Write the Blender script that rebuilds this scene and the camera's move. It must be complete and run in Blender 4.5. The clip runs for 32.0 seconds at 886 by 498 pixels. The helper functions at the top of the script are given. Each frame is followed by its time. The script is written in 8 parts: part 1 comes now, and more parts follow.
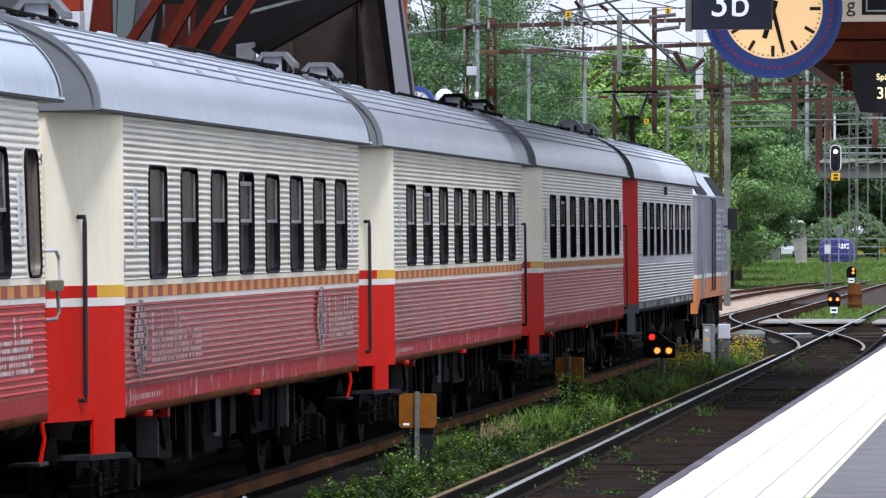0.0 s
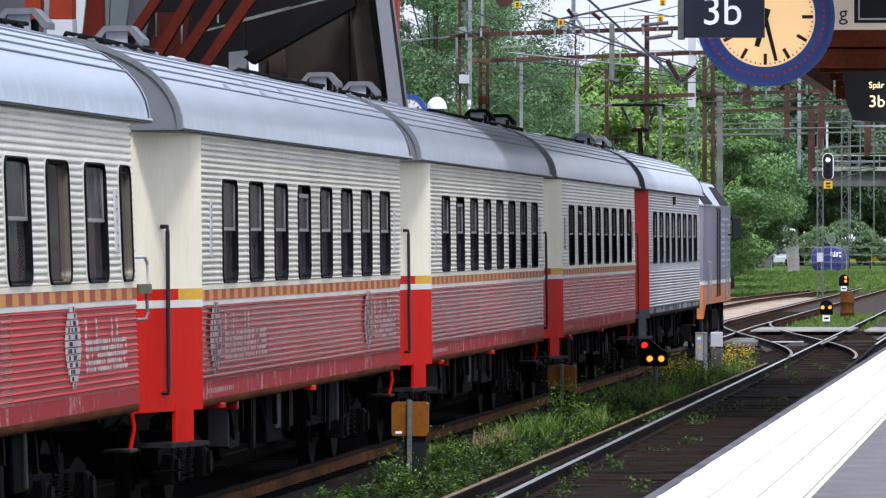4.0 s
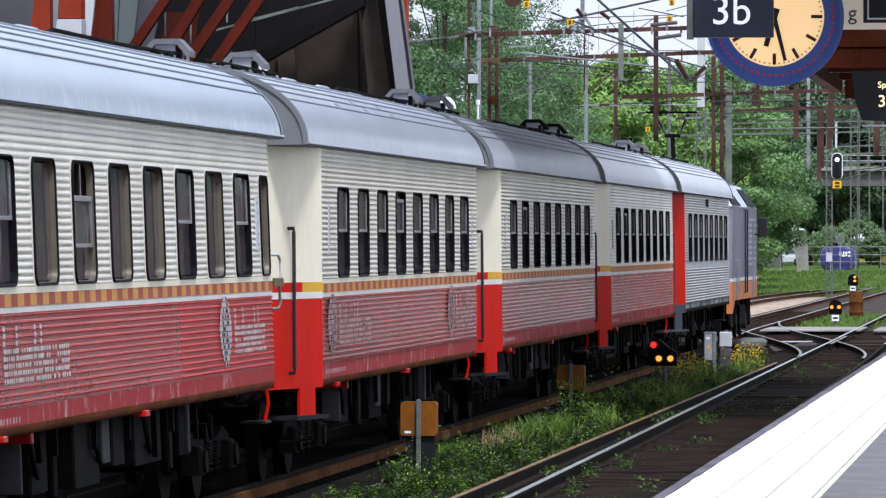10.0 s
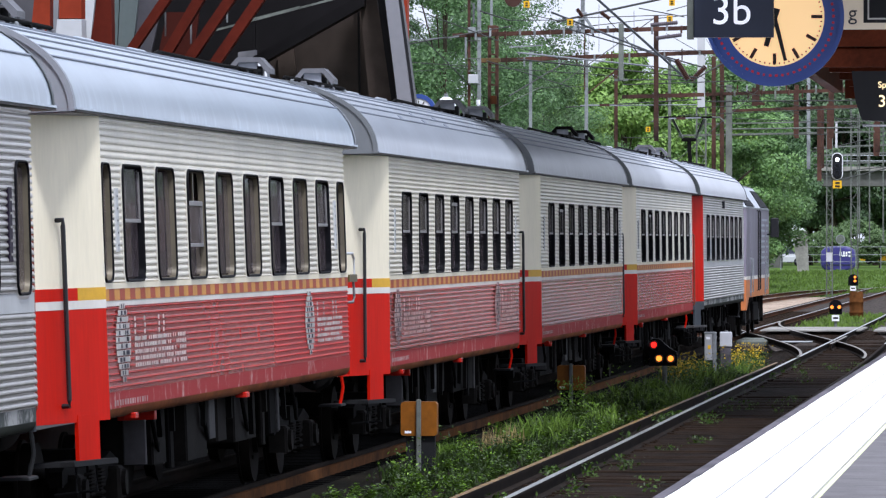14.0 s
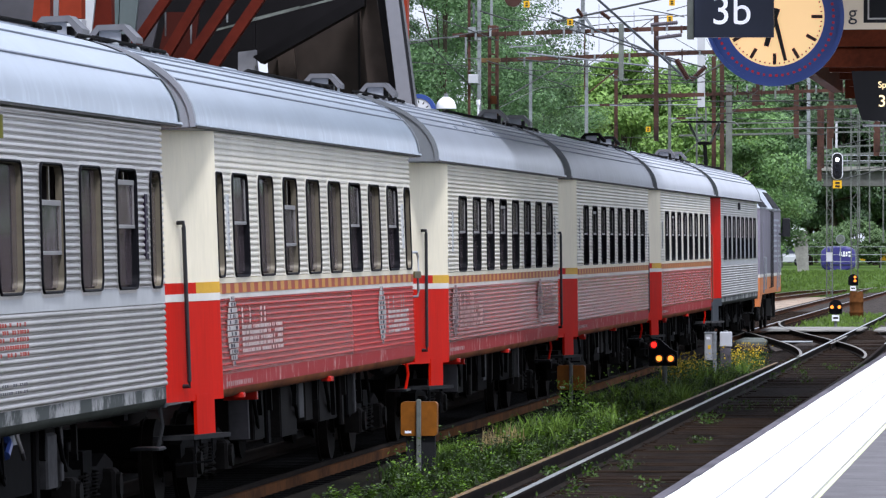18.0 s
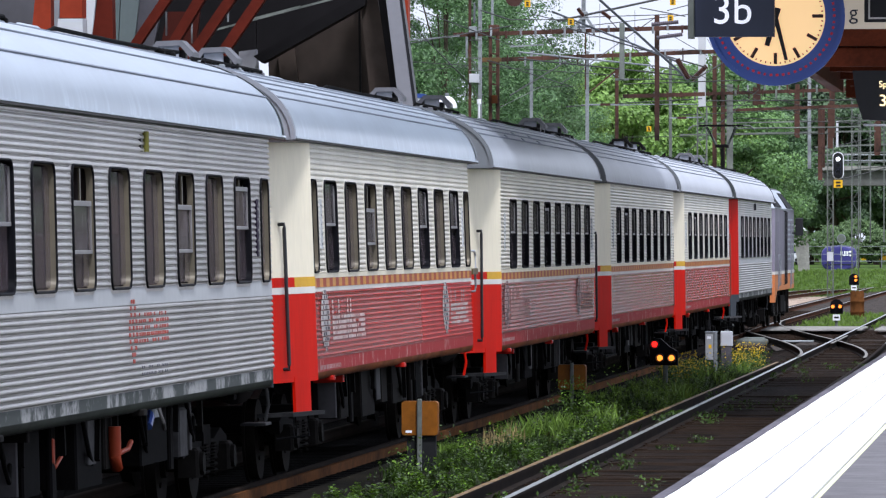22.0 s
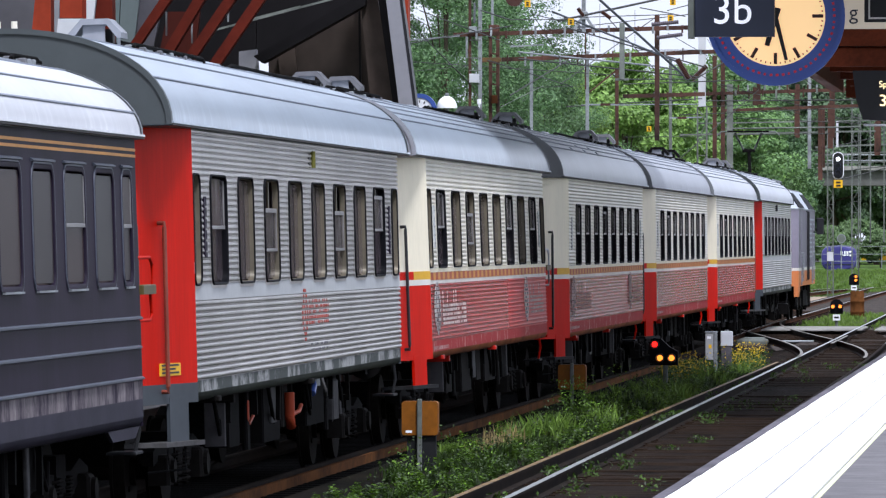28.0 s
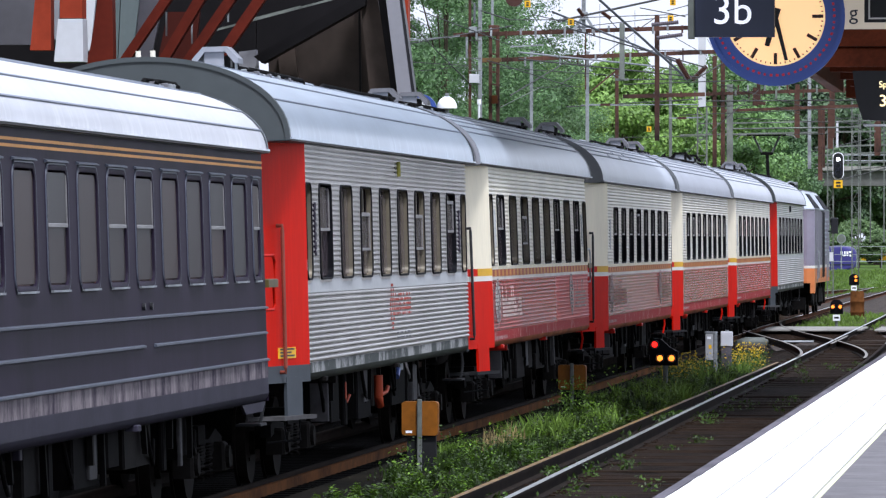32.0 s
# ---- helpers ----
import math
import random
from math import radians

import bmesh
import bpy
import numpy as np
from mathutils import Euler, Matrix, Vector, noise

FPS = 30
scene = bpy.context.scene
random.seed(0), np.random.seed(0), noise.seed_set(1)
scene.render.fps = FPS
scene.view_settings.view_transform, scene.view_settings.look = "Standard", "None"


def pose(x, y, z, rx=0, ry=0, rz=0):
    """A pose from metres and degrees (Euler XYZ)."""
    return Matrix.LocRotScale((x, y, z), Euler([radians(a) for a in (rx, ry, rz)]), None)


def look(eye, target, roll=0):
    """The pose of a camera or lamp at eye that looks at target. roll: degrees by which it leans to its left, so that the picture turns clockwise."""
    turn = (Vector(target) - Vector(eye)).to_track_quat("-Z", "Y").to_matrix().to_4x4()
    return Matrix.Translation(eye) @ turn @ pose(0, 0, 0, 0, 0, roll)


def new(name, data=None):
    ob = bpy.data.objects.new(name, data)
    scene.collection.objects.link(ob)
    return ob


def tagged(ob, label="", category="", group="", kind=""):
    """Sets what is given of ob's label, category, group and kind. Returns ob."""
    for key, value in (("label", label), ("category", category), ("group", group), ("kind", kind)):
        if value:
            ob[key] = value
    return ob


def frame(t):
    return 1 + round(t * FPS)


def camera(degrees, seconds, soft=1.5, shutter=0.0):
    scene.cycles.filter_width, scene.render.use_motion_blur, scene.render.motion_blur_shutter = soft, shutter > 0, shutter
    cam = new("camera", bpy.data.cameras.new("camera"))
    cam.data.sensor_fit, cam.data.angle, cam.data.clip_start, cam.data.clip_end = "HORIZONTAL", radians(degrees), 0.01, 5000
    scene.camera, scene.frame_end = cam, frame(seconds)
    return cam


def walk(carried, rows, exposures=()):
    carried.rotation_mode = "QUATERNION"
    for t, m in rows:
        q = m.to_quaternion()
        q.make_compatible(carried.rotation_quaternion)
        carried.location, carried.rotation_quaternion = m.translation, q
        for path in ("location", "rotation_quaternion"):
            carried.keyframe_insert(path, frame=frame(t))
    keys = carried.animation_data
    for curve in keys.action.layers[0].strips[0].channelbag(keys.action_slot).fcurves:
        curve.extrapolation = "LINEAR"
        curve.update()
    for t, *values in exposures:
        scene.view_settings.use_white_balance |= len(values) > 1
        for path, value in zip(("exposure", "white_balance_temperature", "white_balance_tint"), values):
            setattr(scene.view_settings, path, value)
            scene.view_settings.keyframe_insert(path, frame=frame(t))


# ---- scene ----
import functools
# World: Y runs along the straight station track, z = 0 is the rail head, the camera stands on the platform.
EYE = (0.0, 0.0, 2.6)
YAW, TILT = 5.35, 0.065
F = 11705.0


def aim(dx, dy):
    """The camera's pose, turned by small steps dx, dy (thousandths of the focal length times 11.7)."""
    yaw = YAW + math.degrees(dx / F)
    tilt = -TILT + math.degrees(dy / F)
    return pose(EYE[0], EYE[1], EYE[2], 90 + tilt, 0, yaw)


cam = camera(7.664, 32.0, soft=1.27)
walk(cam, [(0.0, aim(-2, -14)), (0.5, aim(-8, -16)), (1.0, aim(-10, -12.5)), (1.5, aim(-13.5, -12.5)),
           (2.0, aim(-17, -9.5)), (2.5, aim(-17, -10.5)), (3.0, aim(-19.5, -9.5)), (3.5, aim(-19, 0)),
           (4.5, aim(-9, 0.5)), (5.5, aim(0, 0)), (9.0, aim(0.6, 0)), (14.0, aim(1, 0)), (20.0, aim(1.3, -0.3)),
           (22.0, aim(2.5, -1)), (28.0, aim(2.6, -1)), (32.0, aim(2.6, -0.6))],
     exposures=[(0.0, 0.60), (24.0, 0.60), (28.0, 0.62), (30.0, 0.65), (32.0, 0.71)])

# ---------------------------------------------------------------- light
world = bpy.data.worlds.new("sky")
scene.world = world
world.use_nodes = True
wn, wl = world.node_tree.nodes, world.node_tree.links
sky = wn.new("ShaderNodeTexSky")
sky.sky_type = "NISHITA"
sky.sun_disc = False
sky.sun_elevation, sky.sun_rotation = radians(52), radians(200)
sky.dust_density, sky.air_density = 4.0, 1.2
cloud = wn.new("ShaderNodeMix")
cloud.data_type = "RGBA"
cloud.inputs["Factor"].default_value = 0.75
cloud.inputs[7].default_value = (9.2, 9.95, 12.3, 1)
wl.new(sky.outputs[0], cloud.inputs[6])
wl.new(cloud.outputs[2], wn["Background"].inputs[0])
wn["Background"].inputs[1].default_value = 0.082
sun = new("sun", bpy.data.lights.new("sun", "SUN"))
sun.data.energy, sun.data.angle, sun.data.color = 2.7, radians(10), (0.95, 0.98, 1.07)
sun.matrix_world = look((15, -34, 57), (0, 0, 0))


# ---------------------------------------------------------------- materials
def mat(name, base, rough=0.6, metal=0.0, vary=0.15, scale=6.0, bump=0.0, streak=None, spec=0.3, dark=None, edge=(0.5, 0.95)):
    """A painted or raw surface: two scales of noise in colour, a little in gloss, fine relief.
    streak: (z stretch) for run-down dirt; dark: the dirt's colour."""
    m = bpy.data.materials.new(name)
    m.use_nodes = True
    n, l = m.node_tree.nodes, m.node_tree.links
    b = n["Principled BSDF"]
    b.inputs["Roughness"].default_value, b.inputs["Metallic"].default_value = rough, metal
    b.inputs["Specular IOR Level"].default_value = spec
    co = n.new("ShaderNodeTexCoord")
    mp = n.new("ShaderNodeMapping")
    l.new(co.outputs["Object"], mp.inputs[0])
    if streak:
        mp.inputs["Scale"].default_value = streak
    big = n.new("ShaderNodeTexNoise")
    big.inputs["Scale"].default_value, big.inputs["Detail"].default_value = scale * 0.22, 5
    fine = n.new("ShaderNodeTexNoise")
    fine.inputs["Scale"].default_value, fine.inputs["Detail"].default_value = scale * 2.3, 6
    l.new(mp.outputs[0], big.inputs[0])
    l.new(mp.outputs[0], fine.inputs[0])
    add = n.new("ShaderNodeMath")
    add.operation = "MULTIPLY_ADD"
    add.inputs[1].default_value = 0.45
    l.new(fine.outputs[0], add.inputs[0])
    l.new(big.outputs[0], add.inputs[2])
    ramp = n.new("ShaderNodeMapRange")
    ramp.inputs["From Min"].default_value, ramp.inputs["From Max"].default_value = edge
    l.new(add.outputs[0], ramp.inputs[0])
    mix = n.new("ShaderNodeMix")
    mix.data_type = "RGBA"
    d = dark or [c * (1 - 2.2 * vary) for c in base]
    mix.inputs[6].default_value = (*d, 1)
    mix.inputs[7].default_value = (*[min(1, c * (1 + 0.5 * vary)) for c in base], 1)
    l.new(ramp.outputs[0], mix.inputs[0])
    l.new(mix.outputs[2], b.inputs["Base Color"])
    if bump:
        bp = n.new("ShaderNodeBump")
        bp.inputs["Strength"].default_value, bp.inputs["Distance"].default_value = bump, 0.02
        l.new(fine.outputs[0], bp.inputs["Height"])
        l.new(bp.outputs[0], b.inputs["Normal"])
    return m


def roof_paint(name, base, rough, wear, low=3.66):
    """Gloss roof paint with faint blotches and pale runs worn into its lower edge."""
    m = mat(name, base, rough, vary=0.08, scale=2.5, streak=(1.2, 0.6, 0.6), spec=0.6)
    n, l = m.node_tree.nodes, m.node_tree.links
    b = n["Principled BSDF"]
    co, mp, run, cut = n.new("ShaderNodeTexCoord"), n.new("ShaderNodeMapping"), n.new("ShaderNodeTexNoise"), n.new("ShaderNodeMapRange")
    mp.inputs["Scale"].default_value = (0.2, 3.4, 0.5)
    run.inputs["Scale"].default_value, run.inputs["Detail"].default_value = 1.6, 5
    cut.inputs["From Min"].default_value, cut.inputs["From Max"].default_value = 0.50, 0.68
    sep, fade, mul, mix = n.new("ShaderNodeSeparateXYZ"), n.new("ShaderNodeMapRange"), n.new("ShaderNodeMath"), n.new("ShaderNodeMix")
    fade.inputs["From Min"].default_value, fade.inputs["From Max"].default_value = low + 0.30, low + 0.05
    fade.inputs["To Max"].default_value = wear
    mul.operation, mix.data_type = "MULTIPLY", "RGBA"
    old = b.inputs["Base Color"].links[0].from_socket
    l.new(co.outputs["Object"], mp.inputs[0])
    l.new(mp.outputs[0], run.inputs[0])
    l.new(run.outputs[0], cut.inputs[0])
    l.new(co.outputs["Object"], sep.inputs[0])
    l.new(sep.outputs[2], fade.inputs[0])
    l.new(cut.outputs[0], mul.inputs[0])
    l.new(fade.outputs[0], mul.inputs[1])
    l.new(mul.outputs[0], mix.inputs[0])
    l.new(old, mix.inputs[6])
    mix.inputs[7].default_value = (*[min(0.85, c * 1.75 + 0.06) for c in base], 1)
    l.new(mix.outputs[2], b.inputs["Base Color"])
    return m


def glow(name, colour, power):
    m = bpy.data.materials.new(name)
    m.use_nodes = True
    b = m.node_tree.nodes["Principled BSDF"]
    b.inputs["Base Color"].default_value = (*colour, 1)
    b.inputs["Emission Color"].default_value = (*colour, 1)
    b.inputs["Emission Strength"].default_value = power
    return m


def glass(name, tint, rough=0.03):
    m = bpy.data.materials.new(name)
    m.use_nodes = True
    b = m.node_tree.nodes["Principled BSDF"]
    b.inputs["Base Color"].default_value = (*tint, 1)
    b.inputs["Roughness"].default_value = rough
    b.inputs["Transmission Weight"].default_value = 1.0
    b.inputs["IOR"].default_value = 1.45
    return m


def leafmat(name, base, vary=0.35):
    m = bpy.data.materials.new(name)
    m.use_nodes = True
    n, l = m.node_tree.nodes, m.node_tree.links
    b = n["Principled BSDF"]
    b.inputs["Roughness"].default_value = 0.55
    g = n.new("ShaderNodeNewGeometry")
    o = n.new("ShaderNodeObjectInfo")
    ramp = n.new("ShaderNodeMix")
    ramp.data_type = "RGBA"
    ramp.inputs[6].default_value = (*[c * (1 - vary) for c in base], 1)
    ramp.inputs[7].default_value = (base[0] * (1 + 1.2 * vary), base[1] * (1 + vary), base[2] * (1 + 0.3 * vary), 1)
    l.new(g.outputs["Random Per Island"], ramp.inputs[0])
    hs = n.new("ShaderNodeHueSaturation")
    mr = n.new("ShaderNodeMapRange")
    mr.inputs["To Min"].default_value, mr.inputs["To Max"].default_value = 0.8, 1.25
    l.new(o.outputs["Random"], mr.inputs[0])
    l.new(mr.outputs[0], hs.inputs["Value"])
    l.new(ramp.outputs[2], hs.inputs["Color"])
    l.new(hs.outputs[0], b.inputs["Base Color"])
    tr = n.new("ShaderNodeBsdfTranslucent")
    l.new(hs.outputs[0], tr.inputs[0])
    ms = n.new("ShaderNodeMixShader")
    ms.inputs[0].default_value = 0.3
    l.new(b.outputs[0], ms.inputs[1])
    l.new(tr.outputs[0], ms.inputs[2])
    l.new(ms.outputs[0], n["Material Output"].inputs[0])
    return m


M = {}
M["cream"] = mat("cream_paint", (0.74, 0.69, 0.58), 0.30, vary=0.10, scale=3, streak=(6, 0.8, 0.5), spec=0.5)
M["red"] = mat("red_paint", (0.46, 0.018, 0.012), 0.27, vary=0.10, scale=3, streak=(6, 0.3, 0.35), spec=0.155)
M["endred"] = mat("bright_red_paint", (0.53, 0.010, 0.003), 0.5, vary=0.12, scale=2, streak=(5, 5, 0.6), spec=0.05)
M["red_deep"] = mat("deep_red_paint", (0.46, 0.022, 0.016), 0.24, vary=0.10, scale=3, streak=(6, 0.3, 0.35), spec=0.2)
M["silver"] = mat("bare_ribbed_steel", (0.525, 0.498, 0.475), 0.30, metal=0.7, vary=0.12, scale=3, streak=(6, 0.6, 0.5))
M["silver_plain"] = mat("grey_paint_band", (0.48, 0.49, 0.50), 0.45, vary=0.08, scale=3)
M["sill_red"] = mat("worn_red_sill", (0.50, 0.34, 0.31), 0.6, scale=6, streak=(5, 3.5, 1.6), dark=(0.31, 0.030, 0.032), edge=(0.82, 0.96), spec=0.06)
M["sill_grey"] = mat("worn_grey_sill", (0.31, 0.31, 0.305), 0.6, scale=5, streak=(5, 2.0, 1.6), dark=(0.050, 0.058, 0.055), edge=(0.70, 0.84), spec=0.15)
M["rustline"] = mat("rusty_underside", (0.26, 0.075, 0.022), 0.8, vary=0.25, scale=5, spec=0.15)
M["roof"] = roof_paint("grey_painted_roof", (0.335, 0.365, 0.42), 0.31, 0.22)
M["roof_light"] = roof_paint("light_grey_roof", (0.44, 0.46, 0.51), 0.30, 0.2)
M["roof_new"] = roof_paint("pale_painted_roof", (0.345, 0.40, 0.47), 0.28, 0.34)
M["roof_old"] = roof_paint("weathered_roof", (0.29, 0.305, 0.345), 0.40, 0.3)
M["roof_white"] = roof_paint("whitewashed_roof", (0.56, 0.565, 0.60), 0.34, 0.35, 3.49)
M["red_worn"] = mat("worn_red_paint", (0.42, 0.040, 0.030), 0.22, vary=0.14, scale=3, streak=(6, 0.3, 0.35), spec=0.22)
M["rail_brown"] = mat("red_brown_handrail", (0.20, 0.045, 0.028), 0.5, vary=0.15)
M["green_black"] = mat("green_black_underside", (0.040, 0.047, 0.036), 0.7, vary=0.25, scale=4, spec=0.15)
# Lighter copy of the step colour for plates that catch the light.
M["step_lit"] = mat("lit_grey_plate", (0.075, 0.073, 0.075), 0.7, vary=0.3, scale=5, spec=0.1)
M["plate_grey"] = mat("grey_hanging_plate", (0.085, 0.082, 0.087), 0.7, vary=0.2, scale=5, spec=0.1)
M["end_grey"] = mat("dark_blue_grey_paint", (0.050, 0.058, 0.068), 0.5, vary=0.12, scale=3, spec=0.15)
M["vent"] = mat("dull_grey_vent", (0.13, 0.13, 0.145), 0.5, vary=0.15, scale=3)
M["fascia"] = mat("grey_roof_end", (0.150, 0.162, 0.178), 0.55, vary=0.08, scale=3)
M["rim_pale"] = mat("pale_roof_end", (0.25, 0.265, 0.30), 0.5, vary=0.08, scale=3)
M["seam"] = mat("grey_roof_seam", (0.21, 0.235, 0.285), 0.5, vary=0.08, scale=3)
M["fascia_dark"] = mat("dark_roof_end", (0.06, 0.07, 0.075), 0.5, vary=0.08, scale=3)
M["cream_end"] = mat("yellowed_cream_paint", (0.84, 0.755, 0.575), 0.4, vary=0.06, scale=3, streak=(3, 3, 0.7), spec=0.4)
M["gutter"] = mat("rusty_dark_gutter", (0.040, 0.034, 0.033), 0.6, vary=0.25, scale=4)
M["yellow"] = mat("yellow_stripe", (0.65, 0.36, 0.02), 0.5, vary=0.1)
M["brownstripe"] = mat("red_brown_stripe", (0.36, 0.055, 0.022), 0.5, vary=0.1, spec=0.15)
M["orangestripe"] = mat("orange_stripe", (0.60, 0.27, 0.055), 0.5, vary=0.1, spec=0.15)
M["white"] = mat("white_paint", (0.68, 0.65, 0.60), 0.5, vary=0.08)
M["black"] = mat("black_enamel", (0.015, 0.015, 0.018), 0.4, vary=0.1)
M["rubber"] = mat("black_rubber", (0.005, 0.005, 0.007), 0.6, vary=0.1, spec=0.06)
M["sash"] = mat("grey_window_sash", (0.22, 0.21, 0.21), 0.4, metal=0.2, vary=0.15)
M["alu"] = mat("aluminium_reveal", (0.135, 0.115, 0.082), 0.45, metal=0.2, vary=0.15)
M["glass"] = glass("window_glass", (0.33, 0.275, 0.295), 0.05)
M["glass"].node_tree.nodes["Principled BSDF"].inputs["Transmission Weight"].default_value = 0.84
M["pane_streaked"] = glass("reflection_streaked_glass", (0.33, 0.30, 0.315), 0.06)
M["curtain"] = mat("brown_grey_curtain", (0.095, 0.076, 0.080), 0.9, vary=0.35, scale=1.2, streak=(8, 8, 0.2))
M["blind_red"] = mat("red_brown_blind", (0.20, 0.085, 0.075), 0.9, vary=0.35, scale=1.2, streak=(8, 8, 0.2))
M["blind_grey"] = mat("grey_blind", (0.14, 0.125, 0.14), 0.9, vary=0.35, scale=1.2, streak=(8, 8, 0.2))
M["brass"] = mat("dull_brass", (0.11, 0.085, 0.03), 0.5, metal=0.3, vary=0.2)
M["olive"] = mat("olive_lamp", (0.13, 0.125, 0.02), 0.4, vary=0.2)
# Underframe, boxes, wheels, steps: deep shade is put into these near-blacks.
M["under"] = mat("shaded_underframe", (0.0065, 0.006, 0.006), 0.85, vary=0.3, scale=5, spec=0.05)
M["underlit"] = mat("shaded_grey_box", (0.0135, 0.012, 0.011), 0.8, vary=0.35, scale=5, spec=0.06)
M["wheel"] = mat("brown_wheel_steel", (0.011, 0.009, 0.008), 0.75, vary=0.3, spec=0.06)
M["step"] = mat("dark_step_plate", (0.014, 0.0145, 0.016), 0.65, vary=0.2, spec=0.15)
M["plum"] = mat("dark_slate_purple_paint", (0.0235, 0.0172, 0.032), 0.5, vary=0.2, scale=3, streak=(6, 1.5, 0.3), spec=0.04)
M["plum_dirty"] = mat("brake_dusted_paint", (0.30, 0.26, 0.265), 0.75, scale=5, streak=(4, 3.2, 1.1), dark=(0.042, 0.034, 0.050), edge=(0.55, 1.0), spec=0.05)
M["gold"] = mat("ochre_line", (0.72, 0.31, 0.05), 0.5, vary=0.1)
# Paler than the body: edge highlights on ribs and rims are in it.
M["rib_grey"] = mat("grey_blue_rib", (0.075, 0.085, 0.11), 0.4, vary=0.1, spec=0.15)
M["slate"] = mat("slate_skirt", (0.036, 0.033, 0.050), 0.5, vary=0.16, spec=0.05)
M["logo"] = mat("pale_transfer", (0.52, 0.50, 0.48), 0.4, vary=0.2, spec=0.2)
# Fainter copy of logo: the wash-out at grazing view is in its colour.
M["logo_worn"] = mat("faint_pale_transfer", (0.42, 0.27, 0.26), 0.4, vary=0.25, spec=0.2)
M["red_fresh"] = mat("fresh_red_paint", (0.50, 0.016, 0.013), 0.30, vary=0.08, scale=3, spec=0.11)
M["logo_red"] = mat("red_transfer", (0.40, 0.055, 0.035), 0.5, vary=0.15)
M["loco_grey"] = mat("loco_grey", (0.215, 0.20, 0.255), 0.4, vary=0.14, scale=2)
M["loco_orange"] = mat("loco_orange", (0.60, 0.20, 0.07), 0.45, vary=0.08, scale=2)
M["loco_light"] = mat("loco_pale_front", (0.42, 0.46, 0.52), 0.4, vary=0.08)
M["rail_shine"] = mat("polished_rail_head", (0.50, 0.51, 0.50), 0.38, metal=0.9, vary=0.1)
M["rail_dull"] = mat("grey_tan_rail_head", (0.30, 0.275, 0.24), 0.5, metal=0.6, vary=0.2)
M["rust"] = mat("rusty_steel", (0.105, 0.037, 0.013), 0.8, vary=0.4, scale=4, bump=0.2, spec=0.1)
M["rail_rust"] = mat("orange_brown_rust", (0.155, 0.060, 0.018), 0.85, vary=0.35, scale=3, bump=0.2, spec=0.08)
# Near-black; on the rails below the train it holds their shade.
M["rail_side"] = mat("dark_rail_side", (0.017, 0.011, 0.008), 0.8, vary=0.35, scale=4, spec=0.06)
M["rustpost"] = mat("weathered_red_brown_steel", (0.085, 0.037, 0.026), 0.8, vary=0.4, scale=4)
M["rust_pale"] = mat("tan_rail_head", (0.20, 0.120, 0.045), 0.6, vary=0.3)
M["galv"] = mat("galvanised_steel", (0.28, 0.30, 0.32), 0.5, metal=0.2, vary=0.25)
M["galv_green"] = mat("mossy_grey_steel", (0.15, 0.165, 0.15), 0.7, vary=0.25)
M["sleeper"] = mat("tarred_timber", (0.0225, 0.0135, 0.0088), 0.85, vary=0.5, scale=8, bump=0.4, streak=(0.5, 6, 6), spec=0.06)
M["ballast"] = mat("oily_dark_ballast", (0.0185, 0.0128, 0.0098), 0.95, vary=0.5, scale=14, bump=0.9, spec=0.06)
# Near-black: the shade under the train is put into this ballast colour.
M["ballast_shade"] = mat("shaded_ballast", (0.005, 0.0045, 0.0042), 0.95, vary=0.45, scale=14, bump=0.9, spec=0.04)
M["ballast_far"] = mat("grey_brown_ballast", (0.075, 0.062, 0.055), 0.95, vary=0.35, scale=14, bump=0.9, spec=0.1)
M["gravel"] = mat("pale_gravel", (0.50, 0.385, 0.30), 0.95, vary=0.3, scale=10, bump=0.6)
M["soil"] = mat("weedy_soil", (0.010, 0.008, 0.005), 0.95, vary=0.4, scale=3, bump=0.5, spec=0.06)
M["meadow"] = mat("meadow", (0.085, 0.150, 0.028), 0.95, vary=0.3, scale=1.2, bump=0.4, spec=0.1)
M["paver"] = mat("white_edge_slab", (0.83, 0.82, 0.82), 0.7, vary=0.05, scale=3, bump=0.05)
M["asphalt"] = mat("grey_platform_asphalt", (0.155, 0.147, 0.155), 0.85, vary=0.15, scale=12, bump=0.2)
M["concrete"] = mat("weathered_concrete", (0.30, 0.29, 0.27), 0.85, vary=0.25, scale=4, bump=0.2)
M["kerb"] = mat("purple_grey_edge", (0.11, 0.10, 0.12), 0.8, vary=0.25, scale=4)
M["lime"] = mat("pale_yellow_line", (0.70, 0.72, 0.46), 0.7, vary=0.08)
# Darker than the lacquer itself: shade on the boxes is in this orange.
M["box_orange"] = mat("orange_lacquer", (0.235, 0.080, 0.007), 0.5, vary=0.25, scale=5, spec=0.2)
M["cabinet"] = mat("grey_cabinet", (0.36, 0.37, 0.39), 0.55, vary=0.12, scale=4)
M["blue"] = mat("blue_enamel", (0.05, 0.095, 0.33), 0.35, vary=0.06)
M["tankblue"] = mat("blue_violet_lacquer", (0.05, 0.045, 0.20), 0.4, vary=0.1, scale=3)
M["navy"] = mat("navy_sign", (0.02, 0.026, 0.05), 0.35, vary=0.06)
M["clockface"] = glow("lit_clock_face", (1.0, 0.66, 0.33), 0.42)
M["letter"] = mat("white_lettering", (0.80, 0.81, 0.86), 0.5, vary=0.03)
# Glow added to lift the lettering out of shade; no lamp is known.
M["sign_bright"] = glow("brightened_sign_lettering", (0.72, 0.74, 0.82), 0.45)
M["redmark"] = mat("red_marks", (0.6, 0.03, 0.06), 0.5, vary=0.05)
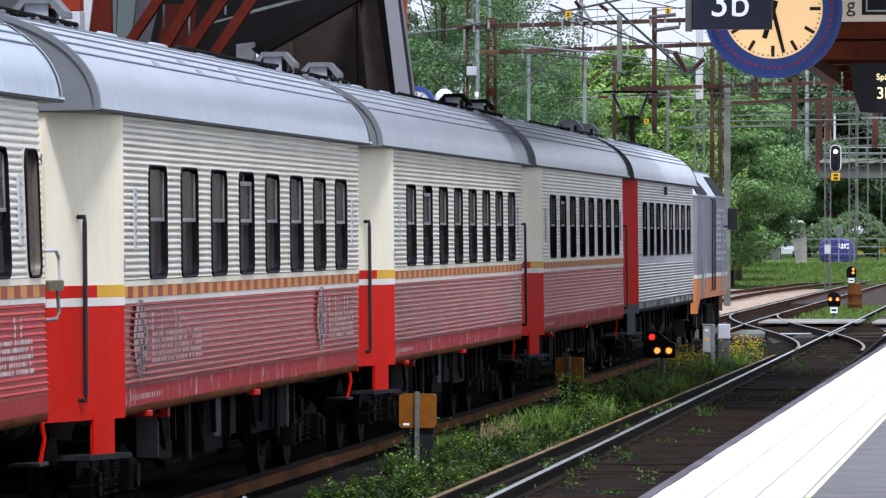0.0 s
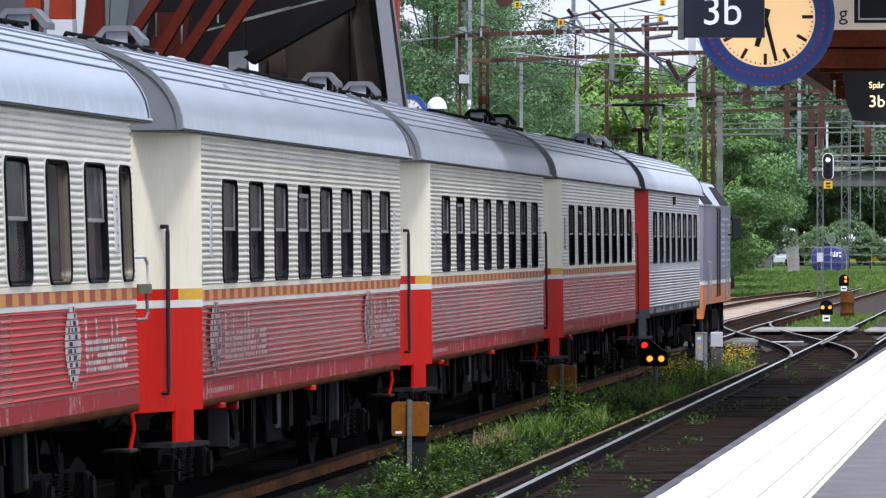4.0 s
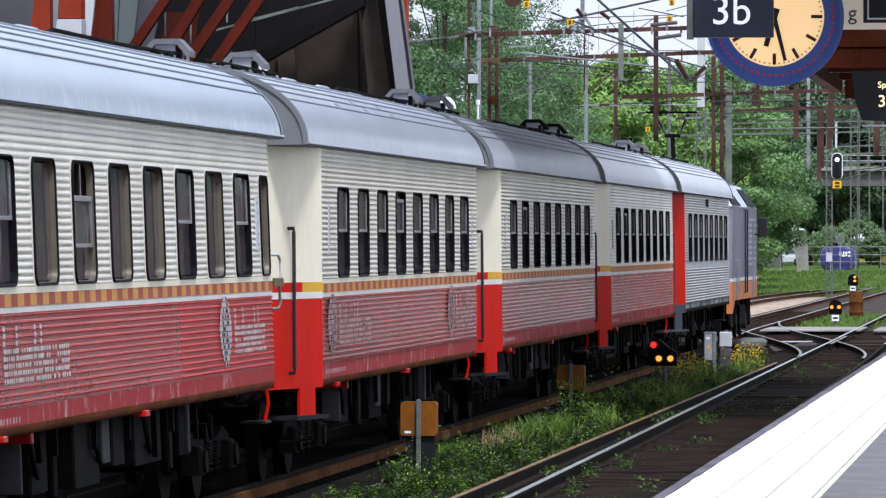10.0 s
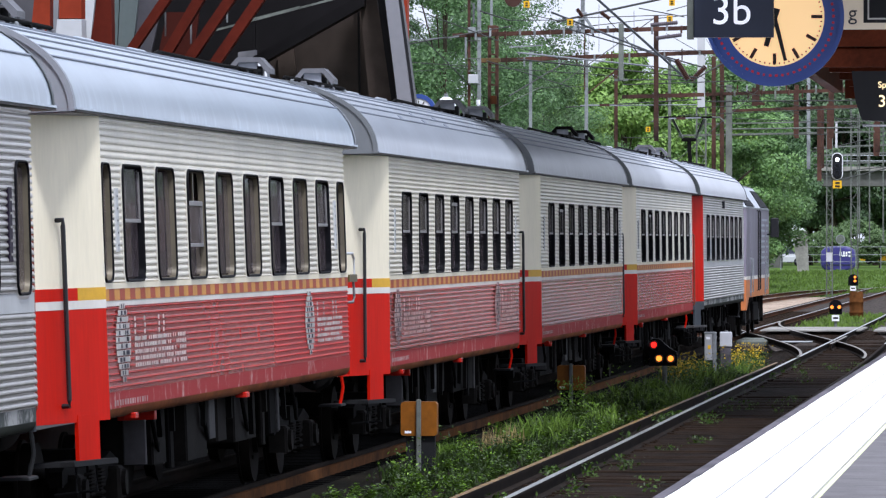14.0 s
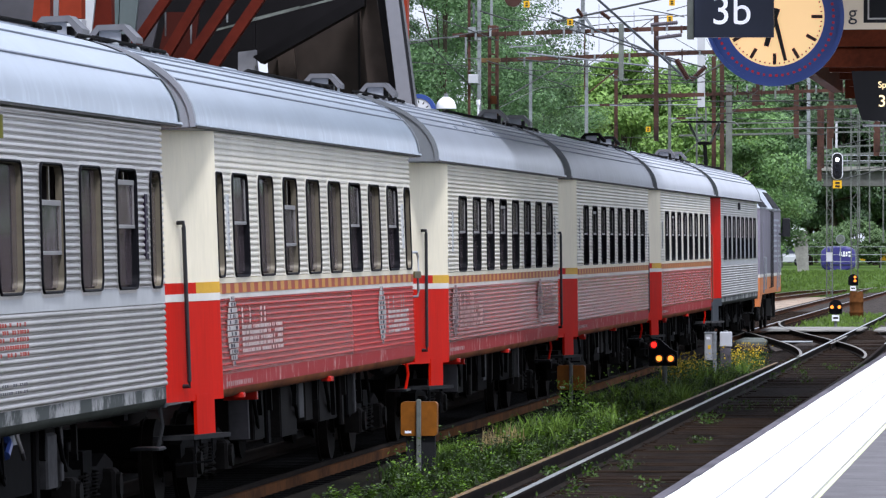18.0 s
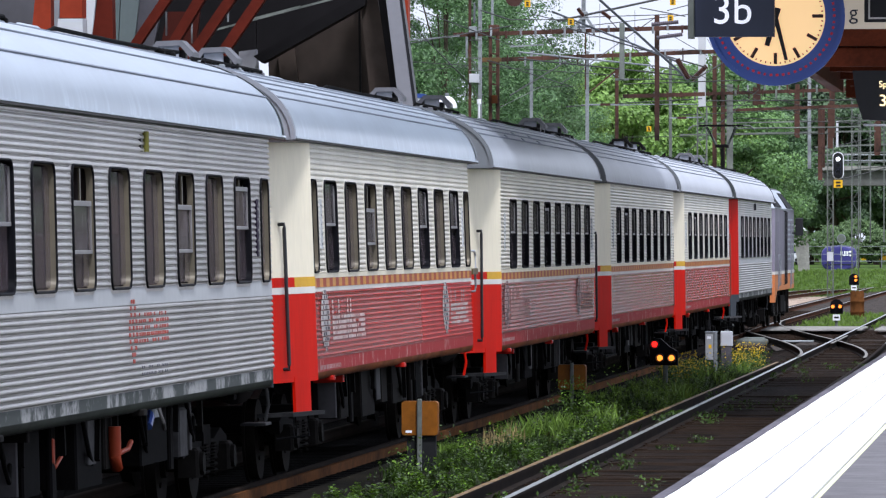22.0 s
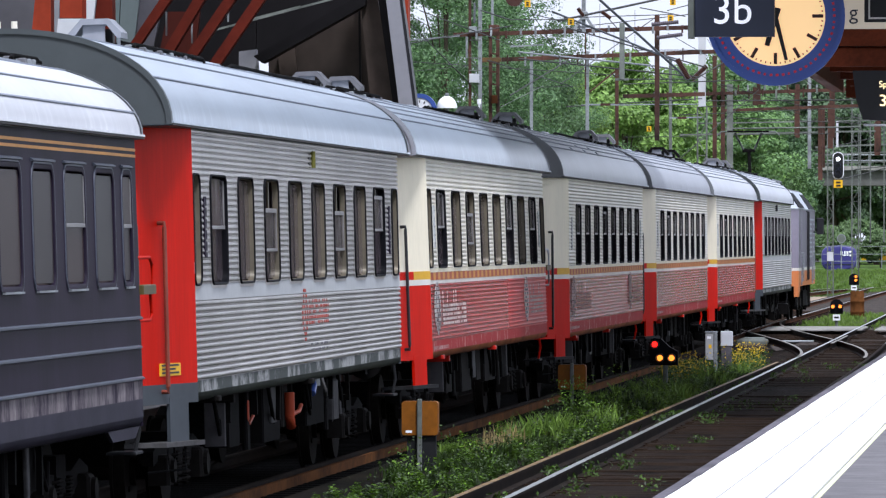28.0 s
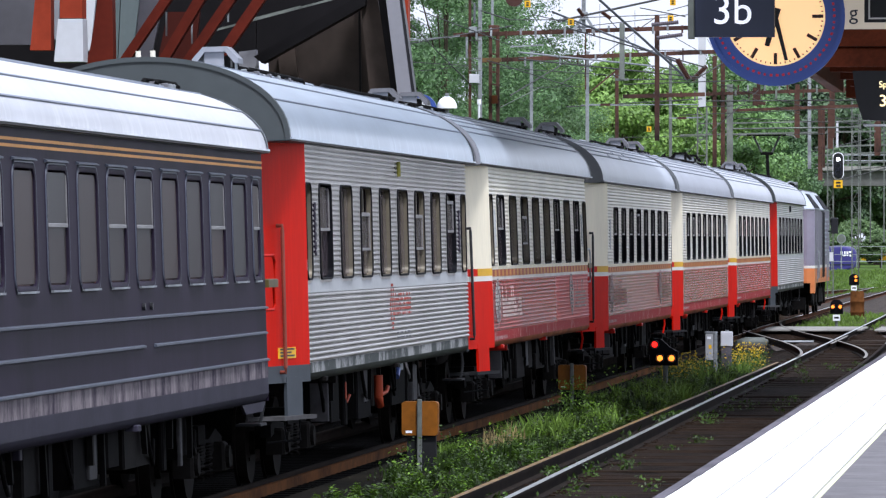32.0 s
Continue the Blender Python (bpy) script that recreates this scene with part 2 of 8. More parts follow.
M["mark_brown"] = mat("dark_brown_marks", (0.045, 0.022, 0.018), 0.5, vary=0.05)
M["led"] = glow("amber_display", (1.0, 0.80, 0.45), 1.0)
M["canopy"] = mat("red_brown_boards", (0.17, 0.036, 0.014), 0.7, vary=0.25, scale=3, streak=(6, 0.4, 6), spec=0.15)
# Wall red darkened: the shade behind the beams is in its colour.
M["shadered"] = mat("shaded_red_wall", (0.050, 0.009, 0.006), 0.6, vary=0.14, scale=2, spec=0.1)
# Red oxide with shade put in, for the beams set back from light.
M["beamred"] = mat("red_oxide_shaded", (0.095, 0.0135, 0.0075), 0.6, vary=0.2, scale=2, spec=0.08)
# Near-black: shade in the building's recess is part of this cladding colour.
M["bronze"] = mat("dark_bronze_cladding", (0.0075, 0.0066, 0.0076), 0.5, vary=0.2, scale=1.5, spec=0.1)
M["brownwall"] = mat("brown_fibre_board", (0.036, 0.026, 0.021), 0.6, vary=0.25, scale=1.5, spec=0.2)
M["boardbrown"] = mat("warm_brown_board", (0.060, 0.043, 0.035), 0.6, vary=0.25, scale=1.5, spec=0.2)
M["wallgrey"] = mat("grey_wall_panel", (0.075, 0.072, 0.085), 0.55, vary=0.12, scale=2)
M["teal_pale"] = mat("pale_teal_panel", (0.105, 0.13, 0.135), 0.5, vary=0.1, scale=2)
M["panelgrey"] = mat("pale_metal_panel", (0.52, 0.53, 0.57), 0.45, vary=0.08, scale=2)
M["teal"] = mat("teal_grey_panel", (0.095, 0.125, 0.128), 0.5, vary=0.1, scale=2)
# Brighter copy of the beam red for columns standing in light.
M["columnred"] = mat("red_oxide_lit", (0.29, 0.040, 0.018), 0.6, vary=0.16, scale=2, spec=0.1)
M["vent_pale"] = mat("pale_grey_vent", (0.25, 0.26, 0.295), 0.5, vary=0.12, scale=3)
# Pale plates hung among the blinds imitate reflections on the windows.
M["blind_glint"] = mat("pale_reflection", (0.30, 0.29, 0.30), 0.9, vary=0.4, scale=1.2, streak=(8, 8, 0.2))
M["piergrey"] = mat("grey_metal_pier", (0.21, 0.21, 0.235), 0.5, vary=0.08, scale=2)
M["brick_brown"] = mat("brown_render", (0.085, 0.065, 0.055), 0.9, vary=0.3, scale=1.0)
# Sign panel with emission added against the canopy's shade, not a known lamp.
M["signwarm"] = glow("brightened_cream_sign", (0.62, 0.54, 0.44), 0.18)
# Upper panes: pale diffuse streaks stand for reflections in the glass.
pd = M["pane_streaked"].node_tree
pdc, pdi = pd.nodes.new("ShaderNodeTexCoord"), pd.nodes.new("ShaderNodeObjectInfo")
pdv, pdm, pdn, pdr = pd.nodes.new("ShaderNodeVectorMath"), pd.nodes.new("ShaderNodeMapping"), pd.nodes.new("ShaderNodeTexNoise"), pd.nodes.new("ShaderNodeMapRange")
pds = pd.nodes.new("ShaderNodeVectorMath")
pds.operation, pds.inputs[1].default_value = "MULTIPLY", (0.0, 37.0, 19.0)
pd.links.new(pdi.outputs["Random"], pds.inputs[0])
pd.links.new(pdc.outputs["Object"], pdv.inputs[0])
pd.links.new(pds.outputs[0], pdv.inputs[1])
pd.links.new(pdv.outputs[0], pdm.inputs[0])
pdm.inputs["Scale"].default_value = (1.0, 4.5, 1.6)
pdn.inputs["Scale"].default_value, pdn.inputs["Detail"].default_value = 1.3, 4
pd.links.new(pdm.outputs[0], pdn.inputs[0])
pdr.inputs["From Min"].default_value, pdr.inputs["From Max"].default_value = 0.52, 0.66
pdr.inputs["To Min"].default_value, pdr.inputs["To Max"].default_value = 0.80, 0.45
pd.links.new(pdn.outputs[0], pdr.inputs[0])
pd.links.new(pdr.outputs[0], pd.nodes["Principled BSDF"].inputs["Transmission Weight"])
M["pane_milky"] = glass("milky_sash_glass", (0.20, 0.18, 0.17), 0.12)
M["pane_milky"].node_tree.nodes["Principled BSDF"].inputs["Transmission Weight"].default_value = 0.55
M["pane_matte"] = glass("matte_tinted_glass", (0.085, 0.075, 0.08), 0.38)
pg = M["pane_matte"].node_tree
pg.nodes["Principled BSDF"].inputs["Transmission Weight"].default_value = 0.3
pg.nodes["Principled BSDF"].inputs["IOR"].default_value = 1.2
pgi, pgr = pg.nodes.new("ShaderNodeObjectInfo"), pg.nodes.new("ShaderNodeValToRGB")
for pos, c in ((0.0, (0.032, 0.024, 0.026)), (0.35, (0.050, 0.031, 0.030)), (0.7, (0.036, 0.032, 0.035)), (1.0, (0.047, 0.041, 0.043))):
    el = pgr.color_ramp.elements[0] if pos == 0 else (pgr.color_ramp.elements[-1] if pos == 1.0 else pgr.color_ramp.elements.new(pos))
    el.color = (*c, 1)
pg.links.new(pgi.outputs["Random"], pgr.inputs[0])
pg.links.new(pgr.outputs[0], pg.nodes["Principled BSDF"].inputs["Base Color"])
M["bridge_grey"] = mat("dark_bridge_concrete", (0.11, 0.11, 0.105), 0.85, vary=0.2, scale=2)
M["lamp_white"] = glow("white_signal", (0.9, 0.95, 1.0), 3.0)
M["lamp_red"] = glow("red_signal", (1.0, 0.02, 0.015), 1.3)
M["lamp_amber"] = glow("amber_signal", (1.0, 0.26, 0.035), 1.5)
M["wire"] = mat("copper_wire", (0.05, 0.05, 0.05), 0.6, vary=0.1)
M["steelgrey"] = mat("dull_grey_tube", (0.12, 0.13, 0.145), 0.5, metal=0.3, vary=0.2)
M["insul_grey"] = mat("grey_insulator", (0.10, 0.085, 0.10), 0.4, vary=0.1)
M["insul"] = mat("brown_insulator", (0.060, 0.026, 0.020), 0.3, vary=0.1)
M["tagyellow"] = mat("yellow_plate", (0.75, 0.42, 0.02), 0.5, vary=0.05)
M["bark"] = mat("grey_brown_bark", (0.09, 0.07, 0.05), 0.9, vary=0.3, scale=6, bump=0.5)
M["leaf_bright"] = leafmat("bright_leaves", (0.185, 0.322, 0.092))
M["leaf_deep"] = leafmat("deep_green_leaves", (0.118, 0.225, 0.086))
M["leaf_mid"] = leafmat("green_leaves", (0.094, 0.182, 0.086))
M["leaf_low"] = leafmat("shrub_leaves", (0.128, 0.212, 0.100))
M["leaf_dark"] = leafmat("dark_leaves", (0.090, 0.170, 0.084))
# Lighter and bluer: distance haze is put into the leaf colour.
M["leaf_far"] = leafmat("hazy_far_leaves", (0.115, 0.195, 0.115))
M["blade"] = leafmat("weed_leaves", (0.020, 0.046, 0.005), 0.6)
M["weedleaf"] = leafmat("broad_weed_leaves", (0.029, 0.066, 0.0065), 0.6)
M["lushleaf"] = leafmat("lush_weed_leaves", (0.086, 0.182, 0.014), 0.6)
M["meadowblade"] = leafmat("meadow_blades", (0.10, 0.178, 0.03), 0.35)
M["straw"] = leafmat("dry_straw", (0.34, 0.27, 0.14), 0.3)
M["flower"] = leafmat("yellow_flowers", (0.72, 0.50, 0.02), 0.2)


# ---------------------------------------------------------------- mesh helpers
class Build:
    """Collects vertices and faces of one mesh."""

    def __init__(self):
        self.v, self.f, self.m = [], [], []

    def face(self, pts, k=0):
        i = len(self.v)
        self.v += [tuple(p) for p in pts]
        self.f.append(tuple(range(i, i + len(pts))))
        self.m.append(k)
        return self

    def box(self, x0, x1, y0, y1, z0, z1, k=0, c=0.0):
        """A box; c cuts its long upright edges and top by a small chamfer."""
        if c <= 0:
            q = [(x0, y0), (x1, y0), (x1, y1), (x0, y1)]
            return self.prism(q, z0, z1, k)
        q = [(x0 + c, y0), (x1 - c, y0), (x1, y0 + c), (x1, y1 - c), (x1 - c, y1), (x0 + c, y1), (x0, y1 - c), (x0, y0 + c)]
        return self.loft([[(a, b, z0) for a, b in q], [(a, b, z1 - c) for a, b in q],
                          [(a + (c if a < (x0 + x1) / 2 else -c), b + (c if b < (y0 + y1) / 2 else -c), z1) for a, b in q]], k)

    def prism(self, q, z0, z1, k=0):
        return self.loft([[(a, b, z0) for a, b in q], [(a, b, z1) for a, b in q]], k)

    def loft(self, rings, k=0, closed=True, caps=True):
        i, n = len(self.v), len(rings[0])
        for r in rings:
            self.v += [tuple(p) for p in r]
        for a in range(len(rings) - 1):
            for b in range(n if closed else n - 1):
                c = (b + 1) % n
                self.f.append((i + a * n + b, i + a * n + c, i + (a + 1) * n + c, i + (a + 1) * n + b))
                self.m.append(k)
        if caps and closed:
            self.f.append(tuple(i + b for b in range(n))[::-1])
            self.f.append(tuple(i + (len(rings) - 1) * n + b for b in range(n)))
            self.m += [k, k]
        return self

    def tube(self, pts, r, k=0, n=8, r2=None):
        """A round bar through the points."""
        pts = [Vector(p) for p in pts]
        rings = []
        for j, p in enumerate(pts):
            d = (pts[min(j + 1, len(pts) - 1)] - pts[max(j - 1, 0)]).normalized()
            s = d.cross(Vector((0, 0, 1)) if abs(d.z) < 0.9 else Vector((1, 0, 0))).normalized()
            u = s.cross(d)
            rr = r if r2 is None else r + (r2 - r) * j / (len(pts) - 1)
            rings.append([p + (s * math.cos(2 * math.pi * a / n) + u * math.sin(2 * math.pi * a / n)) * rr for a in range(n)])
        return self.loft(rings, k)

    def beam(self, p, q, w, h, k=0):
        """A square bar from p to q, w wide and h high."""
        p, q = Vector(p), Vector(q)
        d = (q - p).normalized()
        s = d.cross(Vector((0, 0, 1)) if abs(d.z) < 0.95 else Vector((0, 1, 0))).normalized()
        u = s.cross(d)
        s, u = s * w / 2, u * h / 2
        return self.loft([[p - s - u, p + s - u, p + s + u, p - s + u], [q - s - u, q + s - u, q + s + u, q - s + u]], k)

    def disc(self, c, r, t, axis="y", n=32, k=0, r0=0.0):
        """A disc or ring of thickness t about c."""
        rings = []
        for a in range(n):
            w = 2 * math.pi * a / n
            u, v = math.cos(w), math.sin(w)
            prof = [(r, 0), (r, t), (r0, t), (r0, 0)] if r0 else [(r, 0), (r, t)]
            ring = []
            for rad, h in prof:
                if axis == "y":
                    ring.append((c[0] + rad * u, c[1] + h, c[2] + rad * v))
                elif axis == "x":
                    ring.append((c[0] + h, c[1] + rad * u, c[2] + rad * v))
                else:
                    ring.append((c[0] + rad * u, c[1] + rad * v, c[2] + h))
            rings.append(ring)
        if r0:
            i, m = len(self.v), 4
            for r_ in rings:
                self.v += r_
            for a in range(n):
                for b in range(m):
                    self.f.append((i + a * m + b, i + a * m + (b + 1) % m, i + ((a + 1) % n) * m + (b + 1) % m, i + ((a + 1) % n) * m + b))
                    self.m.append(k)
        else:
            self.loft([[r_[0] for r_ in rings], [r_[1] for r_ in rings]], k)
        return self

    def mesh(self, name, mats, smooth=False, weld=True):
        me = bpy.data.meshes.new(name)
        me.from_pydata(self.v, [], self.f)
        for x in (mats if isinstance(mats, (list, tuple)) else [mats]):
            me.materials.append(M[x])
        if len(set(self.m)) > 1:
            me.polygons.foreach_set("material_index", self.m)
        if weld:
            bm = bmesh.new()
            bm.from_mesh(me)
            bmesh.ops.recalc_face_normals(bm, faces=bm.faces)
            bm.to_mesh(me)
            bm.free()
        if smooth:
            me.polygons.foreach_set("use_smooth", [True] * len(me.polygons))
            me.set_sharp_from_angle(angle=radians(38))
        me.update()
        return me


def part(name, b, mats, parent, label="", smooth=False):
    """One mesh object under a thing or part. b: a Build or a mesh."""
    ob = new(name, b if isinstance(b, bpy.types.Mesh) else b.mesh(name, mats, smooth))
    ob.parent = parent
    if label:
        ob["label"] = label
    return ob


def thing(name, label, category, group="", at=(0, 0, 0), rz=0, kind=""):
    ob = new(name)
    ob.matrix_basis = pose(*at, 0, 0, rz)
    return tagged(ob, label, category, group, kind)


def solid(name, b, mats, label, category, group="", kind="", smooth=False):
    return tagged(new(name, b.mesh(name, mats, smooth)), label, category, group, kind)


def words(name, text, size, mat_name, parent, m, depth=0.002):
    """Lettering as a mesh part, in the built-in font."""
    cu = bpy.data.curves.new(name, "FONT")
    cu.body, cu.size, cu.extrude = text, size, depth
    tmp = bpy.data.objects.new(name, cu)
    scene.collection.objects.link(tmp)
    bpy.context.view_layer.update()
    me = bpy.data.meshes.new_from_object(tmp.evaluated_get(bpy.context.evaluated_depsgraph_get()))
    bpy.data.objects.remove(tmp)
    bpy.data.curves.remove(cu)
    me.materials.clear()
    me.materials.append(M[mat_name])
    ob = new(name, me)
    ob.parent, ob.matrix_basis = parent, m
    return ob

# ---------------------------------------------------------------- coaches
HALF, LEN, TAPER, ENDHALF = 1.55, 20.0, 1.62, 1.10
RISE, GUT = 0.94, 3.66


def ribs(b, y0, y1, z0, z1, side=1, k=0, period=0.06, depth=0.0175, narrow=False):
    """A strip of fluted sheet along the side, from y0 to y1."""
    prof, n = [], max(1, round((z1 - z0) / period))
    p = (z1 - z0) / n
    for i in range(n):
        z = z0 + i * p
        if narrow:
            prof += [(0.0, z), (0.05 * depth, z + 0.50 * p), (0.88 * depth, z + 0.60 * p), (depth, z + 0.67 * p), (0.85 * depth, z + 0.74 * p), (0.08 * depth, z + 0.88 * p)]
            continue
        prof += [(0.0, z), (0.0, z + 0.10 * p), (0.78 * depth, z + 0.19 * p), (depth, z + 0.38 * p), (0.97 * depth, z + 0.58 * p), (0.62 * depth, z + 0.82 * p), (0.2 * depth, z + 0.95 * p)]
    prof.append((0.0, z1))
    b.loft([[(side * (HALF + x), y0, z) for x, z in prof], [(side * (HALF + x), y1, z) for x, z in prof]], k, closed=False)
    return b


def rounded(w, h, r, n=5):
    pts = []
    for cy, cz, a0 in ((w / 2 - r, h / 2 - r, 0), (-w / 2 + r, h / 2 - r, 90), (-w / 2 + r, -h / 2 + r, 180), (w / 2 - r, -h / 2 + r, 270)):
        for i in range(n + 1):
            a = radians(a0 + 90 * i / n)
            pts.append((cy + r * math.cos(a), cz + r * math.sin(a)))
    return pts


CACHE = {}


def window_meshes(w, h, style, kind, skin):
    key = (round(w, 2), round(h, 2), style, kind, skin)
    if key in CACHE:
        return CACHE[key]
    r = min(0.12, w * 0.3)
    ring = lambda ww, hh, rr, x: [(x, y, z) for y, z in rounded(ww, hh, rr)]
    lip = 0.022 if style == "ribbed" else 0.010
    bead = 0.016 if style == "ribbed" else 0.004
    fw = 0.052 if style == "ribbed" else 0.085
    f = Build().loft([ring(w + fw, h + fw, r + 0.018, lip - 0.003), ring(w + fw - 0.012, h + fw - 0.012, r + 0.014, lip + bead),
                      ring(w + 0.02, h + 0.02, r + 0.005, lip + bead), ring(w, h, r, lip)], caps=False)
    v = Build().loft([ring(w, h, r, lip), ring(w - 0.01, h - 0.01, r, -0.036 if style == "ribbed" else -0.016)], caps=False)
    out = [("frame", f.mesh("window_frame", "rubber" if style == "ribbed" else "plum", True)),
           ("reveal", v.mesh("reveal", ("rubber" if kind in ("half", "dull", "slit") else "alu") if style == "ribbed" else "plum", True))]
    flange = Build().loft([ring(w + 0.19, h + 0.15, r + 0.05, -0.012), ring(w + 0.15, h + 0.11, r + 0.05, lip - 0.007), ring(w + fw, h + fw, r + 0.018, lip - 0.003)], caps=False)
    out.append(("flange", flange.mesh("flange", skin, True)))
    zmid = 0.02 * h
    plate = lambda z0, z1, x, t=0.008: Build().box(x - t, x, -w / 2 + 0.012, w / 2 - 0.012, z0, z1)
    if kind == "fixed":
        out.append(("pane", plate(-h / 2 + 0.02, h / 2 - 0.02, -0.020 if style == "ribbed" else -0.006).mesh("pane", "glass" if style == "ribbed" else "pane_matte")))
    else:
        z1 = h / 2 - 0.02 if kind in ("half", "dull") else h / 2 - (0.30 if kind == "open" else 0.10) * h
        z0 = zmid if kind != "open" else -0.20 * h
        out.append(("upper_pane", plate(z0, z1, 0.0).mesh("pane", ("pane_milky" if kind == "dull" else "pane_streaked") if style == "ribbed" else "pane_matte")))
        s = Build().box(-0.012, 0.012, -w / 2 + 0.015, w / 2 - 0.015, z0 - 0.014, z0 + 0.018, c=0.005)
        if kind not in ("half", "dull"):
            s.box(-0.02, 0.012, -w / 2 + 0.015, w / 2 - 0.015, z1 - 0.02, z1 + 0.025, c=0.006)
        s.box(-0.02, 0.008, -w / 2 + 0.012, -w / 2 + 0.04, z0, z1).box(-0.02, 0.008, w / 2 - 0.04, w / 2 - 0.012, z0, z1)
        out.append(("sash", s.mesh("sash", "sash")))
        out.append(("lower_pane", plate(-h / 2 + 0.02, z0, -0.026 if style == "ribbed" else -0.012).mesh("pane", "glass" if style == "ribbed" else "pane_matte")))
        if kind not in ("half", "dull"):
            out.append(("inner_rail", Build().box(-0.05, -0.035, 0.18 * w, 0.24 * w, z1, h / 2).mesh("inner_rail", "alu")))
    if style != "ribbed":
        # Pale hood, sill and rim lines stand for highlights along the window edges.
        out.append(("hood", Build().loft([[(0.0, -w / 2 - 0.05, h / 2 + 0.06), (0.03, -w / 2 - 0.05, h / 2 + 0.065), (0.03, -w / 2 - 0.05, h / 2 + 0.075), (0.0, -w / 2 - 0.05, h / 2 + 0.09)],
                                          [(0.0, w / 2 + 0.05, h / 2 + 0.06), (0.03, w / 2 + 0.05, h / 2 + 0.065), (0.03, w / 2 + 0.05, h / 2 + 0.075), (0.0, w / 2 + 0.05, h / 2 + 0.09)]]).mesh("hood", "rib_grey")))
        out.append(("sill", Build().box(0.0, 0.034, -w / 2 + 0.06, w / 2 - 0.06, -h / 2 - 0.058, -h / 2 - 0.040).mesh("sill", "galv")))
        out.append(("rim", Build().loft([ring(w + 0.125, h + 0.125, r + 0.05, lip - 0.012), ring(w + 0.115, h + 0.115, r + 0.045, lip + 0.004), ring(w + 0.09, h + 0.09, r + 0.032, lip + 0.004), ring(w + 0.085, h + 0.085, r + 0.03, lip - 0.002)], caps=False).mesh("rim", "rib_grey", True)))
    CACHE[key] = out
    return out


def add_window(car, y0, y1, z0, z1, style, kind, skin):
    ms = window_meshes(y1 - y0, z1 - z0, style, kind, skin)
    w = part("window", ms[0][1], None, car)
    w.location = (HALF, (y0 + y1) / 2, (z0 + z1) / 2)
    for name, me in ms[1:]:
        o = part(name, me, None, w)
        if "pane" in name:
            o.visible_shadow = False


def bogie(car, y, dz=-0.15):
    """A four-wheeled bogie: frame, axle boxes, springs; the wheelsets are parts of their own that roll."""
    b = Build()
    for s in (1, -1):
        x = s * 1.02
        b.loft([[(x - 0.06, yy, z0), (x + 0.06, yy, z0), (x + 0.06, yy, z1), (x - 0.06, yy, z1)] for yy, z0, z1 in
                ((y - 1.75, 0.52, 0.66), (y - 1.25, 0.58, 0.76), (y - 0.7, 0.42, 0.66), (y + 0.7, 0.42, 0.66), (y + 1.25, 0.58, 0.76), (y + 1.75, 0.52, 0.66))])
    b.box(-1.1, 1.1, y - 0.28, y + 0.28, 0.5, 0.82)
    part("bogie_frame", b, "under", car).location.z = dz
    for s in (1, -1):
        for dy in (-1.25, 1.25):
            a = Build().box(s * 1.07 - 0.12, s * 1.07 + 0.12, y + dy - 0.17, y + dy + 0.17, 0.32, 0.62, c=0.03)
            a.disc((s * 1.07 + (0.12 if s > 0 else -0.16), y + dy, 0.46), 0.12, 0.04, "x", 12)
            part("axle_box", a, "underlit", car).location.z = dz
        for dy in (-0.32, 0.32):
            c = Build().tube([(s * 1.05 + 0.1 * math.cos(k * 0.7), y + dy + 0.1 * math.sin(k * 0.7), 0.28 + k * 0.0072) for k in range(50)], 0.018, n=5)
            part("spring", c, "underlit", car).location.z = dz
    sets = []
    for dy in (-1.25, 1.25):
        if "wheelset" not in CACHE:
            w = Build().tube([(-1.0, 0, 0), (1.0, 0, 0)], 0.08, n=10)
            for s in (1, -1):
                w.disc((s * 0.72 - 0.065, 0, 0), 0.46, 0.13, "x", 28).disc((s * 0.66 - 0.02, 0, 0), 0.49, 0.03, "x", 28)
                w.disc((s * 0.80 - 0.02, 0, 0), 0.14, 0.06, "x", 12)
                for i in range(3):
                    w.box(s * 0.79 - 0.012, s * 0.79 + 0.012, -0.02 + 0.26 * math.cos(i * 2.1), 0.02 + 0.26 * math.cos(i * 2.1), 0.26 * math.sin(i * 2.1) - 0.02, 0.26 * math.sin(i * 2.1) + 0.02)
            CACHE["wheelset"] = w.mesh("wheelset", "wheel", True)
        o = part("wheelset", CACHE["wheelset"], None, car)
        o.location = (0, y + dy, 0.46 + dz)
        sets.append(o)
    return sets


def slab(p, q, z0, z1, t=0.03):
    """An upright plate from p to q in plan, t thick on its outer side."""
    d = Vector((q[0] - p[0], q[1] - p[1], 0)).normalized()
    n = Vector((d.y, -d.x, 0)) * t
    return Build().prism([p, q, (q[0] + n.x, q[1] + n.y), (p[0] + n.x, p[1] + n.y)], z0, z1)


def taper_at(t):
    return (HALF + 0.004 + (ENDHALF - HALF) * t, -TAPER * t)


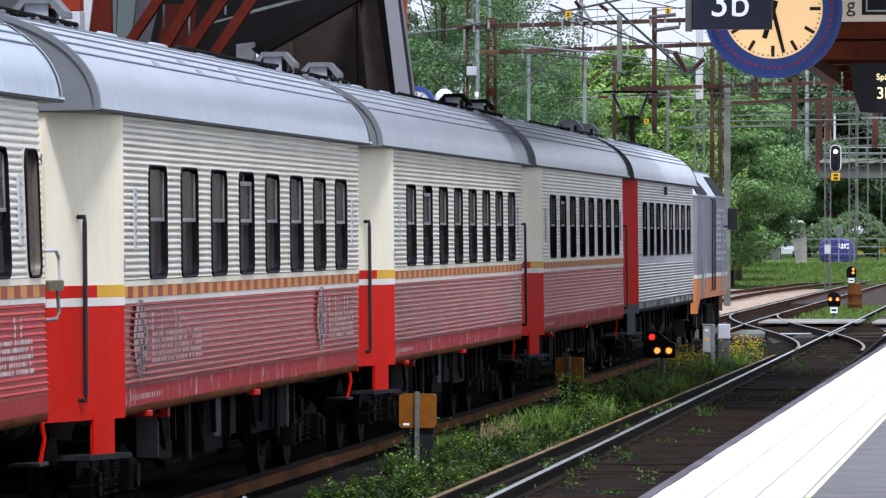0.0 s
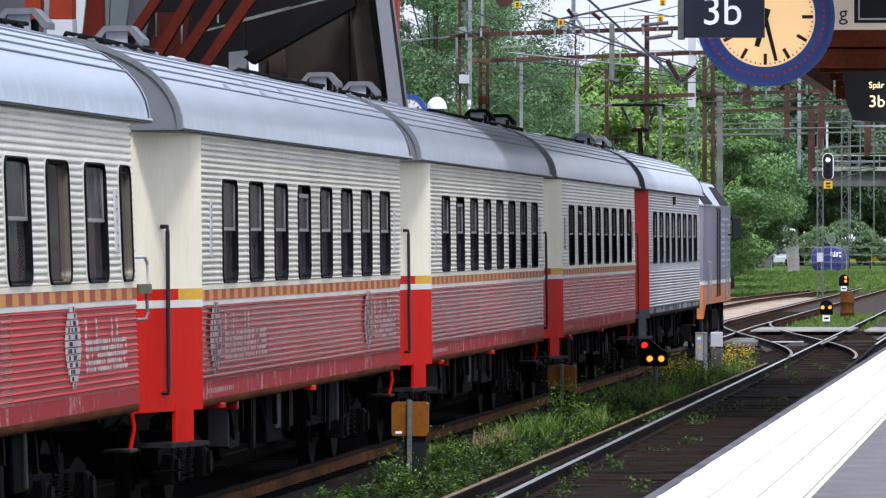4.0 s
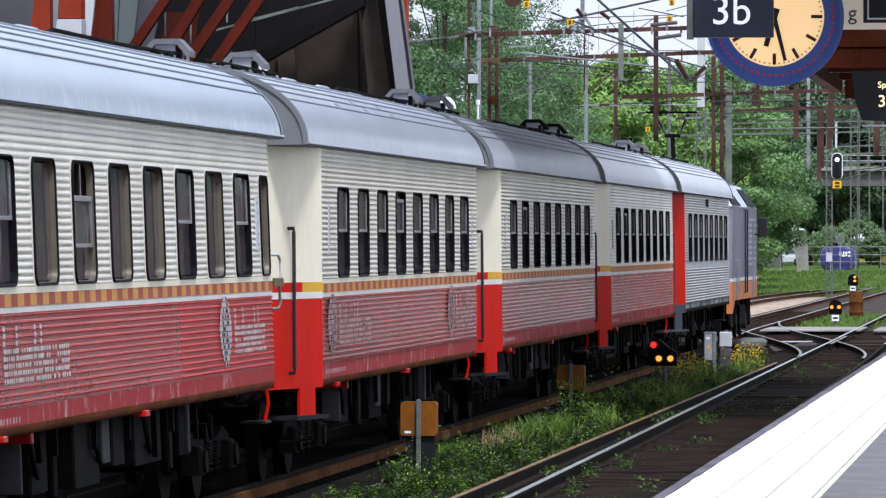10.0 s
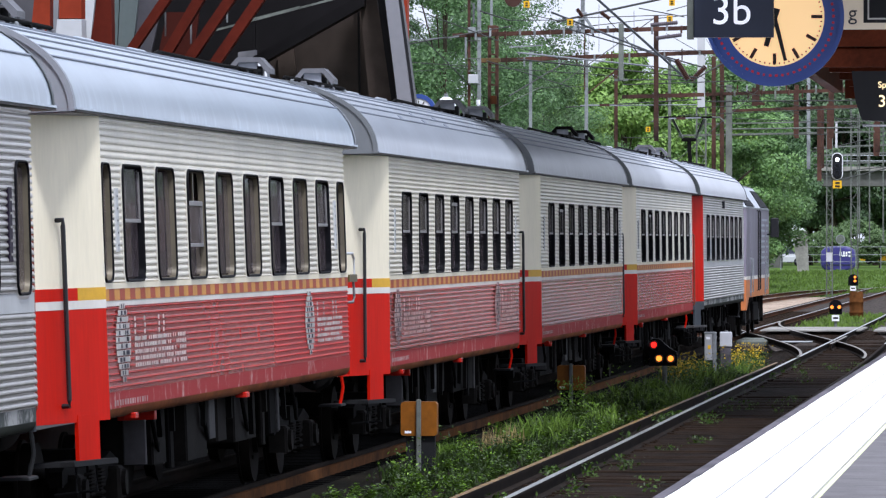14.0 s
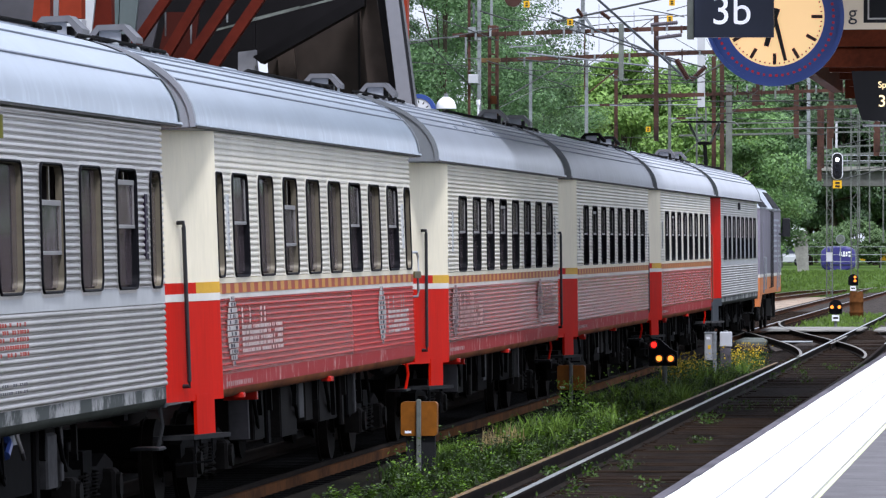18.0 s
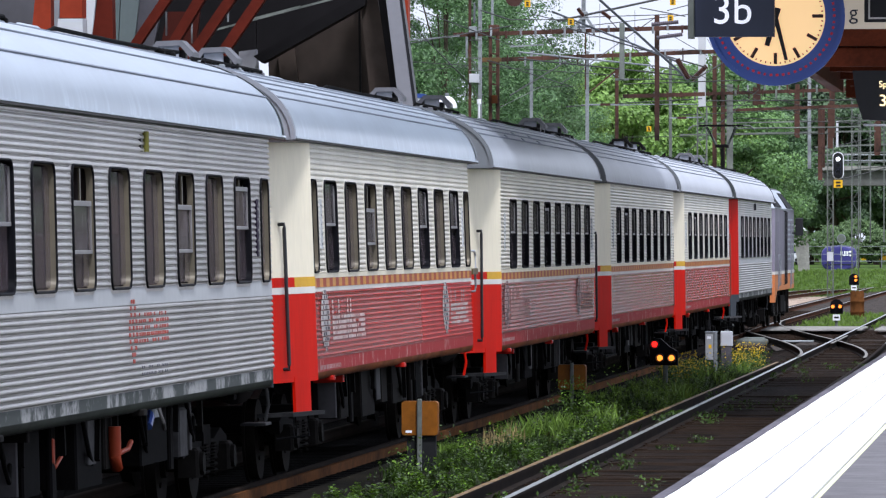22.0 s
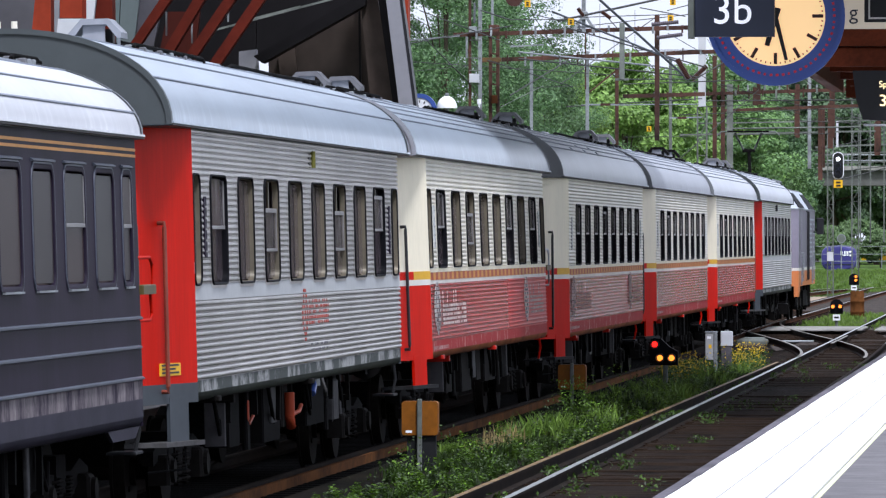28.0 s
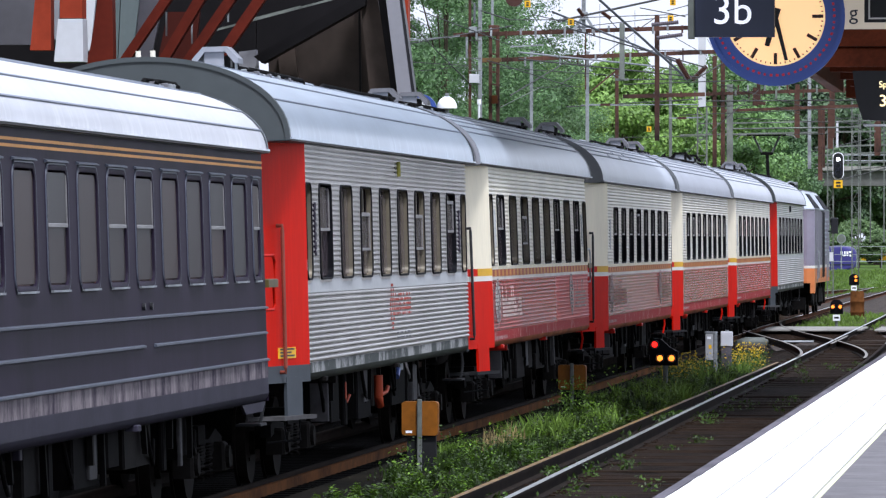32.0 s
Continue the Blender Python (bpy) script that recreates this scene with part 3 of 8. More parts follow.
def roof_vent(car, x, y, z, shell):
    """A low ventilator: a hipped sheet lid on legs over a black block that stands for shade."""
    lid = [(-0.27, 0.05), (-0.27, 0.11), (-0.14, 0.25), (0.14, 0.25), (0.27, 0.11), (0.27, 0.05), (0.23, 0.05), (0.12, 0.19), (-0.12, 0.19), (-0.23, 0.05)]
    v = part("roof_vent", Build().loft([[(a, -0.24, b) for a, b in lid], [(a, 0.24, b) for a, b in lid]]), shell, car)
    v.location = (x, y, z + 0.03)
    # Black block fills the opening in place of the shade inside.
    part("vent_throat", Build().box(-0.15, 0.15, 0.0, 0.18, -0.06, 0.15), "black", v)
    part("vent_base", Build().box(-0.24, 0.26, -0.2, 0.3, -0.12, 0.0, c=0.02), "under", v)
    part("vent_face", Build().box(-0.13, 0.10, -0.19, -0.17, 0.0, 0.19), "vent_pale", v)
    for sx in (-0.24, 0.24):
        part("vent_leg", Build().box(sx - 0.015, sx + 0.015, -0.2, -0.17, -0.06, 0.07), "galv", v)


def coach(label, spec):
    car = thing("passenger_coach", label, "railway coach", "coaches of the train")
    rng = random.Random(spec["seed"])
    gut, rise = spec.get("gutter", GUT), spec.get("rise", RISE)
    up, low, end_up, end_low = spec["upper"], spec["lower"], spec["end_upper"], spec["end_lower"]
    zb, wz0, wz1, zbelt = spec["bottom"], spec["win"][0], spec["win"][1], spec["belt"]
    wins, plain = spec["windows"], spec.get("plain", False)
    # near side
    crest = spec.get("flute", 0.0175)
    flute = functools.partial(ribs, depth=crest)
    sheet = (lambda b, y0, y1, z0, z1: b.box(HALF - 0.03, HALF, y0, y1, z0, z1)) if plain else flute
    b = Build()
    sheet(b, 0, LEN, wz1, gut)
    sheet(b, 0, LEN, zbelt + 0.03, wz0)
    last = 0.0
    for y0, y1, kind in wins:
        if y0 > last:
            sheet(b, last, y0, wz0, wz1)
        last = max(last, y1)
    if last < LEN:
        sheet(b, last, LEN, wz0, wz1)
    part("upper_side", b, up, car, spec.get("upper_label", ""))
    b = Build()
    zsill = spec["sill"]
    if low == "red":
        fresh = spec.get("fresh", LEN)
        flute(b, 0, fresh, zsill, zbelt - spec["band"], narrow=True)
        if fresh < LEN:
            part("repainted_side", ribs(Build(), fresh, LEN, zsill, zbelt - spec["band"], narrow=True), "red_fresh", car, "fresher red repainted length")
    else:
        sheet(b, 0, LEN, zsill, zbelt - spec["band"])
    part("lower_side", b, spec.get("lower_mat", low), car, spec.get("lower_label", ""))
    # sill with a rolled lower edge
    b = Build()
    prof = [(HALF + 0.004, zsill), (HALF + 0.004, zb + 0.085), (HALF - 0.3, zb + 0.085), (HALF - 0.3, zsill)]
    b.loft([[(x, 0, z) for x, z in prof], [(x, LEN, z) for x, z in prof]])
    part("sill_beam", b, spec["sill_mat"], car, "scuffed and stained lower side beam")
    b = Build()
    prof = [(HALF + 0.003, zb + 0.084), (HALF - 0.004, zb + 0.05), (HALF - 0.03, zb + 0.015), (HALF - 0.075, zb - 0.008), (HALF - 0.14, zb - 0.015), (HALF - 0.28, zb - 0.015), (HALF - 0.28, zb + 0.084)]
    b.loft([[(x, 0.01, z) for x, z in prof], [(x, LEN - 0.01, z) for x, z in prof]])
    part("underside_edge", b, "rustline" if low == "red" else ("slate" if plain else "green_black"), car, smooth=True)
    # belt
    if spec["belt_kind"] == "checks":
        b = Build().box(HALF - 0.01, HALF + 0.012, 0, LEN, zbelt - spec["band"], zbelt - 0.125)
        part("white_stripe", b, "white", car)
        b, n = Build(), 60
        for i in range(n):
            b.box(HALF - 0.01, HALF + 0.016, LEN * i / n, LEN * (i + 1) / n, zbelt - 0.125, zbelt - 0.02, i % 2)
        part("checked_stripe", b, ["orangestripe", "brownstripe"], car, "orange and brown checked stripe")
        part("ledge", Build().box(HALF - 0.01, HALF + 0.02, 0, LEN, zbelt - 0.02, zbelt + 0.03), end_up, car)
    elif spec["belt_kind"] == "band":
        part("belt_band", Build().box(HALF - 0.01, HALF + 0.014, 0, LEN, zbelt - spec["band"], zbelt + 0.03), "silver_plain", car)
    else:
        part("belt_panel", Build().box(HALF - 0.03, HALF, 0, LEN, zbelt - spec["band"], zbelt + 0.03), up, car)
    # far side, ends
    part("far_side", Build().box(-HALF, -HALF + 0.04, 0, LEN, zb, gut), low, car)
    for near in (True, False):
        y0, y1 = (0.0, -TAPER) if near else (LEN, LEN + TAPER)
        for s in (1, -1):
            p, q = (s * (HALF + (0.004 if near else -0.03)), y0), (s * ENDHALF, y1)
            if (s > 0) != near:
                p, q = q, p
            part("vestibule_panel", slab(q, p, zbelt, gut), end_up, car)
            zs = spec.get("grey_to", zb)
            if zs > zb:
                part("vestibule_sill", slab(q, p, zb, zs, 0.033), "end_grey", car)
            part("vestibule_skirt", slab(q, p, zs, zbelt - (0.13 if spec["belt_kind"] == "checks" else 0.0) - 0.05), end_low, car)
            if spec["belt_kind"] == "checks":
                pv, qv = Vector((*p, 0)), Vector((*q, 0))
                mid = qv.lerp(pv, 0.36 if (s > 0) != near else 0.64)
                mid = (mid.x, mid.y)
                a, c = ("yellow", "endred") if (s > 0) != near else ("endred", "yellow")
                part("stripe", slab(q, mid, zbelt - 0.11, zbelt, 0.034), a, car)
                part("stripe", slab(mid, p, zbelt - 0.11, zbelt, 0.034), c, car)
                part("white_stripe", slab(q, p, zbelt - 0.185, zbelt - 0.11, 0.034), "white", car)
            else:
                part("stripe", slab(q, p, zbelt - 0.05, zbelt, 0.031), end_low, car)
        part("end_wall", Build().box(-ENDHALF, ENDHALF, min(y1, y1 + (0.05 if near else -0.05)), max(y1, y1 + (0.05 if near else -0.05)), zb, gut), end_low if spec["belt_kind"] != "checks" else end_up, car)
        if near:
            q = rounded(0.2, 0.95, 0.06)
            part("end_window", Build().loft([[(ENDHALF - 0.2 + a, y1 - 0.012, 2.72 + c) for a, c in q], [(ENDHALF - 0.2 + a, y1 + 0.01, 2.72 + c) for a, c in q]]), "navy", car)
            part("corner_bracket", Build().box(HALF - 0.01, HALF + 0.03, -0.03, 0.1, 2.24, 2.36, c=0.008), "galv", car)
            part("end_hook", Build().tube([(ENDHALF - 0.05, y1 - 0.02, 3.2), (ENDHALF, y1 - 0.1, 3.2), (ENDHALF, y1 - 0.1, 3.28)], 0.018), "sash", car)
        g = Build()
        for i in range(4):
            ya = y1 + (-1 if near else 1) * 0.1 * i
            g.box(-0.62, 0.62, ya - 0.045, ya + 0.045, 1.1, 3.3).box(-0.58, 0.58, ya + 0.045, ya + 0.06, 1.14, 3.26)
        part("gangway_bellows", g, "rubber", car)
        # grab rail, steps on both sides
        for s in (1, -1):
            t0 = 0.60 if spec["belt_kind"] == "checks" else 0.52
            px, py = s * (HALF + (ENDHALF - HALF) * t0), y0 + (y1 - y0) * t0
            nx, ny = s * 0.97, (-0.26 if near else 0.26)
            hx, hy = px + nx * 0.1, py + ny * 0.1
            zt, zl = spec.get("rail", (2.735, 1.12))
            part("grab_rail", Build().tube([(px, py, zt), (hx, hy, zt), (hx, hy, zt - 0.05), (hx, hy, zl + 0.05), (hx, hy, zl), (px, py, zl)], 0.022), spec.get("rail_mat", "black"), car, smooth=True)
            hang = spec.get("hang", end_low)
            if near and s > 0:
                part("step_hanger", slab(taper_at(0.42), taper_at(0.15), 0.635, zb + 0.06, 0.036), hang, car)
                q = [taper_at(0.62), taper_at(0.06)]
                tread = Build().prism([(q[0][0] - 0.28, q[0][1] - 0.02), q[0], (q[0][0] + 0.13, q[0][1] - 0.03), (q[1][0] + 0.13, q[1][1] - 0.03), (q[1][0] - 0.12, q[1][1] + 0.05)], 0.59, 0.635)
                part("step", tread, spec.get("step_mat", "step"), car)
                for t1 in (0.16, 0.42):
                    c1 = taper_at(t1)
                    part("step_bracket", Build().tube([(c1[0], c1[1], 0.59), (c1[0], c1[1], 0.36), (c1[0] - 0.2, c1[1], 0.34)], 0.016, n=6), "step", car)
            else:
                part("step_hanger", Build().tube([(px + 0.05 * s, py, zb + 0.04), (px + 0.07 * s, py + 0.05, 0.8), (px + 0.03 * s, py + 0.02, 0.60)], 0.02, n=6), hang if spec["belt_kind"] == "checks" else "step", car, smooth=True)
                part("step", Build().box(px - 0.2, px + 0.08, py - 0.3, py + 0.2, 0.58, 0.61, c=0.01), "step", car)
            if s > 0 and not near and spec.get("loop", False):
                part("hand_loop", Build().tube([(HALF - 0.03, LEN + 0.1, 2.40), (HALF, LEN + 0.75, 2.40), (HALF, LEN + 0.9, 2.34), (HALF, LEN + 0.9, 2.12)], 0.016), spec.get("loop_mat", "panelgrey"), car, smooth=True)
                part("lower_loop", Build().tube([(HALF, LEN + 0.75, 2.1), (HALF, LEN + 0.8, 1.88), (HALF, LEN + 0.65, 1.82), (HALF - 0.03, LEN + 0.1, 1.82)], 0.016), spec.get("loop_mat", "galv"), car, smooth=True)
                part("lamp_bracket", Build().box(HALF - 0.08, HALF + 0.03, LEN + 0.1, LEN + 0.95, 2.06, 2.15, c=0.01), "brass", car)
        part("buffer_beam", Build().box(-0.95, 0.95, min(y1, y1 + (0.25 if near else -0.25)), max(y1, y1 + (0.25 if near else -0.25)), 0.85, 1.15), "under", car)
        for s in (0.875, -0.875):
            e = y1 + (-0.38 if near else 0.38)
            part("buffer", Build().tube([(s, y1, 1.02), (s, e, 1.02)], 0.1, n=12).disc((s, min(e, e + 0.03), 1.02), 0.24, 0.03, "y", 18), "under", car)
    # windows and what lies behind them
    for y0, y1, kind in wins:
        add_window(car, y0, y1, wz0, wz1, "plain" if plain else "ribbed", kind, up)
    b = Build().box(HALF - 0.5, HALF - 0.42, 0.02, LEN - 0.02, 1.6, 3.5)
    for i in range(60):
        y = 0.2 + i * (LEN - 0.4) / 60
        if rng.random() < 0.55:
            b.box(HALF - 0.42, HALF - 0.33 + rng.random() * 0.1, y, y + 0.12 + 0.1 * rng.random(), 1.9, 3.4)
    for y0, y1, kind in wins:
        b.box(HALF - 0.42, HALF - 0.06, y1 + 0.1, y1 + 0.14, 1.6, 3.5)
    part("curtains", b, "curtain", car)
    for y0, y1, kind in wins:
        for k in range(2):
            if rng.random() < 0.75:
                a = y0 + 0.02 + 0.5 * k * (y1 - y0)
                top = wz1 - 0.02 if rng.random() < 0.6 else wz0 + 0.55 * (wz1 - wz0)
                part("blind", Build().box(HALF - 0.2 - 0.04 * k, HALF - 0.18 - 0.04 * k, a, a + 0.5 * (y1 - y0), wz0 if top > wz1 - 0.1 or rng.random() < 0.3 else wz0 + 0.5 * (wz1 - wz0), wz1 - 0.02), rng.choice(["blind_red", "blind_grey", "curtain", "blind_red", "curtain", "blind_grey", "blind_glint"] if not plain else ["curtain", "blind_red"]), car)
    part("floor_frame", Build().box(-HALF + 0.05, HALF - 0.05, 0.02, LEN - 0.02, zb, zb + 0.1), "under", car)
    # roof
    n = 30
    arc = [((HALF + 0.06) * math.cos(math.pi * i / n), gut + 0.0 + rise * math.sin(math.pi * i / n) ** 0.92) for i in range(n + 1)]
    ya, yb = -TAPER - 0.05, LEN + spec.get("overhang", 1.0)
    b = Build()
    steps = [ya] + [y for y in np.linspace(0.5, LEN - 0.5, 9)] + [yb]
    b.loft([[(x, y, z) for x, z in arc] for y in steps], closed=False)
    part("roof", b, spec["roof"], car, spec.get("roof_label", ""), smooth=True)
    part("soffit", Build().box(-HALF - 0.03, HALF + 0.03, ya + 0.02, yb - 0.02, gut - 0.012, gut), spec["fascia"], car)
    for y, d in ((ya, 1), (yb, -1)):
        f = Build()
        f.loft([[(x, y, z) for x, z in arc], [(x, y + d * 0.02, z) for x, z in arc]])
        part("roof_end", f, spec["fascia"], car)
        r = Build()
        o = [(x * 1.008, gut + (z - gut) * 1.012) for x, z in arc]
        i2 = [(x * 0.975, gut + (z - gut) * 0.955) for x, z in arc]
        r.loft([[(x, y - d * 0.02, z) for x, z in o], [(x, y + d * 0.09, z) for x, z in o]], closed=False)
        r.loft([[(x, y - d * 0.02, z) for x, z in o], [(x, y - d * 0.02, z) for x, z in i2]], closed=False)
        part("roof_rim", r, spec["fascia"], car, smooth=True)
    for i in spec["seams"]:
        for t in (i, 180 - i):
            a = radians(t)
            x, z = (HALF + 0.06) * math.cos(a), gut + rise * math.sin(a) ** 0.92
            nx, nz = math.cos(a) * rise, math.sin(a) * HALF
            ln = math.hypot(nx, nz)
            nx, nz = nx / ln, nz / ln
            tx, tz = -nz, nx
            w, h = 0.012, spec.get("seam_h", 0.014)
            q = [(x - tx * w, z - tz * w), (x - tx * w * 0.6 + nx * h, z - tz * w * 0.6 + nz * h), (x + tx * w * 0.6 + nx * h, z + tz * w * 0.6 + nz * h), (x + tx * w, z + tz * w)]
            part("roof_seam", Build().loft([[(a_, ya + 0.1, b_) for a_, b_ in q], [(a_, yb - 0.1, b_) for a_, b_ in q]]), spec["seam_mat"], car)
    for s in (1, -1):
        prof = [(s * (HALF + 0.03), gut - 0.008), (s * (HALF + 0.085), gut - 0.008), (s * (HALF + 0.085), gut + 0.011), (s * (HALF + 0.05), gut + 0.011)]
        part("gutter", Build().loft([[(x, ya, z) for x, z in prof], [(x, yb, z) for x, z in prof]]), "gutter", car)
        prof = [(s * (HALF + 0.05), gut + 0.014), (s * (HALF + 0.092), gut + 0.014), (s * (HALF + 0.088), gut + 0.034), (s * (HALF + 0.05), gut + 0.036)]
        part("gutter_lip", Build().loft([[(x, ya, z) for x, z in prof], [(x, yb, z) for x, z in prof]]), spec["roof"], car)
    # roof vents, cables, small cowls
    for y, x in spec["vents"]:
        roof_vent(car, x, y, gut + rise - 0.02, spec.get("vent_mat", "vent"))
    for x0, x1 in ((0.42, 0.5), (0.56, 0.62)):
        zz = lambda x: gut + rise * math.sin(math.acos(x / (HALF + 0.06))) ** 0.92 + 0.05
        y0, y1 = spec["cable"]
        part("cable", Build().tube([(x0, y0, zz(x0) - 0.03), (x0, y0 + 0.1, zz(x0)), (x1, (y0 + y1) / 2, zz(x1)), (x1, y1 - 0.1, zz(x1)), (x1, y1, zz(x1) - 0.04)], 0.022), "under", car, smooth=True)
        for y in np.linspace(y0 + 0.2, y1 - 0.2, 5):
            y += rng.uniform(-0.25, 0.25)
            part("cable_clamp", Build().box(x1 - 0.035, x1 + 0.035, y - 0.06, y + 0.06, zz(x1) - 0.09, zz(x1) - 0.01, c=0.01), rng.choice(["under", "galv", "vent"]), car)
    if not plain:
        far_run = [(0.36, LEN - 7.5, zz(0.36) - 0.04), (0.36, LEN - 7.0, zz(0.36) + 0.01), (0.40, LEN - 3.0, zz(0.40)), (0.46, LEN + 0.2, zz(0.46) + 0.01), (0.50, LEN + 0.9, zz(0.50) + 0.02)]
        part("cable", Build().tube(far_run, 0.022), "under", car, smooth=True)
        for y in (LEN - 0.5 + rng.uniform(-0.3, 0.3), LEN + 0.45):
            part("cable_clamp", Build().box(0.43, 0.53, y - 0.09, y + 0.09, zz(0.48) - 0.09, zz(0.48) + 0.01, c=0.02), "under", car)
        for i in range(6):
            y, x = LEN - 2.6 + 0.62 * i, 0.28 + 0.06 * (i % 2)
            part("pipe_joint", Build().box(x - 0.045, x + 0.045, y - 0.12, y + 0.12, zz(x) - 0.09, zz(x) - 0.03, c=0.02), rng.choice(["vent", "under", "galv_green"]), car)
    for y in spec.get("cowls", ()):
        z = gut + rise - 0.035
        c = Build().tube([(0.25, y - 0.6, z), (0.25, y - 0.5, z + 0.04), (0.25, y + 0.6, z + 0.04), (0.25, y + 0.65, z)], 0.045, n=10)
        part("torpedo_vent", c, spec["roof"], car, smooth=True)
    for x, y in spec.get("knobs", ()):
        part("roof_knob", Build().tube([(x, y, gut + rise - 0.02), (x, y, gut + rise + 0.03), (x, y, gut + rise + 0.05), (x, y, gut + rise + 0.085)], 0.03, n=10), "cream", car, smooth=True)
    for y, t in spec.get("patches", ()):
        a = radians(t)
        x, z = (HALF + 0.06) * math.cos(a), gut + rise * math.sin(a) ** 0.92
        sl = math.atan2(rise * math.cos(a), (HALF + 0.06) * math.sin(a))
        o = part("roof_patch", Build().box(-0.05, 0.05, -0.17, 0.17, -0.012, 0.007, c=0.003), "seam", car)
        o.matrix_basis = Matrix.Translation((x, y, z)) @ Matrix.Rotation(sl, 4, "Y")
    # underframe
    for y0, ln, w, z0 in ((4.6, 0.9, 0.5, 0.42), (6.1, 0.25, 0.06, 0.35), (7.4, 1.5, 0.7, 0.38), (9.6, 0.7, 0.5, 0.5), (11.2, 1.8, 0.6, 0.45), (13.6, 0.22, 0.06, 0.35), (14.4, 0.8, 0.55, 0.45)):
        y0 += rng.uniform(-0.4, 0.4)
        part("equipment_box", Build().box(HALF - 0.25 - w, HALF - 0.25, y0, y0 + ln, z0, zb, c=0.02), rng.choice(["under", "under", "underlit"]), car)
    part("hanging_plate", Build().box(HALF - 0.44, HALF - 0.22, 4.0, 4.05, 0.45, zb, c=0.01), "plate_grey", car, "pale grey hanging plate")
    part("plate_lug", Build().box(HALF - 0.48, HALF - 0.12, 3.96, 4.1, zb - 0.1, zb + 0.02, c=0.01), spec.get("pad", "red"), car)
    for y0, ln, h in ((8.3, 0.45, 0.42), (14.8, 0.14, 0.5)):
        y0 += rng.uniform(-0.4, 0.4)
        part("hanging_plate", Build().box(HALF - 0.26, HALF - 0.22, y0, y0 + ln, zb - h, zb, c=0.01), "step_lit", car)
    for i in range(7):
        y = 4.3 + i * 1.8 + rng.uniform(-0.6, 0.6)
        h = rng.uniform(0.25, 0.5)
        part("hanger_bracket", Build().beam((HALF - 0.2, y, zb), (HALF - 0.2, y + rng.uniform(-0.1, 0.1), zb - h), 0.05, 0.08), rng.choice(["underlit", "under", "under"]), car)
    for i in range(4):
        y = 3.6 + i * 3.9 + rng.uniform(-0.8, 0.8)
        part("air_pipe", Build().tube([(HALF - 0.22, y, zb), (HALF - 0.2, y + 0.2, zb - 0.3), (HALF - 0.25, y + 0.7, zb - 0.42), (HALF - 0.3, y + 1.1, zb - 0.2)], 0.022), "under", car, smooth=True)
    part("jacking_pad", Build().box(HALF - 0.1, HALF + 0.02, 1.7, 1.9, zb - 0.03, zb + 0.02, c=0.01), spec.get("pad", "red"), car)
    part("jacking_pad", Build().box(HALF - 0.1, HALF + 0.02, 9.9, 10.15, zb - 0.035, zb + 0.02, c=0.01), spec.get("pad", "red"), car)
    part("brake_rod", Build().tube([(0.5, 3.5, 0.5), (0.5, 16.5, 0.5)], 0.03), "under", car)
    for mk in spec["marks"]:
        marking(car, *mk, crest)
    for y in spec.get("boards", ()):
        s = Build().box(HALF + 0.008, HALF + 0.03, y, y + 0.17, wz0 + 0.25, wz1 - 0.2)
        for i in range(5):
            z = wz0 + 0.3 + 0.11 * i
            s.box(HALF + 0.03, HALF + 0.034, y + 0.07, y + 0.13, z, z + 0.018, 1)
        part("route_board", s, spec.get("board_mat", ["silver_plain", "vent"]), car)
    return car, bogie(car, 2.1) + bogie(car, LEN - 2.1)


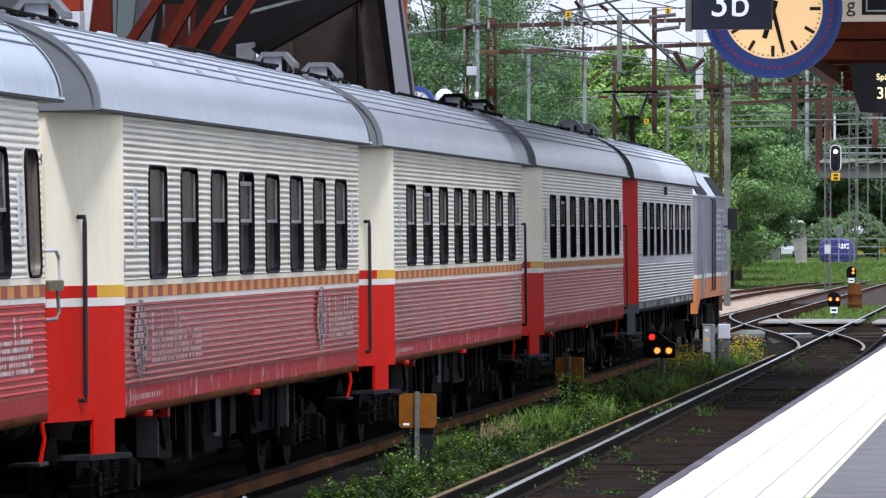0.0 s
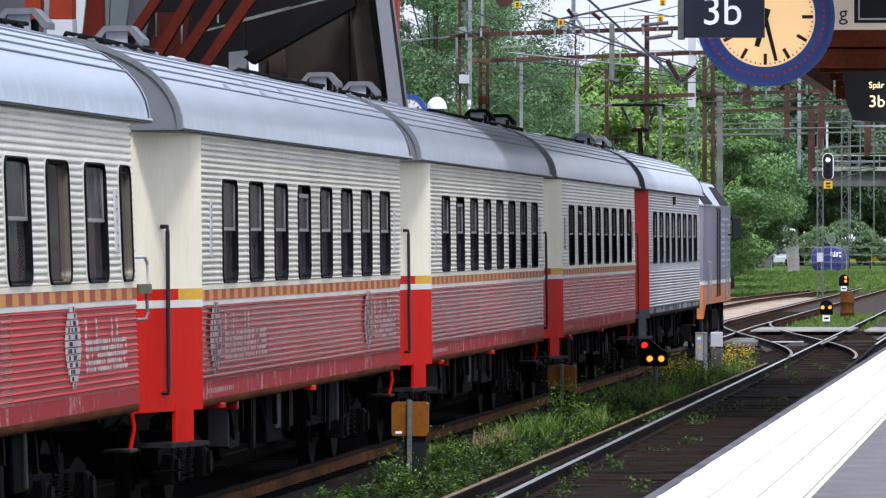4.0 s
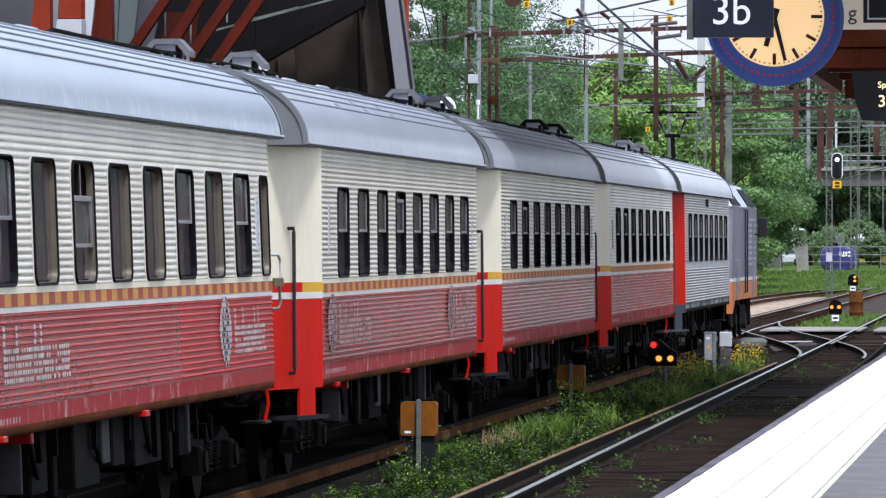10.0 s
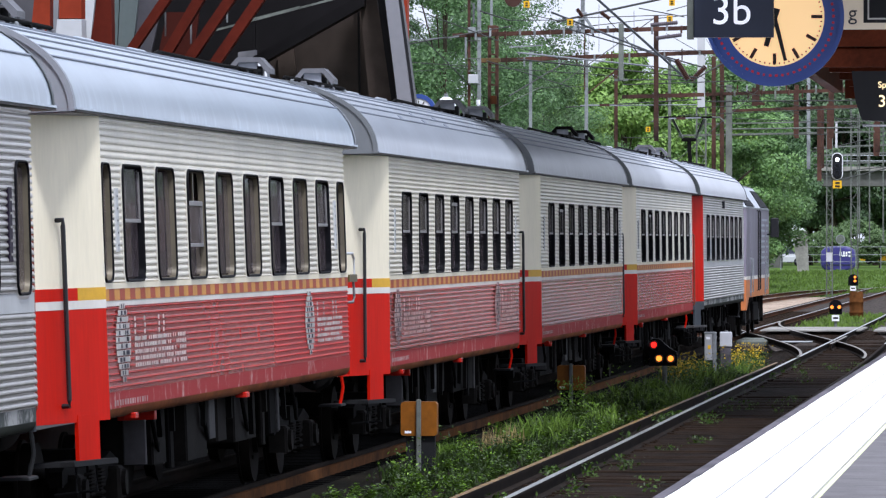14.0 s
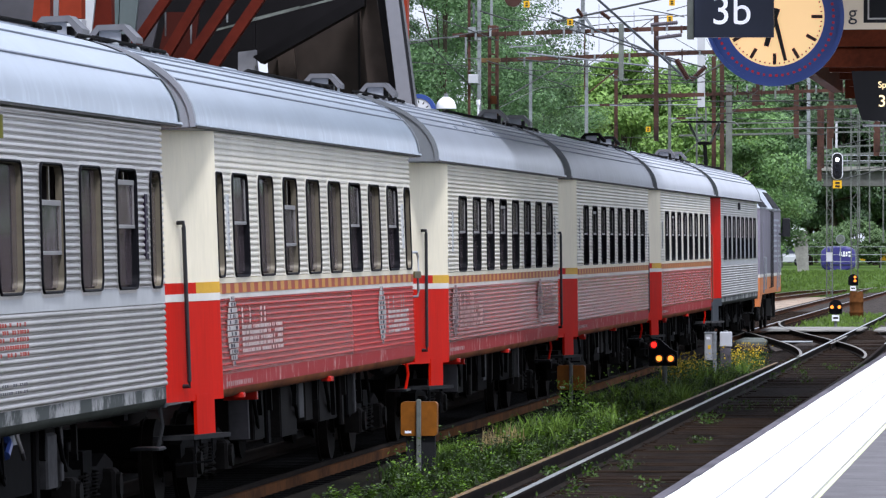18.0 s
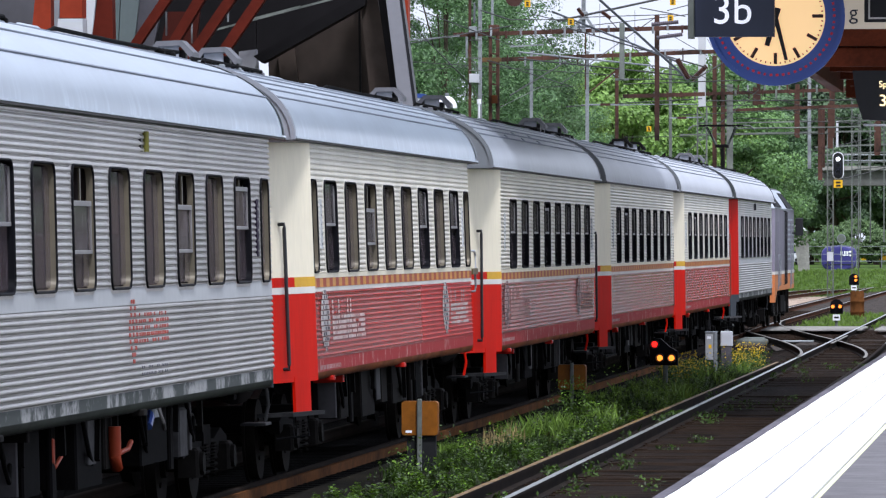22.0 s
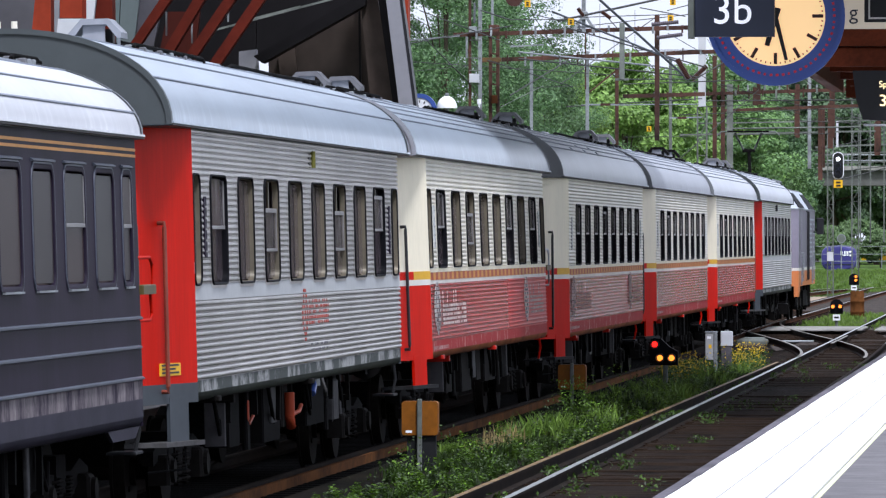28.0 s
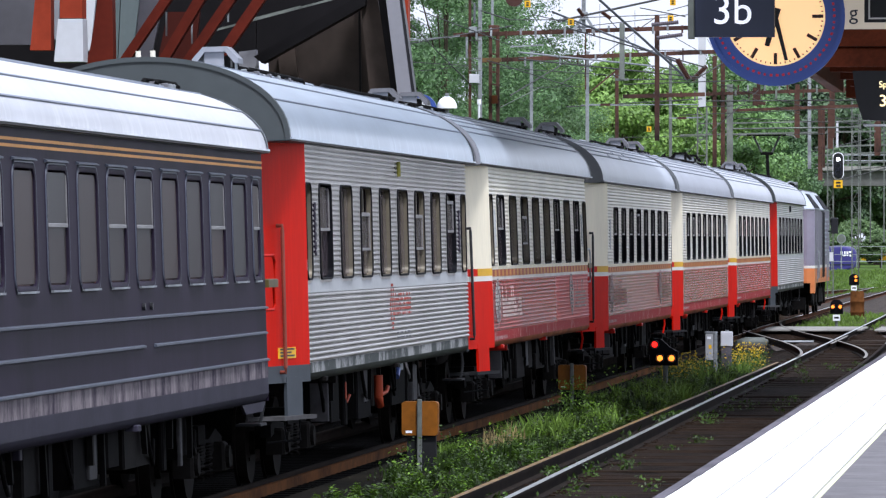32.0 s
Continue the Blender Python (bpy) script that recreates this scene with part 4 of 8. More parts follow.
def marking(car, kind, y, mat_name, crest):
    """Worn transfers on the rib crests: a long pointed emblem and rows of unreadable marks."""
    b = Build()
    x0, x1 = HALF + crest - 0.002, HALF + crest + 0.0035
    r = random.Random(int(y * 10))
    if kind == "emblem":
        z0, z1, w = 1.27, 1.97, 0.40
        dark = Build()
        for i in range(13):
            z = 1.2 + 0.06 * i + 0.018
            t = (z - z0) / (z1 - z0)
            if 0 <= t <= 1:
                hw = w * math.sin(math.pi * t) ** 0.7 + 0.05
                b.box(x0, x1, y - hw, y + hw, z, z + 0.047)
                for k in range(4):
                    c = y + hw * r.uniform(-0.75, 0.55)
                    dark.box(x1, x1 + 0.002, c, c + hw * r.uniform(0.10, 0.26), z + 0.004, z + 0.042)
        part("emblem", b, mat_name, car, "pale pointed emblem")["kind"] = "stuff"
        part("emblem_shading", dark, "slate", car)["kind"] = "stuff"
        b = Build()
        for row in range(5):
            for i in range(30 if y < 10 else 22):
                z = 1.38 + 0.06 * row + 0.02
                if r.random() < 0.9:
                    a = y + 0.75 + 0.118 * i + r.uniform(-0.012, 0.012)
                    b.box(x0, x1, a, a + r.choice([0.035, 0.05, 0.07]), z, z + 0.036)
        for i in (0, 4, 10, 12):
            for row in range(5):
                a = y + 0.75 + 0.16 * i + 0.02 * (row % 2)
                b.box(x0, x1, a, a + 0.06, 1.58 + 0.06 * row, 1.62 + 0.06 * row)
        part("lettering", b, mat_name, car, "rows of worn unreadable marks")["kind"] = "stuff"
    elif kind == "small":
        for i in range(14):
            b.box(HALF + 0.004, HALF + 0.0065, y + 0.16 * i, y + 0.16 * i + r.choice([0.05, 0.07, 0.09]), 1.075, 1.125)
        part("data_panel", b, mat_name, car)["kind"] = "stuff"
    elif kind == "red_emblem":
        half = (0.03, 0.08, 0.15, 0.21, 0.23, 0.23, 0.20, 0.12, 0.13, 0.07)
        for k, hw in enumerate(half):
            z = 1.2 + 0.06 * (k + 4) + 0.012
            if k < 2:
                b.box(x0, x1, y - hw - 0.03, y + hw + 0.03, z, z + 0.036)
            else:
                b.box(x0, x1, y - hw - 0.045, y - hw + 0.045, z, z + 0.036).box(x0, x1, y + hw - 0.045, y + hw + 0.045, z, z + 0.036)
            if 2 < k < 7:
                c = y + r.uniform(-0.6, 0.3) * hw
                b.box(x0, x1, c, c + 0.07, z, z + 0.036)
        for row in range(5):
            for i in range(16):
                if r.random() < 0.78:
                    a = y + 0.38 + 0.125 * i + r.uniform(-0.02, 0.02)
                    b.box(x0, x1, a, a + r.choice([0.05, 0.07]), 1.632 + 0.06 * row, 1.664 + 0.06 * row)
        d = Build()
        for row in range(2):
            for i in range(16):
                if r.random() < 0.75:
                    d.box(x0, x1, y + 0.5 + 0.11 * i, y + 0.55 + 0.11 * i, 1.334 + 0.06 * row, 1.356 + 0.06 * row)
        part("data_panel", d, "vent", car)["kind"] = "stuff"
        part("emblem", b, mat_name, car, "faded red emblem and marks")["kind"] = "stuff"


def checks(seed, windows, **more):
    d = dict(seed=seed, upper="cream", lower="red", end_upper="cream_end", end_lower="endred", bottom=0.94, sill=1.2, win=(2.19, 3.20), belt=2.13, band=0.175,
             windows=windows, sill_mat="sill_red", belt_kind="checks", roof="roof", fascia="fascia", seams=(29, 36, 43, 51, 59, 67), seam_mat="seam",
             vents=((-0.8, 0.2), (4.3, 0.2)), cable=(-1.2, 3.8), cowls=(4.6, 8.2, 12.0, 16.0), patches=(), marks=[("emblem", 1.1, "logo"), ("emblem", 15.9, "logo"), ("small", 0.5, "logo_worn")],
             boards=(0.7, 19.1))
    d.update(more)
    return d


EIGHT = [(1.72 + 2.24 * i, 2.88 + 2.24 * i, "half") for i in range(8)]
eight_a = [(a, b, "slit" if i == 3 else ("dull" if i != 5 else k)) for i, (a, b, k) in enumerate(EIGHT)]
eight_b = [(a, b, "slit" if i == 1 else ("dull" if i % 3 else k)) for i, (a, b, k) in enumerate(EIGHT)]
TEN = [(0.06, 0.56)] + [(1.38 + 2.22 * i, 2.6 + 2.22 * i) for i in range(8)] + [(19.1, 19.75)]
ten_a = [(a, b, k) for (a, b), k in zip(TEN, ("fixed", "half", "fixed", "open", "fixed", "fixed", "half", "fixed", "half", "fixed"))]
ten_b = [(a, b, k) for (a, b), k in zip(TEN, ("fixed", "half", "fixed", "open", "fixed", "fixed", "open", "fixed", "slit", "fixed"))]
PLUM = [(0.2, 0.82), (1.46, 2.64)] + [(3.25 + 1.765 * i, 4.37 + 1.765 * i) for i in range(9)] + [(19.05, 19.6)]
plum_w = [(a, b, k) for (a, b), k in zip(PLUM, ("fixed", "half", "fixed", "half", "fixed", "half", "half", "fixed", "fixed", "half", "fixed", "half"))]

silver_spec = dict(flute=0.022, upper="silver", lower="silver", end_upper="endred", end_lower="endred", bottom=1.0, sill=1.2, win=(2.147, 3.197), belt=2.108, band=0.128,
                   sill_mat="sill_grey", belt_kind="band", fascia="fascia_dark", hang="end_grey", step_mat="step_lit", grey_to=1.19, pad="underlit", rail_mat="rail_brown")
patches = [(4.0 + 1.1 * (i % 2) + 1.6 * i, 33 + 7 * (i % 2)) for i in range(5)]
SPECS = {
    "c1": ("bare ribbed steel coach with red ends behind the locomotive", checks(1, EIGHT, **silver_spec, roof="roof_light", marks=[], boards=(), vents=((0.5, 0.2), (5.0, 0.2)))),
    "c2": ("cream and red ribbed coach with faded paint", checks(2, eight_b, roof="roof_light", marks=[("small", 0.5, "logo_worn")], vents=((-0.3, 0.2), (4.2, 0.2)), vent_mat="under")),
    "c3": ("cream and red ribbed coach with a dull grey roof", checks(3, eight_b, roof="roof_old", lower_mat="red_worn", flute=0.027, marks=[("small", 0.5, "logo_worn")], vents=((-0.8, 0.2), (4.3, 0.2)))),
    "c4": ("cream and red ribbed coach with patched grey roof", checks(4, eight_a, roof="roof", marks=[("emblem", 1.1, "logo_worn"), ("emblem", 15.9, "logo_worn"), ("small", 0.5, "logo_worn")], lower_mat="red_worn", flute=0.025, patches=patches, seams=(31, 38, 45, 53, 61, 69), vents=((-1.1, 0.0), (4.2, 0.2)))),
    "c5": ("cream and red ribbed coach with tall narrow windows", checks(5, ten_a, bottom=0.97, win=(2.20, 3.22), belt=2.14, seams=(29, 36, 43, 51, 59, 67), roof="roof_new", fresh=12.6, lower_mat="red_deep", fascia="rim_pale", boards=(0.86, 18.7), vents=((0.1, 0.05), (2.9, 0.2)), loop=True)),
    "c6": ("bare ribbed steel coach with red ends and dark roof end", checks(6, ten_b, **silver_spec, roof="roof_new", seams=(27, 46, 67), marks=[("red_emblem", 9.35, "logo_red")],
                                                                                   vents=((3.4, 0.2),), vent_mat="vent_pale", knobs=((-0.06, -1.4), (0.1, -1.4)), cable=(3.4, 8.4), cowls=(8.2, 12.0, 16.0), boards=(0.86, 18.7), board_mat=["plum", "logo"])),
    "c7": ("dark slate-purple coach with ochre lines and a pale roof", checks(7, plum_w, upper="plum", lower="plum", end_upper="plum", end_lower="plum", bottom=0.86, sill=1.11, win=(2.18, 3.15), belt=2.08,
                                                                              band=0.1, sill_mat="slate", belt_kind="none", plain=True, roof="roof_white", fascia="fascia", seams=(16, 33, 55, 68), seam_h=0.012, marks=[],
                                                                              vents=(), cable=(19.2, 20.4), cowls=(), pad="slate", boards=(), gutter=3.49, rise=0.77, overhang=0.08, loop=True, loop_mat="endred")),
}
CARS, ROLLING = {}, []
LEAN = {"c1": -0.6, "c2": -0.8, "c3": -0.6, "c4": -0.5, "c5": -2.2, "c6": -1.5, "c7": -1.8}
for key, (label, spec) in SPECS.items():
    car, sets = coach(label, spec)
    CARS[key] = car
    ROLLING += sets
c7 = CARS["c7"]
for z, name in ((1.85, "side_rib"), (1.585, "side_rib"), (1.30, "side_rib")):
    cuts = [(0, LEN)] if z != 1.585 else [(0, 10.6), (11.3, LEN - 0.1)]
    for y0, y1 in cuts:
        prof = [(HALF, z - 0.022), (HALF + 0.03, z - 0.012), (HALF + 0.03, z + 0.004), (HALF, z + 0.016)]
        part(name, Build().loft([[(x, y0, zz) for x, zz in prof], [(x, y1, zz) for x, zz in prof]]), "rib_grey", c7)
for z in (3.37, 3.315):
    part("ochre_line", Build().box(HALF, HALF + 0.004, 0, LEN, z, z + 0.026), "gold", c7)
part("dirty_panel", Build().box(HALF, HALF + 0.004, 0, LEN, 1.11, 1.278), "plum_dirty", c7, "side strip grey with brake dust")
for y in (10.6, 11.1):
    part("lamp_hook", Build().disc((HALF, y, 1.95), 0.035, 0.03, "x", 12), "black", c7)
for s in (-0.4, 17.7):
    part("skirt_flap", Build().loft([[(HALF - 0.05, s + 0.2, 0.86), (HALF - 0.02, s + 0.2, 0.86), (HALF - 0.02, s + 2.2, 0.86), (HALF - 0.05, s + 2.2, 0.86)],
                                     [(HALF - 0.05, s + 0.5, 0.76), (HALF - 0.02, s + 0.5, 0.76), (HALF - 0.02, s + 1.9, 0.76), (HALF - 0.05, s + 1.9, 0.76)]]), "slate", c7)
c6 = CARS["c6"]
part("lamp_bracket", Build().box(HALF, HALF + 0.02, 10.15, 10.3, 3.38, 3.54), "black", c6)
part("marker_lamp", Build().tube([(HALF + 0.03, 10.4, 3.38), (HALF + 0.03, 10.4, 3.41), (HALF + 0.03, 10.4, 3.54), (HALF + 0.03, 10.4, 3.57)], 0.034, n=10), "olive", c6, "small yellow-green side lamp", smooth=True)

part("marker_lamp", Build().tube([(HALF + 0.03, 9.2, 3.40), (HALF + 0.03, 9.2, 3.43), (HALF + 0.03, 9.2, 3.55), (HALF + 0.03, 9.2, 3.58)], 0.05, n=10), "black", CARS["c1"], "small dark side lamp", smooth=True)
part("equipment_box", Build().box(HALF - 0.55, HALF - 0.2, 13.95, 14.5, 0.46, 0.93, c=0.02), "step_lit", c6, "pale grey box")
part("valve_body", Build().tube([(HALF - 0.2, 9.5, 0.88), (HALF - 0.2, 9.5, 0.62), (HALF - 0.2, 9.6, 0.5)], 0.06, n=10), "brownstripe", c6, smooth=True)
part("valve_arm", Build().tube([(HALF - 0.2, 9.5, 0.62), (HALF - 0.15, 10.0, 0.66), (HALF - 0.15, 10.2, 0.72)], 0.025), "brownstripe", c6, smooth=True)
part("drain_tap", Build().tube([(HALF - 0.2, 11.8, 1.0), (HALF - 0.18, 11.75, 0.9), (HALF - 0.18, 11.6, 0.82)], 0.04, n=8), "blue", c6, smooth=True)
part("tap_head", Build().box(HALF - 0.22, HALF - 0.14, 11.75, 12.1, 0.9, 1.0, c=0.02), "galv", c6)
part("warning_plate", slab(taper_at(0.55), taper_at(0.25), 1.27, 1.39, 0.037), "tagyellow", c6, "yellow plate with black bars")
for i in range(3):
    part("plate_mark", slab(taper_at(0.52), taper_at(0.28 + 0.05 * (i % 2)), 1.29 + 0.036 * i, 1.308 + 0.036 * i, 0.041), "black", c6)

# red brake valve and hose under the steel coach
part("brake_valve", Build().box(HALF - 0.3, HALF - 0.24, 6.1, 6.22, 0.66, 0.88, c=0.02).tube([(HALF - 0.27, 6.15, 0.68), (HALF - 0.26, 6.3, 0.62), (HALF - 0.25, 6.6, 0.7)], 0.018), "brownstripe", c6, "rust-red brake valve")
part("tail_hook", Build().tube([(HALF - 0.02, 11.2, 1.0), (HALF + 0.02, 11.2, 0.86), (HALF, 11.4, 0.8)], 0.02), "step_lit", c6, smooth=True)
# ---------------------------------------------------------------- locomotive
def locomotive():
    loco = thing("electric_locomotive", "grey and orange electric locomotive with raised pantograph", "locomotive")
    W, L0, L1 = 1.5, 0.0, 13.9
    def shell(z0, z1, x0, x1, e0, e1):
        """A body slice; e0, e1: how far the ends are set back at its bottom and top."""
        r = lambda w, e, z: [(-w, L0 + e, z), (-w + 0.25, L0 + e - 0.12, z), (w - 0.25, L0 + e - 0.12, z), (w, L0 + e, z), (w, L1 - e, z), (w - 0.25, L1 - e + 0.12, z), (-w + 0.25, L1 - e + 0.12, z), (-w, L1 - e, z)]
        return Build().loft([r(x0, e0, z0), r(x1, e1, z1)])
    part("lower_body", shell(1.07, 1.55, W, W, 0.1, 0.1), "loco_orange", loco, "orange lower body")
    part("white_line", shell(1.55, 1.64, W + 0.01, W + 0.01, 0.1, 0.1), "white", loco)
    part("upper_body", shell(1.64, 3.48, W, W, 0.1, 0.3), "loco_grey", loco, "grey upper body")
    part("roof_body", shell(3.48, 4.08, W, W - 0.42, 0.3, 1.1), "loco_light", loco, "pale slanted roof sides and cab fronts")
    part("roof_deck", shell(4.08, 4.13, W - 0.44, W - 0.5, 1.2, 1.4), "black", loco)
    part("eaves_line", shell(3.46, 3.50, W + 0.012, W + 0.012, 0.28, 0.29), "galv", loco)
    for e, d in ((0.0, 1), (L1, -1)):
        if d > 0:
            part("skirt", Build().loft([[(W - 0.14, 0.02, 0.74), (W, 0.02, 0.74), (W, 0.5, 0.74), (W - 0.14, 0.5, 0.74)], [(W - 0.14, 0.05, 1.07), (W, 0.05, 1.07), (W, 1.6, 1.07), (W - 0.14, 1.6, 1.07)]]), "loco_orange", loco)
        part("plough", Build().prism([(-1.2, e - d * 0.1), (1.2, e - d * 0.1), (1.2, e + d * 0.3), (-1.2, e + d * 0.3)], 0.2, 0.6), "under", loco)
        # windscreen and cab side window
        ws = Build()
        y0, y1 = e + d * 0.16, e + d * 1.0
        for x0, x1 in ((-1.15, -0.06), (0.06, 1.15)):
            a = [(x0, y0 + d * 0.06, 3.52), (x1, y0 + d * 0.06, 3.52), (x1 * 0.86, y1 - d * 0.06, 4.0), (x0 * 0.86, y1 - d * 0.06, 4.0)]
            ws.loft([[(x, y - d * 0.03, z) for x, y, z in a], [(x, y + d * 0.01, z) for x, y, z in a]])
        part("windscreen", ws, "rubber", loco, "dark slanted windscreen")
        sw = Build()
        a = [(W - 0.03, e + d * 0.6, 3.53), (W - 0.03, e + d * 5.0, 3.53), (W - 0.37, e + d * 4.4, 4.0), (W - 0.37, e + d * 1.3, 4.0)]
        sw.loft([[(x + 0.03, y, z) for x, y, z in a], [(x - 0.03, y, z) for x, y, z in a]])
        part("cab_side_window", sw, "rubber", loco)
        part("cab_door", Build().box(W - 0.02, W + 0.012, min(e + d * 2.2, e + d * 2.9), max(e + d * 2.2, e + d * 2.9), 1.1, 3.1, c=0.005), "loco_grey", loco)
        for k in (2.05, 3.05):
            part("handrail", Build().tube([(W, e + d * k, 1.2), (W + 0.05, e + d * k, 1.22), (W + 0.05, e + d * k, 2.1), (W, e + d * k, 2.12)], 0.014), "galv", loco)
        if d < 0:
            part("mirror", Build().box(W + 0.1, W + 0.34, e + d * 1.5, e + d * 1.5 + 0.14, 2.7, 3.25, c=0.03).box(W - 0.02, W + 0.12, e + d * 1.5, e + d * 1.5 + 0.05, 2.75, 2.8), "black", loco)
        for s in (1, -1):
            part("headlamp", Build().disc((s * 0.95, e - d * 0.06 - 0.03, 1.75), 0.1, 0.06, "y", 14), "letter", loco)
            part("buffer", Build().tube([(s * 0.875, e, 1.05), (s * 0.875, e - d * 0.6, 1.05)], 0.11, n=12), "under", loco)
    b = Build()
    for i in range(9):
        z = 1.95 + i * 0.15
        b.box(W, W + 0.004, 8.2 + 0.5 * (i % 3), 12.6 + 0.7 * (i % 2), z, z + 0.06)
    for y in (6.2, 7.3):
        part("rain_pipe", Build().tube([(W, y, 3.44), (W + 0.05, y, 3.4), (W + 0.05, y, 1.25), (W, y, 1.22)], 0.022), "black", loco, smooth=True)
    part("lettering", b, "loco_light", loco, "faint pale unreadable marks")
    # raised pantograph: lower arm, upper arm, head
    py = 1.9
    part("pantograph_base", Build().box(-0.6, 0.6, py - 0.5, py + 0.5, 4.0, 4.08).box(-0.08, 0.08, py - 0.4, py - 0.3, 3.94, 4.0), "under", loco)
    for s in (0.5, -0.5):
        part("insulator", Build().tube([(s, py - 0.4, 3.94), (s, py - 0.4, 4.0)], 0.07), "insul", loco)
    px = -0.15
    part("lower_arm", Build().tube([(px + 0.1, py - 0.4, 4.08), (px, py + 0.35, 5.32)], 0.055), "under", loco)
    part("knee", Build().box(px - 0.2, px + 0.2, py + 0.28, py + 0.42, 5.28, 5.38, c=0.03), "under", loco)
    for s in (1, -1):
        part("upper_arm", Build().tube([(px + s * 0.16, py + 0.35, 5.34), (px + s * 0.44, py, 5.9)], 0.036), "galv_green", loco, smooth=True)
        part("stay_rod", Build().tube([(px + s * 0.18, py + 0.35, 5.36), (px + s * 0.40, py - 0.1, 5.88)], 0.012), "under", loco)
        part("horn", Build().tube([(px + s * 0.6, py, 5.93), (px + s * 0.85, py, 5.92), (px + s * 0.98, py, 5.8)], 0.022), "galv_green", loco, smooth=True)
    for dy in (-0.17, 0.17):
        part("contact_strip", Build().box(px - 0.65, px + 0.65, py + dy - 0.03, py + dy + 0.03, 5.9, 5.95, c=0.01), "under", loco)
    for x0, x1, y, h in ((-0.3, 0.3, 5.0, 0.32), (-0.5, 0.1, 6.6, 0.24), (0.1, 0.55, 8.2, 0.3), (-0.35, 0.35, 10.2, 0.22)):
        part("roof_gear", Build().box(x0, x1, y, y + 0.9, 4.12, 4.12 + h, c=0.05), "under", loco)
    part("roof_line", Build().tube([(0.5, 1.5, 4.3), (0.5, 4.5, 4.42), (0.45, 12.0, 4.42), (0.45, 12.2, 4.12)], 0.03), "galv", loco, smooth=True)
    part("horn_pair", Build().tube([(0.8, 2.4, 4.08), (0.8, 2.4, 4.3), (0.8, 2.0, 4.34)], 0.05), "galv", loco, smooth=True)
    part("frame", Build().box(-1.25, 1.25, 0.4, L1 - 0.4, 0.75, 1.02), "under", loco)
    part("battery_box", Build().box(0.6, 1.4, 6.3, 9.3, 0.4, 0.9, c=0.03), "under", loco)
    for y in (3.1, L1 - 3.1):
        side = [(y - 1.9, 0.62), (y - 1.5, 0.78), (y - 0.8, 0.50), (y + 0.8, 0.50), (y + 1.5, 0.78), (y + 1.9, 0.62)]
        part("bogie_side", Build().loft([[(1.18, a, b - 0.14), (1.34, a, b - 0.14), (1.34, a, b + 0.14), (1.18, a, b + 0.14)] for a, b in side]), "underlit", loco)
        for dy in (-1.3, 1.3):
            part("axle_cover", Build().disc((1.30, y + dy, 0.5), 0.19, 0.1, "x", 16), "step", loco)
            part("wheel_face", Build().disc((1.06, y + dy, 0.55), 0.55, 0.08, "x", 28), "wheel", loco)
            part("damper", Build().tube([(1.36, y + dy * 0.6, 0.45), (1.38, y + dy * 0.6, 1.05)], 0.05), "underlit", loco, smooth=True)
        part("sand_box", Build().box(1.1, 1.38, y - 2.3, y - 1.95, 0.5, 1.05, c=0.03), "under", loco)
    part("under_panel", Build().box(0.9, 1.3, 5.2, L1 - 5.2, 0.42, 1.06, c=0.04), "under", loco)
    return loco, bogie(loco, 3.1, 0.0) + bogie(loco, L1 - 3.1, 0.0)


LOCO, sets = locomotive()
ROLLING += sets
TRACK = -9.91
# near corner of the fourth coach along the track, second by second
RUN = [(0.0, 58.65), (3.0, 63.16), (6.0, 67.57), (10.0, 74.43), (14.0, 81.91), (19.0, 91.87), (25.0, 104.81), (32.0, 121.40)]
PITCH = 24.1


def spot(t):
    """The train's place at t, smooth through RUN."""
    ts, ys = [r[0] for r in RUN], [r[1] for r in RUN]
    m = np.gradient(ys, ts)
    j = max(i for i in range(len(ts) - 1) if ts[i] <= t or i == 0)
    h = ts[j + 1] - ts[j]
    u = (t - ts[j]) / h
    return float((2 * u ** 3 - 3 * u ** 2 + 1) * ys[j] + (u ** 3 - 2 * u ** 2 + u) * h * m[j] + (3 * u ** 2 - 2 * u ** 3) * ys[j + 1] + (u ** 3 - u ** 2) * h * m[j + 1])


def lift(y):
    """The line climbs a little beyond the platform."""
    return 0.14 * max(0.0, (y - 160) / 60) ** 2


def bend(y):
    """... and bears slightly to the right."""
    return 0.25 * max(0.0, (y - 195) / 25) ** 1.5


def motions():
    times = [float(t) for t in range(0, 33)]
    for key, car in CARS.items():
        off = (4 - int(key[1])) * PITCH + (0.5 if key == "c7" else 0.0)
        walk(car, [(t, pose(TRACK, spot(t) + off, lift(spot(t) + off + 10), 0, LEAN[key], 0)) for t in times])
    walk(LOCO, [(t, pose(TRACK + bend(spot(t) + 103), spot(t) + 3 * PITCH + 22.1, lift(spot(t) + 103))) for t in times])
    fine = [i * 0.4 for i in range(81)]
    start = spot(0)
    for w in ROLLING:
        x, y, z = w.location
        walk(w, [(t, pose(x, y, z, math.degrees(-(spot(t) - start) / 0.46), 0, 0)) for t in fine])


# ---------------------------------------------------------------- ground, tracks, platform
def plate(name, x0, x1, y0, y1, z0, z1, mat_name, label, category):
    return solid(name, Build().box(x0, x1, y0, y1, z0, z1), mat_name, label, category, kind="structure")


def height(x, y):
    """The ground: flat along the tracks, a low grassy rise beyond them."""
    t = min(1.0, max(0.0, (y - 325) / 95))
    return -0.36 + 1.05 * t * t * (3 - 2 * t) * min(1.0, max(0.0, (-10.0 - x) / 3.0 + 0.9 * t))


gx = [-900, -300, -120, -60, -40, -30, -24, -20, -17, -15, -13, -12, -11, -10, -9, -8, -7, -5, 0, 10, 30, 120, 900]
